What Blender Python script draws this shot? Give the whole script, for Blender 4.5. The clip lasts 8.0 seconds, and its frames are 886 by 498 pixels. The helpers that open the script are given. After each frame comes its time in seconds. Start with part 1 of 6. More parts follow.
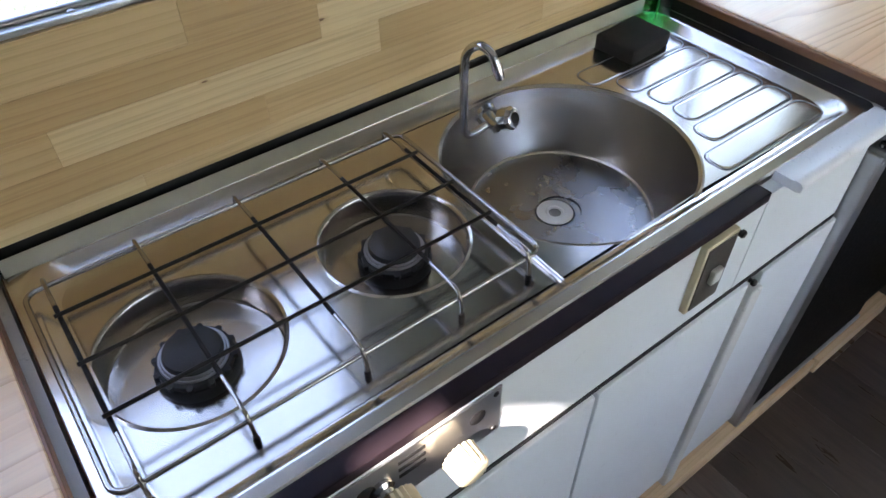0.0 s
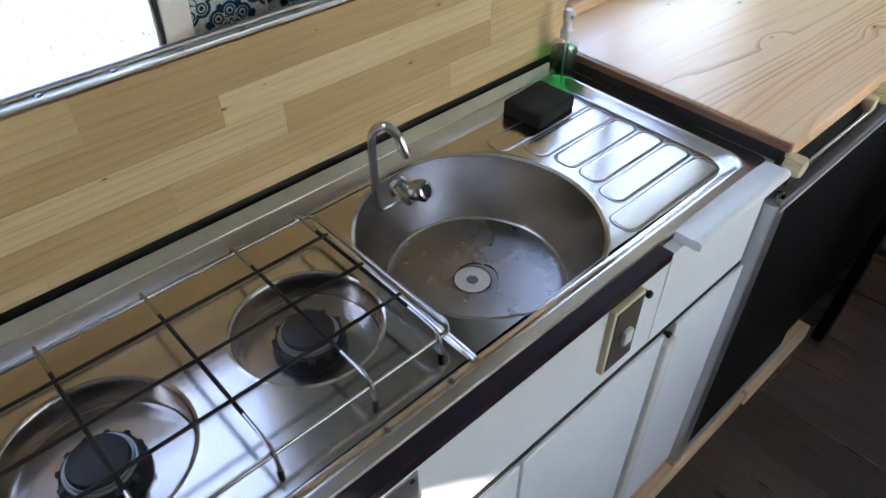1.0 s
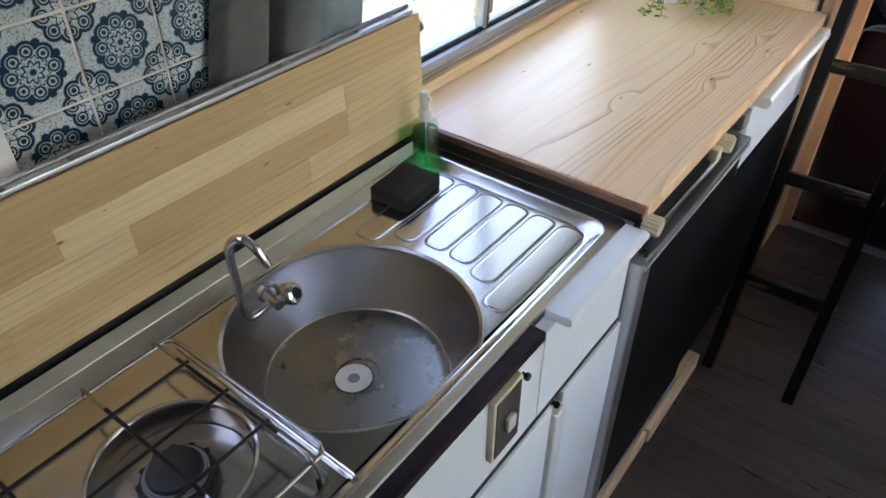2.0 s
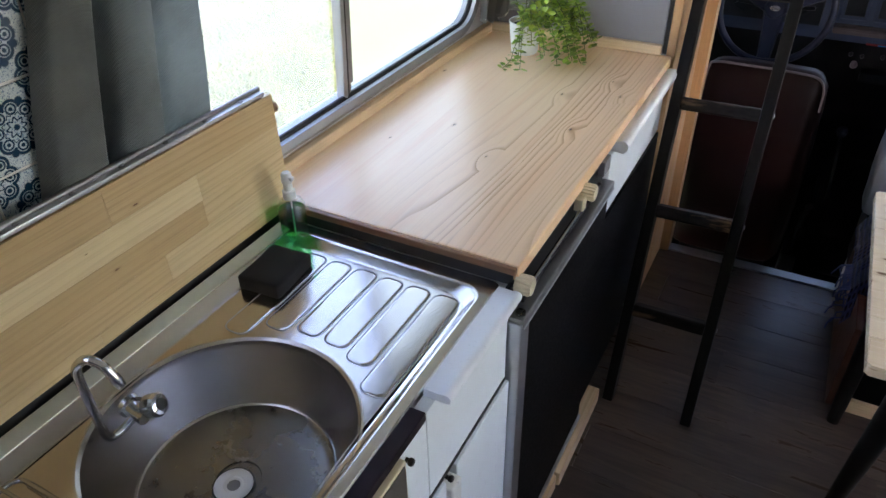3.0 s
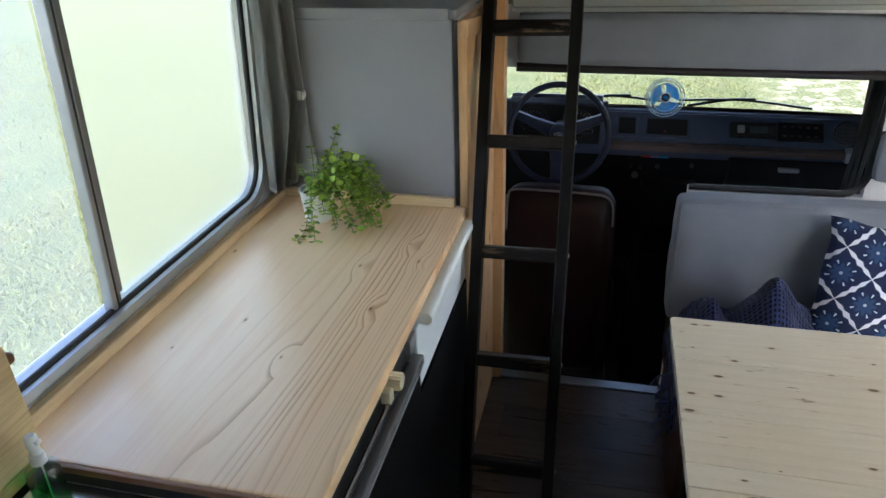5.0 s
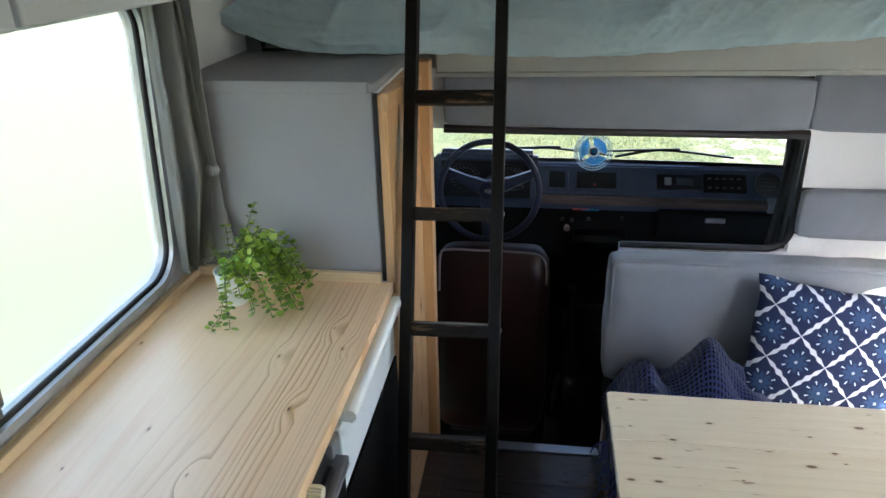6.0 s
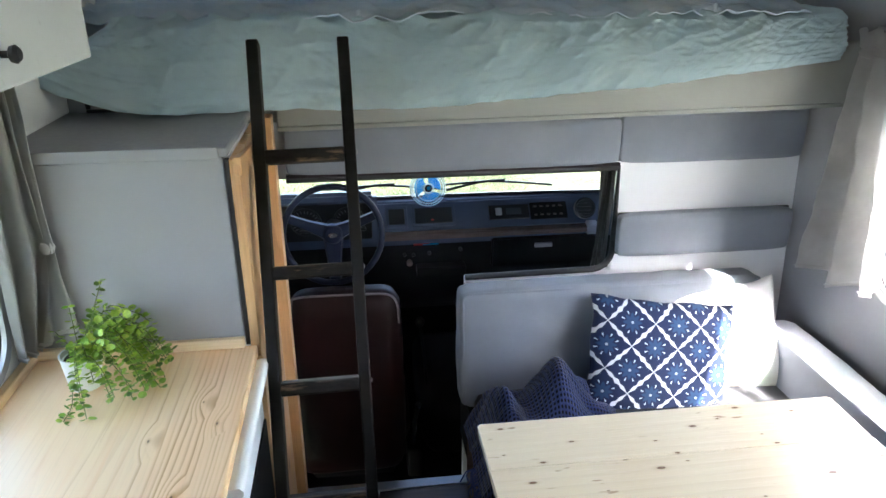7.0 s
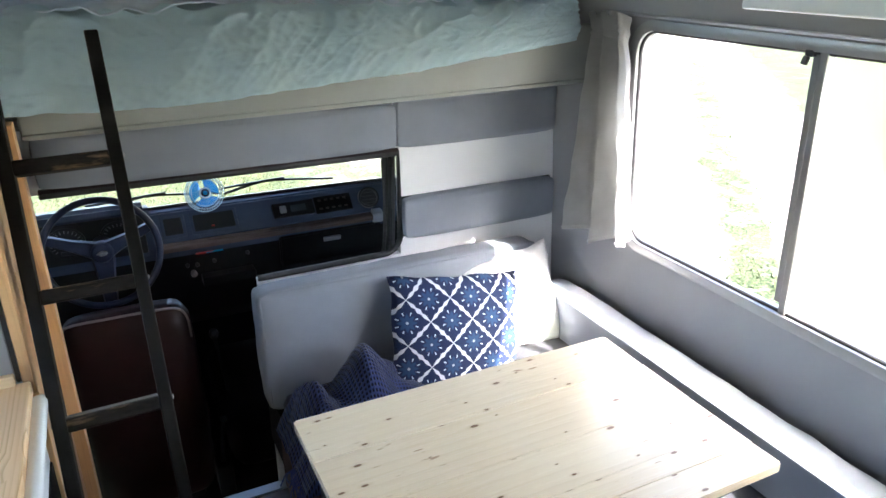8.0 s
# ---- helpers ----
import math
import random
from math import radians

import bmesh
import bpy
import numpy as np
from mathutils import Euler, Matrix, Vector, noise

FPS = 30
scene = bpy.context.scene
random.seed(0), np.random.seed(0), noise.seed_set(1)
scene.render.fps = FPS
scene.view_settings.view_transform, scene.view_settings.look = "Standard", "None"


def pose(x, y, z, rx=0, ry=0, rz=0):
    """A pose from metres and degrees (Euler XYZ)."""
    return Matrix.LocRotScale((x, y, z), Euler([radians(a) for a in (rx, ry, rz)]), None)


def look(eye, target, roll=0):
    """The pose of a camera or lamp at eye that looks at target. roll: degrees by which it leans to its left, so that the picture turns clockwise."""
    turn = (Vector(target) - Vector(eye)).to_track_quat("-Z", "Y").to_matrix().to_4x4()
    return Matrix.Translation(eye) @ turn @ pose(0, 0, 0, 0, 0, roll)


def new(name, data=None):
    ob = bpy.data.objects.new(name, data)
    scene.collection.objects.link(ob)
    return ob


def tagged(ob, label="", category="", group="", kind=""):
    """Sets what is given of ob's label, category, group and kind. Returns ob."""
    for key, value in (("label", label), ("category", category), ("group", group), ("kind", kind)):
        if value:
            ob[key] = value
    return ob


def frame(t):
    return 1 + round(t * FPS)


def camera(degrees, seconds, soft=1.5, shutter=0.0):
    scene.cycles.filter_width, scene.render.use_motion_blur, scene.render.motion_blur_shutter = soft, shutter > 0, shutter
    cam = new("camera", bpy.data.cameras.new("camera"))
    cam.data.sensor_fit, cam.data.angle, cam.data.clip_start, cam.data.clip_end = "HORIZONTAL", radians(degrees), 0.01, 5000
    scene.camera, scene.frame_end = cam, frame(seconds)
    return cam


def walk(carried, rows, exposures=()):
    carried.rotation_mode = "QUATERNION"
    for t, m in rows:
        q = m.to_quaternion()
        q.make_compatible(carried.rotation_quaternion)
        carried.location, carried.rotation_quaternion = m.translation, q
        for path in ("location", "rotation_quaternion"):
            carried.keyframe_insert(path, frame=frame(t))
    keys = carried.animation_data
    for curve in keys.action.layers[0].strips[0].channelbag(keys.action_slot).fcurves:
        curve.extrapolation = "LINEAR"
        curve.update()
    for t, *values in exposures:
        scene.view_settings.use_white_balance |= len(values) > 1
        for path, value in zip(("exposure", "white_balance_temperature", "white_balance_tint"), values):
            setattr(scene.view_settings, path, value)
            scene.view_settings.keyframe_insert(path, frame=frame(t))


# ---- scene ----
cam = camera(64.7, 8.0)
PATH = [
    (0, (0.27, 0.204, 1.35), (-0.863, 1.066, -0.055), -0.2),
    (0.5, (0.273, 0.226, 1.365), (-0.848, 1.154, -0.007), -0.0),
    (1, (0.276, 0.255, 1.391), (-0.818, 1.272, 0.061), 0.1),
    (1.5, (0.273, 0.292, 1.417), (-0.763, 1.424, 0.134), 0.0),
    (3, (0.302, 0.401, 1.472), (-0.479, 1.834, 0.317), -1.3),
    (3.5, (0.318, 0.419, 1.496), (-0.372, 1.943, 0.4), -1.4),
    (4, (0.326, 0.445, 1.526), (-0.264, 2.051, 0.49), -1.5),
    (4.5, (0.326, 0.496, 1.548), (-0.165, 2.173, 0.574), -1.7),
    (6, (0.34, 0.691, 1.621), (0.078, 2.491, 0.789), -1.1),
    (6.5, (0.316, 0.689, 1.663), (0.245, 2.523, 0.868), -0.5),
    (7, (0.258, 0.673, 1.695), (0.491, 2.504, 0.925), -0.1),
    (7.5, (0.228, 0.658, 1.691), (0.784, 2.424, 0.935), 0.0),
    (8, (0.227, 0.661, 1.669), (1.043, 2.316, 0.898), 0.1),
]
EXPOSURES = [
    (0.0, 3.48, 6850, 25),
    (1.5, 3.45, 6850, 25),
    (3.0, 3.25, 6750, 27),
    (4.5, 2.83, 6600, 20),
    (6.0, 3.15, 6500, 18),
    (7.0, 3.76, 6350, 18),
    (8.0, 3.53, 6400, 18),
]
walk(cam, [(t, look(eye, target, roll)) for t, eye, target, roll in PATH], EXPOSURES)

# ---- world and light ----
SUN = Vector((-0.445, 1.10, -1.0)).normalized()
world = bpy.data.worlds.new("sky")
scene.world = world
world.use_nodes = True
wn = world.node_tree
sky = wn.nodes.new("ShaderNodeTexSky")
sky.sky_type = "NISHITA"
sky.sun_disc = False
sky.sun_elevation = math.asin(-SUN.z)
sky.sun_rotation = math.atan2(-SUN.x, -SUN.y)
wn.links.new(sky.outputs[0], wn.nodes["Background"].inputs[0])
wn.nodes["Background"].inputs[1].default_value = 0.15
sun_data = bpy.data.lights.new("sun", "SUN")
sun_data.energy, sun_data.angle, sun_data.color = 3.4, radians(0.6), (1.0, 0.95, 0.86)
sun = new("sun", sun_data)
sun.matrix_world = look((0, 0, 8), Vector((0, 0, 8)) + SUN)

# ---- materials ----


class Net:
    """A short way to write a node material."""

    def __init__(self, name, rough=0.5, metal=0.0, color=(0.5, 0.5, 0.5)):
        self.m = bpy.data.materials.new(name)
        self.m.use_nodes = True
        self.t = self.m.node_tree
        self.p = self.t.nodes["Principled BSDF"]
        self.put("Base Color", (*color, 1))
        self.put("Roughness", rough)
        self.put("Metallic", metal)

    def wire(self, sock, v):
        if isinstance(v, bpy.types.NodeSocket):
            self.t.links.new(v, sock)
        else:
            sock.default_value = v

    def put(self, key, v):
        self.wire(self.p.inputs[key], v)

    def node(self, kind, **props):
        n = self.t.nodes.new(kind)
        for k, v in props.items():
            if k == "op":
                n.operation = v
            elif k == "kind":
                n.wave_type = v
            elif k == "feature":
                n.feature = v
            elif k == "clamp":
                n.use_clamp = v
            elif k == "blend":
                n.blend_type = v
            elif k == "dtype":
                n.data_type = v
        return n

    def obj(self, scale=(1, 1, 1), offset=None, random_shift=0.0):
        tc = self.node("ShaderNodeTexCoord")
        v = tc.outputs["Object"]
        if random_shift:
            inf = self.node("ShaderNodeObjectInfo")
            s = self.math("MULTIPLY", inf.outputs["Random"], random_shift)
            add = self.node("ShaderNodeVectorMath", op="ADD")
            self.wire(add.inputs[0], v)
            c = self.node("ShaderNodeCombineXYZ")
            for i in range(3):
                self.wire(c.inputs[i], s)
            self.wire(add.inputs[1], c.outputs[0])
            v = add.outputs[0]
        mp = self.node("ShaderNodeMapping")
        self.wire(mp.inputs[0], v)
        mp.inputs["Scale"].default_value = scale
        if offset:
            mp.inputs["Location"].default_value = offset
        return mp.outputs[0]

    def xyz(self, v):
        s = self.node("ShaderNodeSeparateXYZ")
        self.wire(s.inputs[0], v)
        return s.outputs

    def math(self, op, a, b=0.0, c=0.0, clamp=False):
        n = self.node("ShaderNodeMath", op=op)
        n.use_clamp = clamp
        for i, v in enumerate((a, b, c)):
            self.wire(n.inputs[i], v)
        return n.outputs[0]

    def noise(self, v, scale=5.0, detail=3.0, rough=0.5, distort=0.0):
        n = self.node("ShaderNodeTexNoise")
        self.wire(n.inputs["Vector"], v)
        n.inputs["Scale"].default_value = scale
        n.inputs["Detail"].default_value = detail
        n.inputs["Roughness"].default_value = rough
        n.inputs["Distortion"].default_value = distort
        return n.outputs["Fac"]

    def voronoi(self, v, scale=5.0, out="Distance", randomness=1.0):
        n = self.node("ShaderNodeTexVoronoi")
        self.wire(n.inputs["Vector"], v)
        n.inputs["Scale"].default_value = scale
        n.inputs["Randomness"].default_value = randomness
        return n.outputs[out]

    def ramp(self, f, *stops):
        n = self.node("ShaderNodeValToRGB")
        self.wire(n.inputs[0], f)
        e = n.color_ramp.elements
        while len(e) < len(stops):
            e.new(0.5)
        for el, (pos, col) in zip(e, stops):
            el.position = pos
            el.color = (*col, 1) if len(col) == 3 else col
        return n.outputs[0]

    def range(self, f, a, b, c=0.0, d=1.0):
        n = self.node("ShaderNodeMapRange")
        self.wire(n.inputs[0], f)
        for i, v in enumerate((a, b, c, d)):
            n.inputs[i + 1].default_value = v
        return n.outputs[0]

    def mix(self, f, a, b, blend="MIX"):
        n = self.node("ShaderNodeMix", dtype="RGBA", blend=blend)
        self.wire(n.inputs[0], f)
        self.wire(n.inputs[6], (*a, 1) if isinstance(a, tuple) else a)
        self.wire(n.inputs[7], (*b, 1) if isinstance(b, tuple) else b)
        return n.outputs[2]

    def bump(self, h, strength=0.2, dist=0.002):
        n = self.node("ShaderNodeBump")
        n.inputs["Strength"].default_value = strength
        n.inputs["Distance"].default_value = dist
        self.wire(n.inputs["Height"], h)
        self.put("Normal", n.outputs[0])
        return self


def painted(name, color, rough=0.45, var=0.12, scale=9.0, bump=0.06, speck=0.0):
    """Paint, laminate or plastic with faint mottling, smudges and fine texture."""
    n = Net(name, rough)
    v = n.obj()
    big = n.noise(v, scale * 0.35, 3, 0.6)
    fine = n.noise(v, scale * 14, 2, 0.6)
    dark = tuple(c * (1 - var) for c in color)
    lite = tuple(min(1, c * (1 + var * 0.5)) for c in color)
    col = n.ramp(big, (0.3, dark), (0.7, lite))
    if speck:
        sp = n.range(n.noise(v, 60, 4, 0.7), 0.62, 0.72)
        col = n.mix(n.math("MULTIPLY", sp, speck), col, tuple(c * 0.35 for c in color))
    n.put("Base Color", col)
    n.put("Roughness", n.range(fine, 0.2, 0.8, rough * 0.85, min(1, rough * 1.15)))
    n.bump(fine, bump, 0.001)
    return n.m


def pine(name, along, light, mid, dark, rough=0.32, pitch=0.014, amp=40.0, ring_mix=0.5, knots=0.0, flat=2, shift=3.0, fine=1.0, knot_size=0.07, stretch=0.75, long_knots=0.55, by_piece=False, varnish=0.0, flecks=0.0):
    """Varnished softwood: growth lines along one axis (0 x, 1 y, 2 z) that bend into arches, pores and knots on faces square to the flat axis."""
    n = Net(name, rough)
    cross = [i for i in (0, 1, 2) if i not in (along, flat)][0]
    v = n.obj(random_shift=shift)
    c = n.xyz(v)
    sc = [3.4, 3.4, 3.4]
    sc[along] = stretch
    body = n.noise(n.obj(tuple(sc), random_shift=shift), 1.0, 1.5, 0.4, 0.2)
    sc3 = [30.0, 30.0, 30.0]
    sc3[along] = 3.0
    wig = n.noise(n.obj(tuple(sc3), random_shift=shift), 1.0, 2.0, 0.5)
    depth = n.math("MULTIPLY", c[flat], 60.0)
    phase = n.math("ADD", n.math("MULTIPLY", c[cross], 6.2832 / pitch), n.math("MULTIPLY", body, amp))
    phase = n.math("ADD", n.math("ADD", phase, depth), n.math("MULTIPLY", wig, 2.2))
    saw = n.math("FRACT", n.math("ADD", n.math("DIVIDE", phase, 6.2832), 100.0))
    ring = n.math("MULTIPLY", n.range(saw, 0.35, 0.93), n.range(saw, 1.0, 0.95))
    ring = n.math("POWER", ring, 1.8)
    sc2 = [300.0, 300.0, 300.0]
    sc2[along] = 7.0
    pores = n.noise(n.obj(tuple(sc2), random_shift=shift), 1.0, 2.0, 0.6)
    tone = n.noise(n.obj((1.8, 1.8, 1.8), random_shift=shift * 7), 1.0, 2.0, 0.5)
    if by_piece:
        inf = n.node("ShaderNodeObjectInfo")
        tone = n.math("MULTIPLY_ADD", inf.outputs["Random"], 0.75, n.math("MULTIPLY", tone, 0.25))
    strength = n.noise(n.obj(tuple(x * 0.8 for x in sc), (3, 5, 1), random_shift=shift), 1.0, 1.0, 0.5)
    col = n.mix(n.range(tone, 0.34, 0.66), light, mid)
    col = n.mix(n.math("MULTIPLY", ring, n.range(strength, 0.35, 0.65, ring_mix * 0.35, ring_mix)), col, dark)
    col = n.mix(n.math("MULTIPLY", n.range(pores, 0.5, 0.75), 0.25 * fine), col, tuple(x * 0.6 for x in dark))
    if flecks:
        sf = [70.0, 70.0, 70.0]
        sf[along] = 16.0
        spots = n.noise(n.obj(tuple(sf), (4, 9, 2), random_shift=shift), 1.0, 1.5, 0.5)
        patch = n.noise(n.obj((6.0, 6.0, 6.0), (1, 3, 7), random_shift=shift), 1.0, 1.0, 0.5)
        mark = n.math("MULTIPLY", n.range(spots, 0.70, 0.76), n.range(patch, 0.44, 0.56))
        col = n.mix(n.math("MULTIPLY", mark, flecks), col, (0.34, 0.17, 0.09))
    if knots:
        sk = [knots, knots, knots]
        sk[along] = knots * long_knots
        sk[flat] = 0.0
        kc = n.xyz(n.obj(tuple(sk), random_shift=shift))
        face = n.node("ShaderNodeCombineXYZ")
        n.wire(face.inputs[0], kc[along])
        n.wire(face.inputs[1], kc[cross])
        cells = n.node("ShaderNodeTexVoronoi")
        cells.voronoi_dimensions = "2D"
        cells.inputs["Scale"].default_value = 1.0
        n.wire(cells.inputs["Vector"], face.outputs[0])
        d, pick = cells.outputs["Distance"], cells.outputs["Color"]
        keep = n.math("GREATER_THAN", n.xyz(pick)[0], 0.2)
        size = n.math("MULTIPLY_ADD", n.xyz(pick)[1], knot_size, knot_size * 0.35)
        wob = n.math("ADD", n.math("DIVIDE", d, size), n.math("MULTIPLY", n.math("SUBTRACT", wig, 0.5), 0.5))
        halo = n.math("MULTIPLY", keep, n.range(wob, 2.2, 0.8, 0.0, 0.45))
        col = n.mix(halo, col, dark)
        col = n.mix(n.math("MULTIPLY", keep, n.range(wob, 1.0, 0.6, 0.0, 0.9)), col, (0.17, 0.080, 0.038))
    n.put("Base Color", col)
    n.put("Roughness", n.range(pores, 0.3, 0.8, rough * 0.8, rough * 1.25))
    n.put("Coat Weight", varnish)
    n.put("Coat Roughness", 0.16)
    n.bump(n.math("ADD", pores, n.math("MULTIPLY", ring, 0.4)), 0.07, 0.0010)
    return n.m


def board_pine(name, width, light, mid, dark, rough, pitch, knots, knot_size):
    """Edge-glued boards along y: wandering year rings that part round the knots, calm towards the wall side."""
    n = Net(name, rough)
    c = n.xyz(n.obj())
    bx = n.math("DIVIDE", c[0], width)
    num = n.math("FLOOR", bx)
    white = n.node("ShaderNodeTexWhiteNoise")
    white.noise_dimensions = "1D"
    n.wire(white.inputs["W"], n.math("ADD", num, 3.7))
    r3 = n.xyz(white.outputs["Color"])
    cells = n.node("ShaderNodeTexVoronoi")
    cells.voronoi_dimensions = "2D"
    cells.inputs["Scale"].default_value = 1.0
    n.wire(cells.inputs["Vector"], n.obj((knots, knots * 0.42, 1.0)))
    pick = n.xyz(cells.outputs["Color"])
    near = cells.outputs["Distance"]
    keep = n.math("GREATER_THAN", pick[0], 0.42)
    body = n.noise(n.obj((6.0, 0.62, 1.0)), 1.0, 1.5, 0.45, 0.3)
    wave = n.noise(n.obj((11.0, 3.2, 1.0), (3, 1, 0)), 1.0, 2.0, 0.5)
    wig = n.noise(n.obj((60.0, 9.0, 1.0)), 1.0, 2.0, 0.5)
    phase = n.math("ADD", n.math("DIVIDE", c[0], pitch), n.math("MULTIPLY", body, 13.0))
    phase = n.math("ADD", phase, n.math("MULTIPLY_ADD", wave, 0.9, n.math("MULTIPLY", wig, 0.10)))
    phase = n.math("ADD", phase, n.math("MULTIPLY", n.math("MULTIPLY", keep, n.range(near, 0.26, 0.0)), 1.8))
    saw = n.math("FRACT", n.math("ADD", phase, n.math("ADD", r3[1], 60.0)))
    ring = n.math("MULTIPLY", n.range(saw, 0.45, 0.94), n.range(saw, 1.0, 0.96))
    each = n.node("ShaderNodeTexWhiteNoise")
    each.noise_dimensions = "1D"
    n.wire(each.inputs["W"], n.math("FLOOR", n.math("ADD", phase, n.math("ADD", r3[1], 60.0))))
    ring = n.math("MULTIPLY", n.math("POWER", ring, 1.4), n.range(each.outputs["Value"], 0.15, 0.95, 0.10, 1.0))
    pores = n.noise(n.obj((300.0, 7.0, 300.0)), 1.0, 2.0, 0.6)
    blot = n.noise(n.obj((8.0, 0.9, 1.0)), 1.0, 3.0, 0.55)
    tone = n.math("MULTIPLY_ADD", r3[2], 0.30, n.math("MULTIPLY", blot, 0.70))
    col = n.mix(n.range(tone, 0.30, 0.70), light, mid)
    calm = n.range(n.math("ADD", c[0], n.math("MULTIPLY", blot, 0.16)), -0.01, 0.12, 0.05, 1.0)
    power = n.math("MULTIPLY", n.range(n.noise(n.obj((4.0, 1.5, 1.0), (5, 2, 0)), 1.0, 1.0, 0.5), 0.38, 0.62, 0.22, 0.95), calm)
    col = n.mix(n.math("MULTIPLY", ring, power), col, dark)
    streak = n.noise(n.obj((30.0, 1.6, 1.0), (2, 7, 0)), 1.0, 3.0, 0.6)
    col = n.mix(n.range(streak, 0.50, 0.68, 0.0, 0.34), col, (0.90, 0.49, 0.25))
    col = n.mix(n.math("MULTIPLY", n.range(pores, 0.5, 0.75), 0.10), col, tuple(x * 0.7 for x in dark))
    size = n.math("MULTIPLY_ADD", pick[1], knot_size, knot_size * 0.45)
    wob = n.math("ADD", n.math("DIVIDE", near, size), n.math("MULTIPLY", n.math("SUBTRACT", wig, 0.5), 0.7))
    col = n.mix(n.math("MULTIPLY", keep, n.range(wob, 2.6, 0.8, 0.0, 0.45)), col, dark)
    col = n.mix(n.math("MULTIPLY", keep, n.range(wob, 1.0, 0.5, 0.0, 0.92)), col, (0.12, 0.040, 0.014))
    n.put("Base Color", col)
    n.put("Roughness", n.range(pores, 0.3, 0.8, rough * 0.85, rough * 1.2))
    n.put("Coat Weight", 0.5)
    n.put("Coat Roughness", 0.27)
    n.bump(n.math("ADD", pores, n.math("MULTIPLY", ring, 0.08)), 0.04, 0.0010)
    return n.m


def steel(name, color=(0.60, 0.60, 0.60), rough=0.24, brushed=None, stain=0.25):
    """Brushed sheet steel with water marks and scratches."""
    n = Net(name, rough, 1.0, color)
    sc = [900.0, 900.0, 900.0]
    if brushed is not None:
        sc[brushed] = 9.0
    br = n.noise(n.obj(tuple(sc)), 1.0, 2.0, 0.6)
    marks = n.noise(n.obj(), 14.0, 6.0, 0.65)
    drops = n.range(n.voronoi(n.obj(), 70.0), 0.10, 0.04)
    dirt = n.math("MULTIPLY", n.range(marks, 0.40, 0.90), stain)
    n.put("Base Color", n.mix(dirt, color, (0.30, 0.27, 0.23)))
    r = n.math("ADD", n.range(marks, 0.3, 0.75, rough * 0.92, rough * 1.15), n.math("MULTIPLY", drops, 0.04))
    n.put("Roughness", r)
    if brushed is not None:
        n.bump(br, 0.03, 0.0004)
    return n.m


def fabric(name, color, weave=620.0, rough=0.9, var=0.14, bump=0.35, dark=None):
    n = Net(name, rough)
    v = n.obj((weave * 5, weave * 5, weave * 5))
    c = n.xyz(v)
    w = n.math("MULTIPLY", n.math("SINE", n.math("ADD", c[0], c[1])), n.math("SINE", n.math("ADD", c[2], c[1])))
    big = n.noise(n.obj(), 6.0, 4.0, 0.6)
    th = n.noise(n.obj((60, 60, 400)), 1.0, 3.0, 0.7)
    lo = dark or tuple(x * (1 - var) for x in color)
    col = n.ramp(big, (0.3, lo), (0.7, color))
    col = n.mix(n.math("MULTIPLY", n.range(th, 0.5, 0.8), 0.2), col, tuple(x * 0.75 for x in color))
    n.put("Base Color", col)
    n.put("Sheen Weight", 0.15)
    n.bump(n.math("ADD", n.math("MULTIPLY", w, 0.3), big), bump, 0.0012)
    return n.m


def glass(name, tint=(1, 1, 1), rough=0.0):
    n = Net(name, rough, 0.0, tint)
    n.put("Transmission Weight", 1.0)
    n.put("IOR", 1.12)
    return n.m


def thin_clear(name, tint):
    """Thin clear plastic: lets the view through and keeps a faint gloss."""
    m = bpy.data.materials.new(name)
    m.use_nodes = True
    t = m.node_tree
    t.nodes.clear()
    out = t.nodes.new("ShaderNodeOutputMaterial")
    see, shine, mx = t.nodes.new("ShaderNodeBsdfTransparent"), t.nodes.new("ShaderNodeBsdfGlossy"), t.nodes.new("ShaderNodeMixShader")
    see.inputs[0].default_value = (*tint, 1)
    shine.inputs["Roughness"].default_value = 0.2
    mx.inputs[0].default_value = 0.14
    t.links.new(see.outputs[0], mx.inputs[1])
    t.links.new(shine.outputs[0], mx.inputs[2])
    t.links.new(mx.outputs[0], out.inputs[0])
    return m


def let_light_through(m, color, amount):
    """Thin cloth that glows when the sun stands behind it."""
    t = m.node_tree
    p = t.nodes["Principled BSDF"]
    out = [q for q in t.nodes if q.type == "OUTPUT_MATERIAL"][0]
    tr, mx = t.nodes.new("ShaderNodeBsdfTranslucent"), t.nodes.new("ShaderNodeMixShader")
    tr.inputs[0].default_value = (*color, 1)
    mx.inputs[0].default_value = amount
    t.links.new(p.outputs[0], mx.inputs[1])
    t.links.new(tr.outputs[0], mx.inputs[2])
    t.links.new(mx.outputs[0], out.inputs[0])


M_STEEL = steel("sink_steel", (0.515, 0.475, 0.430), 0.165, 1, 0.22)
# darker than the bowl wall: the floor's dim reflections are put into the colour
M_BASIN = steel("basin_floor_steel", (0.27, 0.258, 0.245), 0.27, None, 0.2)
M_WELL = steel("well_steel", (0.49, 0.455, 0.415), 0.21, 0, 0.25)
M_RIM = steel("rim_steel", (0.66, 0.62, 0.575), 0.21, 1, 0.2)
M_CHROME = steel("chrome", (0.52, 0.52, 0.525), 0.10, None, 0.15)
M_WIRE = steel("grate_wire", (0.38, 0.36, 0.34), 0.20, None, 0.6)
M_ALU = steel("aluminium", (0.55, 0.56, 0.58), 0.36, 2, 0.2)
M_WINFRAME = steel("window_aluminium", (0.40, 0.41, 0.42), 0.45, 2, 0.2)
M_WORNSTRIP = steel("worn_bright_strip", (0.80, 0.83, 0.78), 0.30, 1, 0.35)
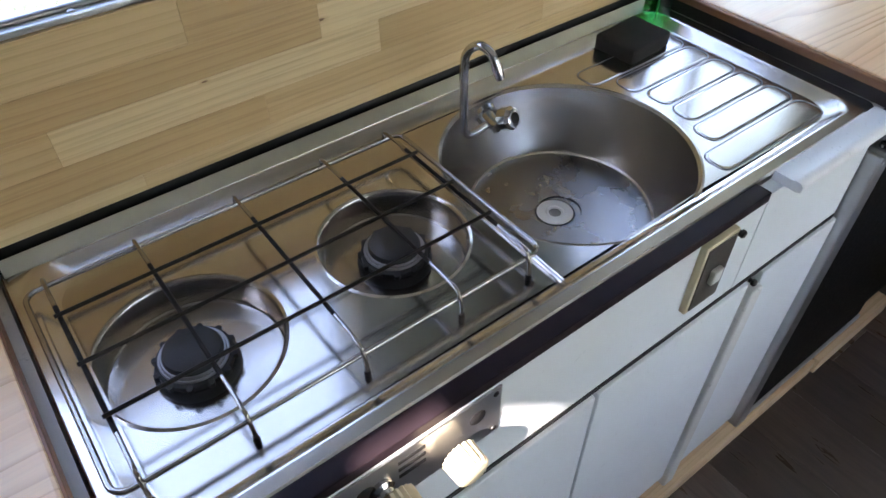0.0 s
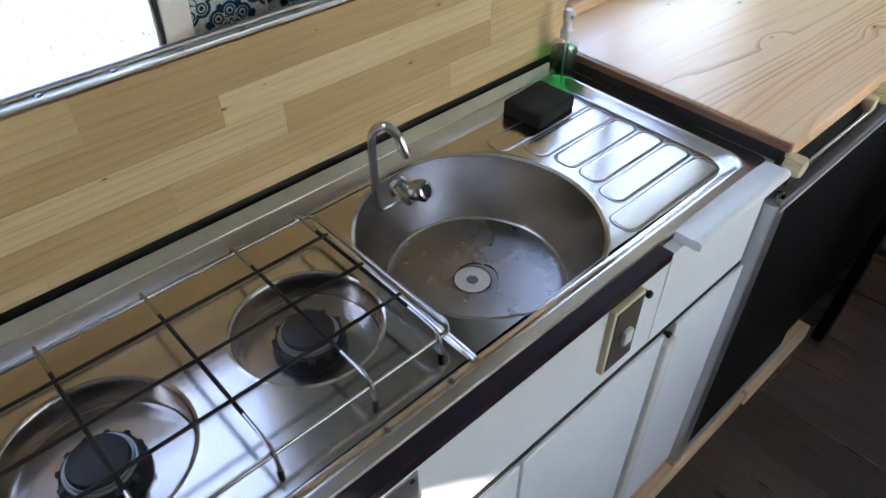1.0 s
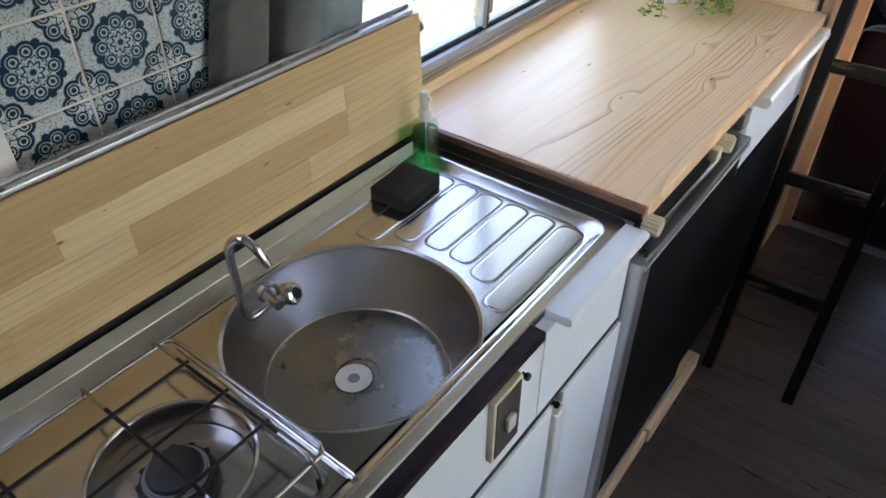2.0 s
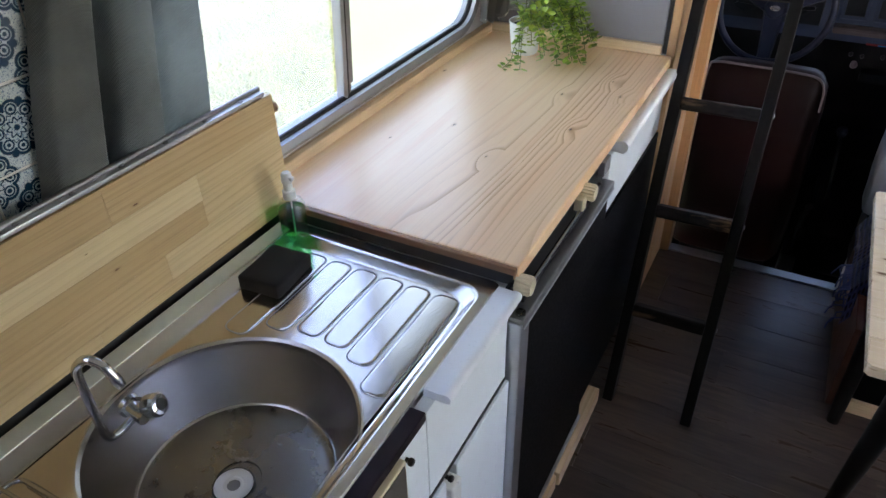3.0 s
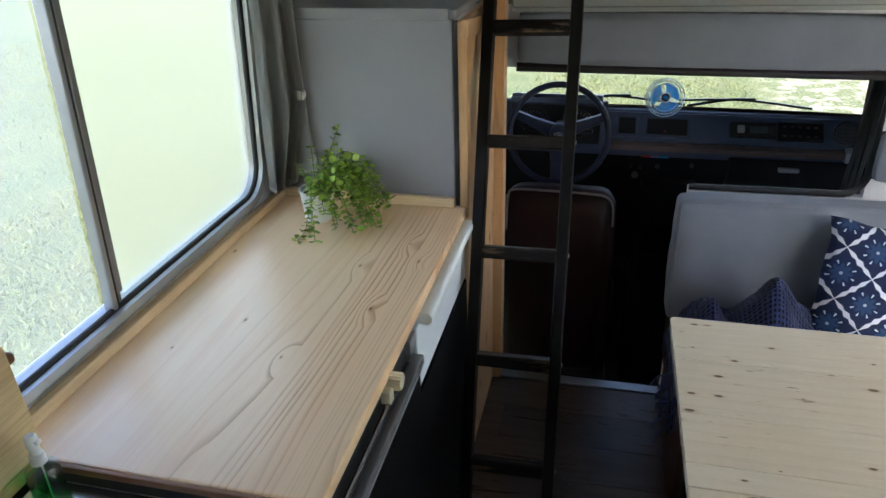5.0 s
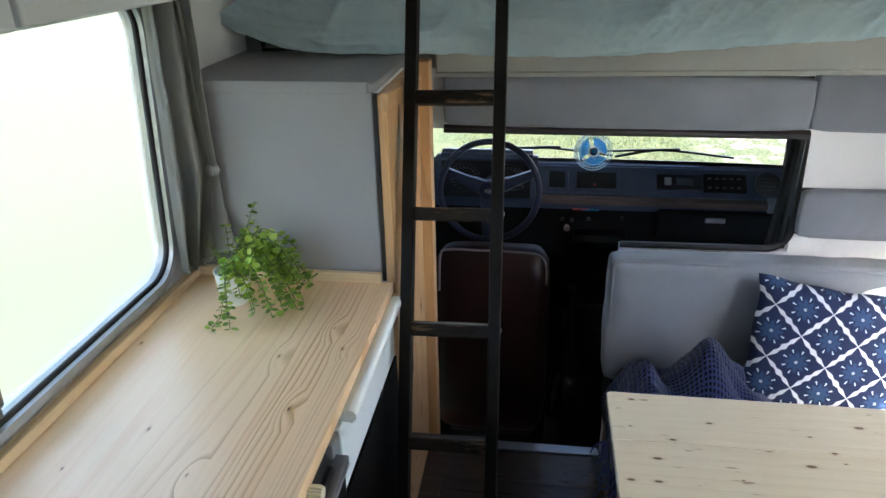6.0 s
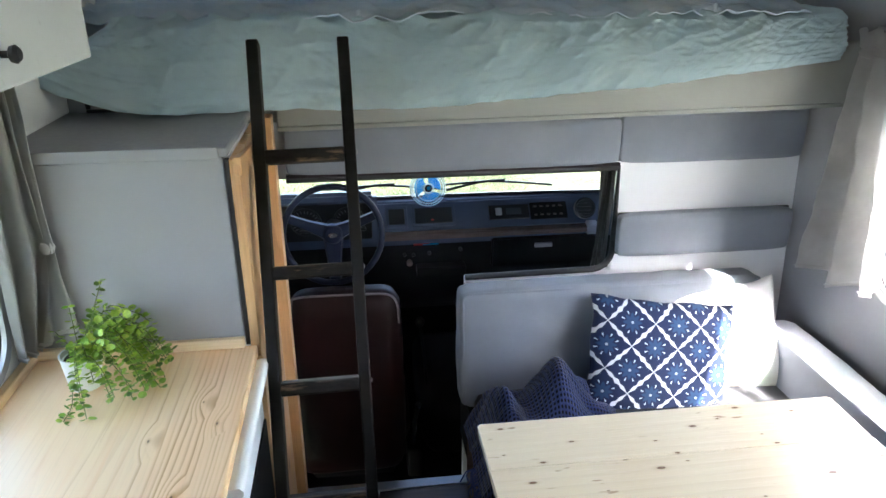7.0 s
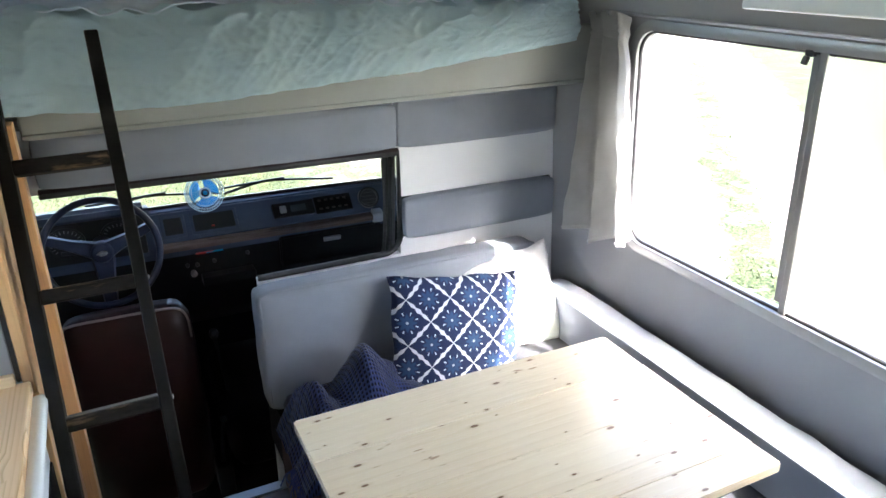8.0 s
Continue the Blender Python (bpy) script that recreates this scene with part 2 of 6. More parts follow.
# window aluminium in a darker tone, for mullions and grip rails
M_WINDULL = steel("darker_aluminium", (0.29, 0.29, 0.295), 0.48, 1, 0.35)
M_ALU_DARK = steel("dull_aluminium", (0.34, 0.34, 0.35), 0.42, 1, 0.5)
M_CAST = painted("burnt_iron", (0.020, 0.019, 0.019), 0.5, 0.5, 40, 0.5)
M_BURNT = painted("sooted_wire", (0.022, 0.018, 0.015), 0.5, 0.6, 60, 0.5)
M_WORKTOP = board_pine("worktop_pine", 0.132, (0.98, 0.710, 0.450), (0.95, 0.630, 0.370), (0.54, 0.245, 0.080), 0.36, 0.0160, 9.5, 0.020)
M_EDGE = pine("stained_edge", 0, (0.34, 0.17, 0.09), (0.24, 0.11, 0.055), (0.10, 0.04, 0.022), 0.4, 0.02, 20, 0.5, 0, 1)
M_TABLE = pine("table_pine", 0, (0.83, 0.685, 0.485), (0.78, 0.605, 0.405), (0.60, 0.42, 0.26), 0.26, 0.034, 40, 0.22, 16.0, 2, 0.9, 0.6, 0.062, 0.5, 0.42, False, 0.3, 0.75)
M_STRIPS = [pine("laminated_pine_" + tone, 1, a, b, c, 0.40, 0.013, 75, 0.36, 11.0, 0, 9.0, 1.2, 0.016, 0.5, 0.30, True)
            for tone, a, b, c in (("pale", (0.75, 0.60, 0.35), (0.67, 0.51, 0.28), (0.46, 0.29, 0.13)), ("honey", (0.68, 0.52, 0.285), (0.60, 0.43, 0.22), (0.40, 0.24, 0.10)), ("tan", (0.64, 0.47, 0.25), (0.56, 0.395, 0.195), (0.37, 0.21, 0.09)))]
M_TRIM = pine("trim_pine", 1, (0.80, 0.61, 0.39), (0.74, 0.53, 0.31), (0.45, 0.24, 0.10), 0.4, 0.015, 20, 0.4, 0, 2, 4.0)
M_TRIM_X = pine("trim_pine_cross", 0, (0.80, 0.62, 0.40), (0.75, 0.54, 0.32), (0.45, 0.24, 0.10), 0.4, 0.015, 20, 0.4, 0, 2, 4.0)
M_POST = pine("post_pine", 2, (0.70, 0.44, 0.22), (0.60, 0.335, 0.155), (0.28, 0.12, 0.05), 0.4, 0.016, 40, 0.5, 7.0, 0, 6.0)
M_BENCHWOOD = pine("bench_wood", 2, (0.095, 0.032, 0.017), (0.070, 0.024, 0.013), (0.036, 0.012, 0.008), 0.5, 0.02, 30, 0.5, 0, 0)
M_WHITE = painted("white_paint", (0.74, 0.78, 0.785), 0.38, 0.06, 8, 0.05, 0.15)
M_WHITE_OLD = painted("worn_white_paint", (0.68, 0.67, 0.62), 0.45, 0.12, 14, 0.12, 0.5)
M_PLASTIC_W = painted("white_plastic", (0.78, 0.80, 0.81), 0.30, 0.05, 10, 0.03)
M_UPRIGHT = painted("bright_white_trim", (0.86, 0.87, 0.87), 0.35, 0.03, 10, 0.03)
M_CREAM = painted("cream_plastic", (0.66, 0.58, 0.40), 0.42, 0.12, 30, 0.08)
M_DARKEDGE = painted("dark_edge_band", (0.024, 0.016, 0.020), 0.4, 0.35, 25, 0.08, 0.3)
M_BLACK = painted("black_fridge_panel", (0.004, 0.0038, 0.004), 0.5, 0.3, 14, 0.05)
M_BLACKPL = painted("black_plastic", (0.014, 0.014, 0.015), 0.4, 0.3, 20, 0.05)
M_RUBBER = painted("black_rubber", (0.018, 0.018, 0.020), 0.6, 0.3, 40, 0.1)
M_GREYWALL = painted("grey_wall_panel", (0.285, 0.285, 0.295), 0.55, 0.10, 5, 0.10)
M_CEIL = painted("ceiling_panel", (0.78, 0.78, 0.76), 0.6, 0.06, 5, 0.06)
M_GREYFAB = fabric("grey_upholstery", (0.240, 0.265, 0.305), 900)
M_CABCLOTH = fabric("dark_cab_cloth", (0.060, 0.056, 0.052), 700)
M_DARKFAB = fabric("charcoal_upholstery", (0.028, 0.031, 0.040), 900)
M_LIGHTPAN = painted("white_wall_panel", (0.78, 0.79, 0.80), 0.5, 0.05, 6, 0.05)
M_BEAM = fabric("beam_covering", (0.315, 0.325, 0.305), 700, 0.85, 0.08, 0.15)
M_SHEET = fabric("bed_sheet", (0.66, 0.82, 0.87), 1100, 0.85, 0.10, 0.18, (0.58, 0.76, 0.84))
M_DUVET = fabric("pale_quilt", (0.80, 0.86, 0.92), 900, 0.9, 0.3, 0.3, (0.52, 0.68, 0.82))
M_CURTAIN = fabric("grey_curtain", (0.50, 0.50, 0.485), 700, 0.9, 0.12, 0.3)
M_CURTAIN_D = fabric("felted_curtain", (0.36, 0.395, 0.375), 260, 0.95, 0.42, 1.0)
M_CURTAIN_L = fabric("light_curtain", (0.64, 0.645, 0.64), 700, 0.9, 0.10, 0.3)
M_CURTAIN_R = fabric("linen_curtain", (0.60, 0.60, 0.59), 420, 0.95, 0.30, 0.8)
M_WHITECLOTH = fabric("white_cushion", (0.78, 0.77, 0.74), 800, 0.9, 0.06, 0.3)
M_LADDER = painted("black_ladder_paint", (0.010, 0.0085, 0.008), 0.48, 0.5, 30, 0.35, 0.0)


def worn_black():
    """Black paint rubbed through to the wood in scratches."""
    n = Net("black_ladder_wood", 0.5)
    sc = n.noise(n.obj((4.0, 60.0, 14.0)), 1.0, 5.0, 0.65)
    gr = n.noise(n.obj((30.0, 120.0, 120.0)), 1.0, 3.0, 0.6)
    col = n.mix(n.range(gr, 0.3, 0.7), (0.010, 0.008, 0.008), (0.022, 0.018, 0.016))
    n.put("Base Color", n.mix(n.range(sc, 0.57, 0.66, 0.0, 0.85), col, (0.17, 0.115, 0.07)))
    n.put("Specular IOR Level", 0.06)
    n.bump(n.math("ADD", sc, gr), 0.25, 0.001)
    return n.m


M_RUNG = worn_black()
M_DASH = painted("dashboard_plastic", (0.050, 0.068, 0.115), 0.5, 0.2, 18, 0.15)
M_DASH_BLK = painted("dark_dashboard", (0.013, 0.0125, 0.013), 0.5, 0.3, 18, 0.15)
M_WHEEL = painted("steering_plastic", (0.016, 0.021, 0.045), 0.42, 0.2, 20, 0.08)
M_SEAT = painted("burgundy_vinyl", (0.020, 0.0055, 0.0055), 0.42, 0.3, 12, 0.2)
M_PIPING = painted("pale_piping", (0.19, 0.15, 0.145), 0.6, 0.1, 20, 0.1)
M_TRIMWOOD = pine("dash_veneer", 0, (0.165, 0.118, 0.098), (0.125, 0.088, 0.072), (0.06, 0.038, 0.030), 0.3, 0.01, 20, 0.5, 0, 1)
M_BLUE = painted("blue_fan_plastic", (0.008, 0.30, 0.66), 0.25, 0.1, 20, 0.03)
M_CLEARPL = painted("clear_cage_plastic", (0.62, 0.80, 0.90), 0.2, 0.05, 20, 0.02)
M_SPONGE = painted("dark_sponge", (0.020, 0.020, 0.021), 0.95, 0.4, 60, 1.0)
M_SOAP = glass("green_soap", (0.02, 0.52, 0.10), 0.05)
M_BOTTLE = thin_clear("clear_bottle", (0.93, 0.97, 0.95))
M_PANE = glass("window_glass", (0.98, 1.0, 0.99), 0.0)
# clear glass; the veil mixed in further down imitates haze
M_VEILED = glass("veiled_window_glass", (0.97, 0.99, 1.0), 0.0)
M_FROST = glass("hazy_pane", (0.98, 0.985, 0.83), 0.30)
M_TINTED = glass("frosted_bench_pane", (0.96, 0.985, 0.90), 0.30)


def leaf_material():
    """Small fleshy leaves, each of its own green."""
    n = Net("leaf_green", 0.42)
    g = n.node("ShaderNodeNewGeometry")
    one = g.outputs["Random Per Island"]
    col = n.ramp(one, (0.0, (0.075, 0.145, 0.014)), (0.4, (0.19, 0.34, 0.030)), (0.75, (0.36, 0.52, 0.055)), (1.0, (0.50, 0.60, 0.10)))
    col = n.mix(n.range(n.noise(n.obj(), 160, 3, 0.6), 0.3, 0.7, 0.0, 0.4), col, (0.10, 0.17, 0.03))
    n.put("Base Color", col)
    n.bump(n.noise(n.obj(), 500, 2, 0.6), 0.2, 0.0008)
    return n.m


M_LEAF = leaf_material()
M_STEM = painted("stem_green", (0.10, 0.13, 0.03), 0.6, 0.2, 40, 0.1)
M_POT = painted("white_pot", (0.72, 0.72, 0.70), 0.4, 0.05, 20, 0.05)
M_SOIL = painted("soil", (0.030, 0.020, 0.014), 0.95, 0.5, 60, 1.0)
M_GROUT = painted("tile_grout", (0.84, 0.83, 0.79), 0.7, 0.08, 30, 0.2)
M_BRASS = painted("brass_stud", (0.22, 0.11, 0.05), 0.4, 0.3, 50, 0.2)
M_RED = painted("red_mark", (0.5, 0.03, 0.02), 0.4, 0.1)
M_LCD = painted("radio_display", (0.085, 0.095, 0.10), 0.2, 0.1)
M_SOCKET = painted("brown_socket_face", (0.075, 0.066, 0.055), 0.4, 0.15, 30, 0.05)
M_GREYPL = painted("grey_plastic", (0.22, 0.22, 0.23), 0.4, 0.1)


def floor_material():
    n = Net("floor_laminate", 0.42)
    v = n.obj((1.2, 14.0, 1.0), random_shift=6.0)
    g = n.noise(v, 3.0, 5.0, 0.65, 0.6)
    inf = n.node("ShaderNodeObjectInfo")
    base = n.ramp(inf.outputs["Random"], (0.0, (0.056, 0.039, 0.031)), (0.5, (0.088, 0.063, 0.050)), (1.0, (0.128, 0.093, 0.073)))
    col = n.mix(n.range(g, 0.4, 0.66, 0.0, 0.75), base, (0.024, 0.018, 0.016))
    n.put("Base Color", col)
    n.put("Roughness", n.range(g, 0.3, 0.7, 0.24, 0.42))
    n.put("Specular IOR Level", 0.8)
    n.bump(g, 0.5, 0.0016)
    return n.m


def tile_material():
    """Printed ornament: an eight-lobed outline with scrolls inside it, quarter scallops in the corners."""
    n = Net("patterned_tile", 0.22)
    c = n.xyz(n.obj((20.0, 20.0, 20.0)))
    u, v = n.math("ABSOLUTE", c[1]), n.math("ABSOLUTE", c[2])

    def length(x, y):
        return n.math("SQRT", n.math("ADD", n.math("MULTIPLY", x, x), n.math("MULTIPLY", y, y)))

    def band(x, at, w):
        return n.range(n.math("ABSOLUTE", n.math("SUBTRACT", x, at)), w, w * 0.5)

    def lobes(r, a, at):
        f = n.math("SUBTRACT", n.math("FRACT", n.math("ADD", n.math("DIVIDE", a, math.pi / 4), 8.5)), 0.5)
        f = n.math("MULTIPLY", f, math.pi / 4)
        x = n.math("SUBTRACT", n.math("MULTIPLY", r, n.math("COSINE", f)), at)
        y = n.math("MULTIPLY", r, n.math("SINE", f))
        return length(x, y), x

    r, a = length(u, v), n.math("ARCTAN2", v, u)
    du, dv = n.math("SUBTRACT", 1.0, u), n.math("SUBTRACT", 1.0, v)
    rc, ac = length(du, dv), n.math("ARCTAN2", dv, du)
    ring, rx = lobes(r, a, 0.45)
    cring, cx = lobes(rc, ac, 0.45)
    outer = n.math("MULTIPLY", band(ring, 0.195, 0.052), n.math("GREATER_THAN", r, 0.47))
    scroll = n.math("MAXIMUM", band(ring, 0.115, 0.030), band(cring, 0.115, 0.030))
    dots = n.range(ring, 0.06, 0.04)
    mid = band(r, n.math("MULTIPLY_ADD", n.math("COSINE", n.math("MULTIPLY", a, 16.0)), 0.025, 0.33), 0.02)
    cmid = band(rc, n.math("MULTIPLY_ADD", n.math("COSINE", n.math("MULTIPLY", ac, 8.0)), 0.05, 0.25), 0.026)
    heart = n.math("MAXIMUM", n.math("MAXIMUM", mid, cmid), n.range(n.math("MINIMUM", r, rc), 0.09, 0.06))
    heart = n.math("MAXIMUM", heart, band(r, n.math("MULTIPLY_ADD", n.math("COSINE", n.math("MULTIPLY", a, 8.0)), 0.04, 0.20), 0.035))
    corner = n.math("MAXIMUM", n.math("MULTIPLY", band(cring, 0.195, 0.052), n.math("GREATER_THAN", rc, 0.47)), n.range(cring, 0.075, 0.05))
    inside = n.math("GREATER_THAN", n.math("MAXIMUM", n.math("MULTIPLY", n.math("LESS_THAN", r, 0.47), 1.0), n.math("LESS_THAN", ring, 0.195)), 0.5)
    speck = n.range(n.noise(n.obj(), 420.0, 2.0, 0.6), 0.52, 0.62)
    col = n.mix(n.range(n.noise(n.obj(), 60, 3, 0.6), 0.3, 0.7), (0.70, 0.76, 0.75), (0.50, 0.60, 0.64))
    col = n.mix(n.math("MULTIPLY", inside, 0.45), col, (0.46, 0.58, 0.64))
    col = n.mix(n.math("MULTIPLY", speck, 0.75), col, (0.06, 0.17, 0.30))
    knot, kx = lobes(r, n.math("ADD", a, math.pi / 8), 0.62)
    outer = n.math("MAXIMUM", outer, n.range(knot, 0.115, 0.08))
    line = n.math("MAXIMUM", n.math("MAXIMUM", outer, corner), n.math("MAXIMUM", n.math("MULTIPLY", scroll, 1.0), n.math("MAXIMUM", dots, n.math("MULTIPLY", heart, 1.0))))
    n.put("Base Color", n.mix(line, col, (0.006, 0.040, 0.085)))
    n.bump(line, 0.1, 0.0006)
    return n.m


def cushion_material(half):
    """Navy rosettes in diamonds parted by a white lattice; half is the diamond's half diagonal in metres."""
    n = Net("navy_lattice_print", 0.88)
    k = 1.0 / (2 * half)
    c = n.xyz(n.obj((k, k, k), (0.27, 0.0, 0.18)))
    p, q = n.math("ADD", c[0], c[2]), n.math("SUBTRACT", c[0], c[2])
    fp = n.math("SUBTRACT", n.math("FRACT", n.math("ADD", p, 50.0)), 0.5)
    fq = n.math("SUBTRACT", n.math("FRACT", n.math("ADD", q, 50.0)), 0.5)
    r = n.math("SQRT", n.math("ADD", n.math("MULTIPLY", fp, fp), n.math("MULTIPLY", fq, fq)))
    a = n.math("ARCTAN2", fq, fp)
    edge = n.math("MAXIMUM", n.math("ABSOLUTE", fp), n.math("ABSOLUTE", fq))
    wav = n.math("MULTIPLY_ADD", n.math("COSINE", n.math("MULTIPLY", a, 4.0)), -0.014, n.math("MULTIPLY_ADD", n.math("COSINE", n.math("MULTIPLY", a, 12.0)), -0.018, 0.457))
    inside = n.range(n.math("SUBTRACT", wav, edge), -0.008, 0.008)
    fold = n.math("MULTIPLY", n.math("SUBTRACT", n.math("FRACT", n.math("ADD", n.math("DIVIDE", a, math.pi / 4), 8.5)), 0.5), math.pi / 4)
    off = n.math("ABSOLUTE", n.math("MULTIPLY", r, n.math("SINE", fold)))
    half_w = n.math("MULTIPLY", n.math("SINE", n.math("MULTIPLY", n.range(r, 0.03, 0.30), math.pi)), 0.066)
    inner = n.range(n.math("SUBTRACT", half_w, off), 0.0, 0.012)
    fold2 = n.math("MULTIPLY", n.math("SUBTRACT", n.math("FRACT", n.math("ADD", n.math("DIVIDE", a, math.pi / 4), 8.0)), 0.5), math.pi / 4)
    off2 = n.math("ABSOLUTE", n.math("MULTIPLY", r, n.math("SINE", fold2)))
    drop = n.math("MULTIPLY_ADD", n.math("SUBTRACT", r, 0.24), 0.18, 0.008)
    seeds = n.math("MULTIPLY", n.range(n.math("ABSOLUTE", n.math("SUBTRACT", r, 0.295)), 0.055, 0.042), n.range(n.math("SUBTRACT", off2, drop), 0.002, -0.006))
    dots = n.math("MULTIPLY", n.range(r, 0.05, 0.035), 0.8)
    th = n.noise(n.obj((500, 500, 500)), 1.0, 2.0, 0.6)
    navy = n.mix(n.range(th, 0.3, 0.7), (0.005, 0.012, 0.052), (0.010, 0.024, 0.085))
    col = n.mix(n.math("MULTIPLY", inner, 0.85), navy, (0.018, 0.062, 0.150))
    col = n.mix(n.math("MAXIMUM", seeds, n.math("MULTIPLY", dots, 0.8)), col, (0.62, 0.70, 0.80))
    col = n.mix(inside, (0.74, 0.75, 0.78), col)
    n.put("Base Color", col)
    n.bump(th, 0.3, 0.0012)
    return n.m


def knit_material():
    n = Net("navy_waffle_knit", 0.95)
    tc = n.node("ShaderNodeTexCoord")
    mp = n.node("ShaderNodeMapping")
    n.wire(mp.inputs[0], tc.outputs["UV"])
    mp.inputs["Scale"].default_value = (165, 112, 165)
    c = n.xyz(mp.outputs[0])
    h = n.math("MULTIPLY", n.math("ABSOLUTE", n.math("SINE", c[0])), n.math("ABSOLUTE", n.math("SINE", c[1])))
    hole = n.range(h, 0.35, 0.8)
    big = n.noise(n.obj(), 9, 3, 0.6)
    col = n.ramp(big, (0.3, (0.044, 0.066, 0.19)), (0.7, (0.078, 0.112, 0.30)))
    # shade inside the waffle pits is put in as near-black colour
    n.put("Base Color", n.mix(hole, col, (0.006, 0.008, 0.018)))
    n.put("Sheen Weight", 0.3)
    n.bump(n.math("MULTIPLY", h, -1.0), 0.8, 0.004)
    return n.m


def grass_material(name, blade=False):
    """Meadow green; the ground sheet also carries two worn wheel ruts of pale dry earth beside the van."""
    n = Net(name, 0.8)
    v = n.obj()
    a = n.noise(v, 1.6, 4, 0.6)
    b = n.noise(v, 30.0, 4, 0.7)
    col = n.ramp(b, (0.32, (0.018, 0.028, 0.010)), (0.50, (0.072, 0.094, 0.040)), (0.72, (0.185, 0.205, 0.105)))
    col = n.mix(n.range(a, 0.42, 0.68, 0.0, 0.5), col, (0.14, 0.145, 0.075))
    if blade:
        g = n.node("ShaderNodeNewGeometry")
        col = n.mix(n.math("MULTIPLY", g.outputs["Random Per Island"], 0.6), col, (0.16, 0.185, 0.085))
    else:
        c = n.xyz(v)
        off = n.math("SUBTRACT", n.math("MULTIPLY", c[0], 0.74), n.math("MULTIPLY", c[1], 0.67))
        off = n.math("ADD", off, n.math("MULTIPLY", n.math("SUBTRACT", n.noise(v, 1.1, 5, 0.65), 0.5), 0.7))
        rut = n.math("MAXIMUM", n.math("MULTIPLY", n.range(off, -1.9, -1.6), n.range(off, 0.62, 0.42)), n.math("MULTIPLY", n.range(off, 0.95, 1.15), n.range(off, 2.35, 2.15)))
        bare = n.math("MULTIPLY", n.range(n.noise(v, 5.0, 5, 0.7), 0.49, 0.60), n.math("LESS_THAN", off, 1.6))
        rut = n.math("MULTIPLY", n.math("MAXIMUM", rut, n.math("MULTIPLY", bare, 0.75)), n.range(c[0], 2.0, 2.6))
        dirt = n.ramp(n.noise(v, 9.0, 5, 0.7), (0.3, (0.33, 0.29, 0.23)), (0.7, (0.46, 0.42, 0.35)))
        col = n.mix(rut, col, dirt)
    n.put("Base Color", col)
    n.put("Specular IOR Level", 0.15)
    n.bump(b, 1.0, 0.03)
    return n.m


M_FLOOR = floor_material()
M_TILE = tile_material()
M_NAVY = cushion_material(0.077)
M_KNIT = knit_material()
M_GRASS = grass_material("meadow_grass")
M_BLADE = grass_material("grass_blades", True)

M_BOWL = Net("bowl_steel", 0.24, 1.0, (0.49, 0.465, 0.435)).m
bp = M_BOWL.node_tree.nodes["Principled BSDF"]
tangent = M_BOWL.node_tree.nodes.new("ShaderNodeTangent")
tangent.direction_type, tangent.axis = "RADIAL", "Z"
bp.inputs["Anisotropic"].default_value = 0.85
M_BOWL.node_tree.links.new(tangent.outputs[0], bp.inputs["Tangent"])
for dull in (M_BLACK, M_DASH_BLK, M_LADDER, M_BURNT, M_DARKEDGE):
    dull.node_tree.nodes["Principled BSDF"].inputs["Specular IOR Level"].default_value = 0.12
for m_ in (M_SEAT, M_WHEEL):
    m_.node_tree.nodes["Principled BSDF"].inputs["Specular IOR Level"].default_value = 0.25
for clear in (M_SOAP,):
    clear.node_tree.nodes["Principled BSDF"].inputs["IOR"].default_value = 1.03
M_LEAF.node_tree.nodes["Principled BSDF"].inputs["Subsurface Weight"].default_value = 0.15

# pale veils mixed into the left panes stand in for glare and haze
let_light_through(M_VEILED, (0.92, 0.97, 1.0), 0.09)
let_light_through(M_FROST, (1.0, 0.99, 0.90), 0.12)
let_light_through(M_BLUE, (0.03, 0.50, 0.90), 0.4)
let_light_through(M_CURTAIN, (0.60, 0.60, 0.57), 0.5)
let_light_through(M_CURTAIN_L, (0.62, 0.62, 0.58), 0.42)
let_light_through(M_CURTAIN_R, (0.60, 0.60, 0.57), 0.14)

# ---- mesh tools ----


def finish(bm, smooth=False, angle=40):
    me = bpy.data.meshes.new("mesh")
    bmesh.ops.recalc_face_normals(bm, faces=bm.faces)
    mixed = any(f.smooth for f in bm.faces)
    flags = [smooth and (f.smooth or not mixed) for f in bm.faces]
    bm.to_mesh(me)
    bm.free()
    if smooth:
        me.set_sharp_from_angle(angle=radians(angle))
    me.polygons.foreach_set("use_smooth", flags)
    return me


def part(name, bm, material, parent=None, label="", smooth=True, angle=40, at=None):
    ob = new(name, finish(bm, smooth, angle))
    ob.data.materials.append(material)
    if at is not None:
        ob.matrix_basis = at
    if parent is not None:
        ob.parent = parent
    if label:
        tagged(ob, label)
    return ob


def piece(name, mesh, parent, m):
    ob = new(name, mesh)
    ob.matrix_basis = m
    ob.parent = parent
    return ob


def thing(name, label, category, group="", at=(0, 0, 0)):
    ob = new(name)
    ob.empty_display_size = 0.05
    ob.location = at
    return tagged(ob, label, category, group)


def structure(name, bm, material, label="", smooth=False):
    ob = part(name, bm, material, None, label, smooth)
    tagged(ob, kind="structure")
    return ob


def flat_sides(b):
    """Rounded edges shade smoothly, the faces square to an axis stay flat."""
    for f in b.faces:
        f.normal_update()
        f.smooth = max(abs(f.normal.x), abs(f.normal.y), abs(f.normal.z)) < 0.9999


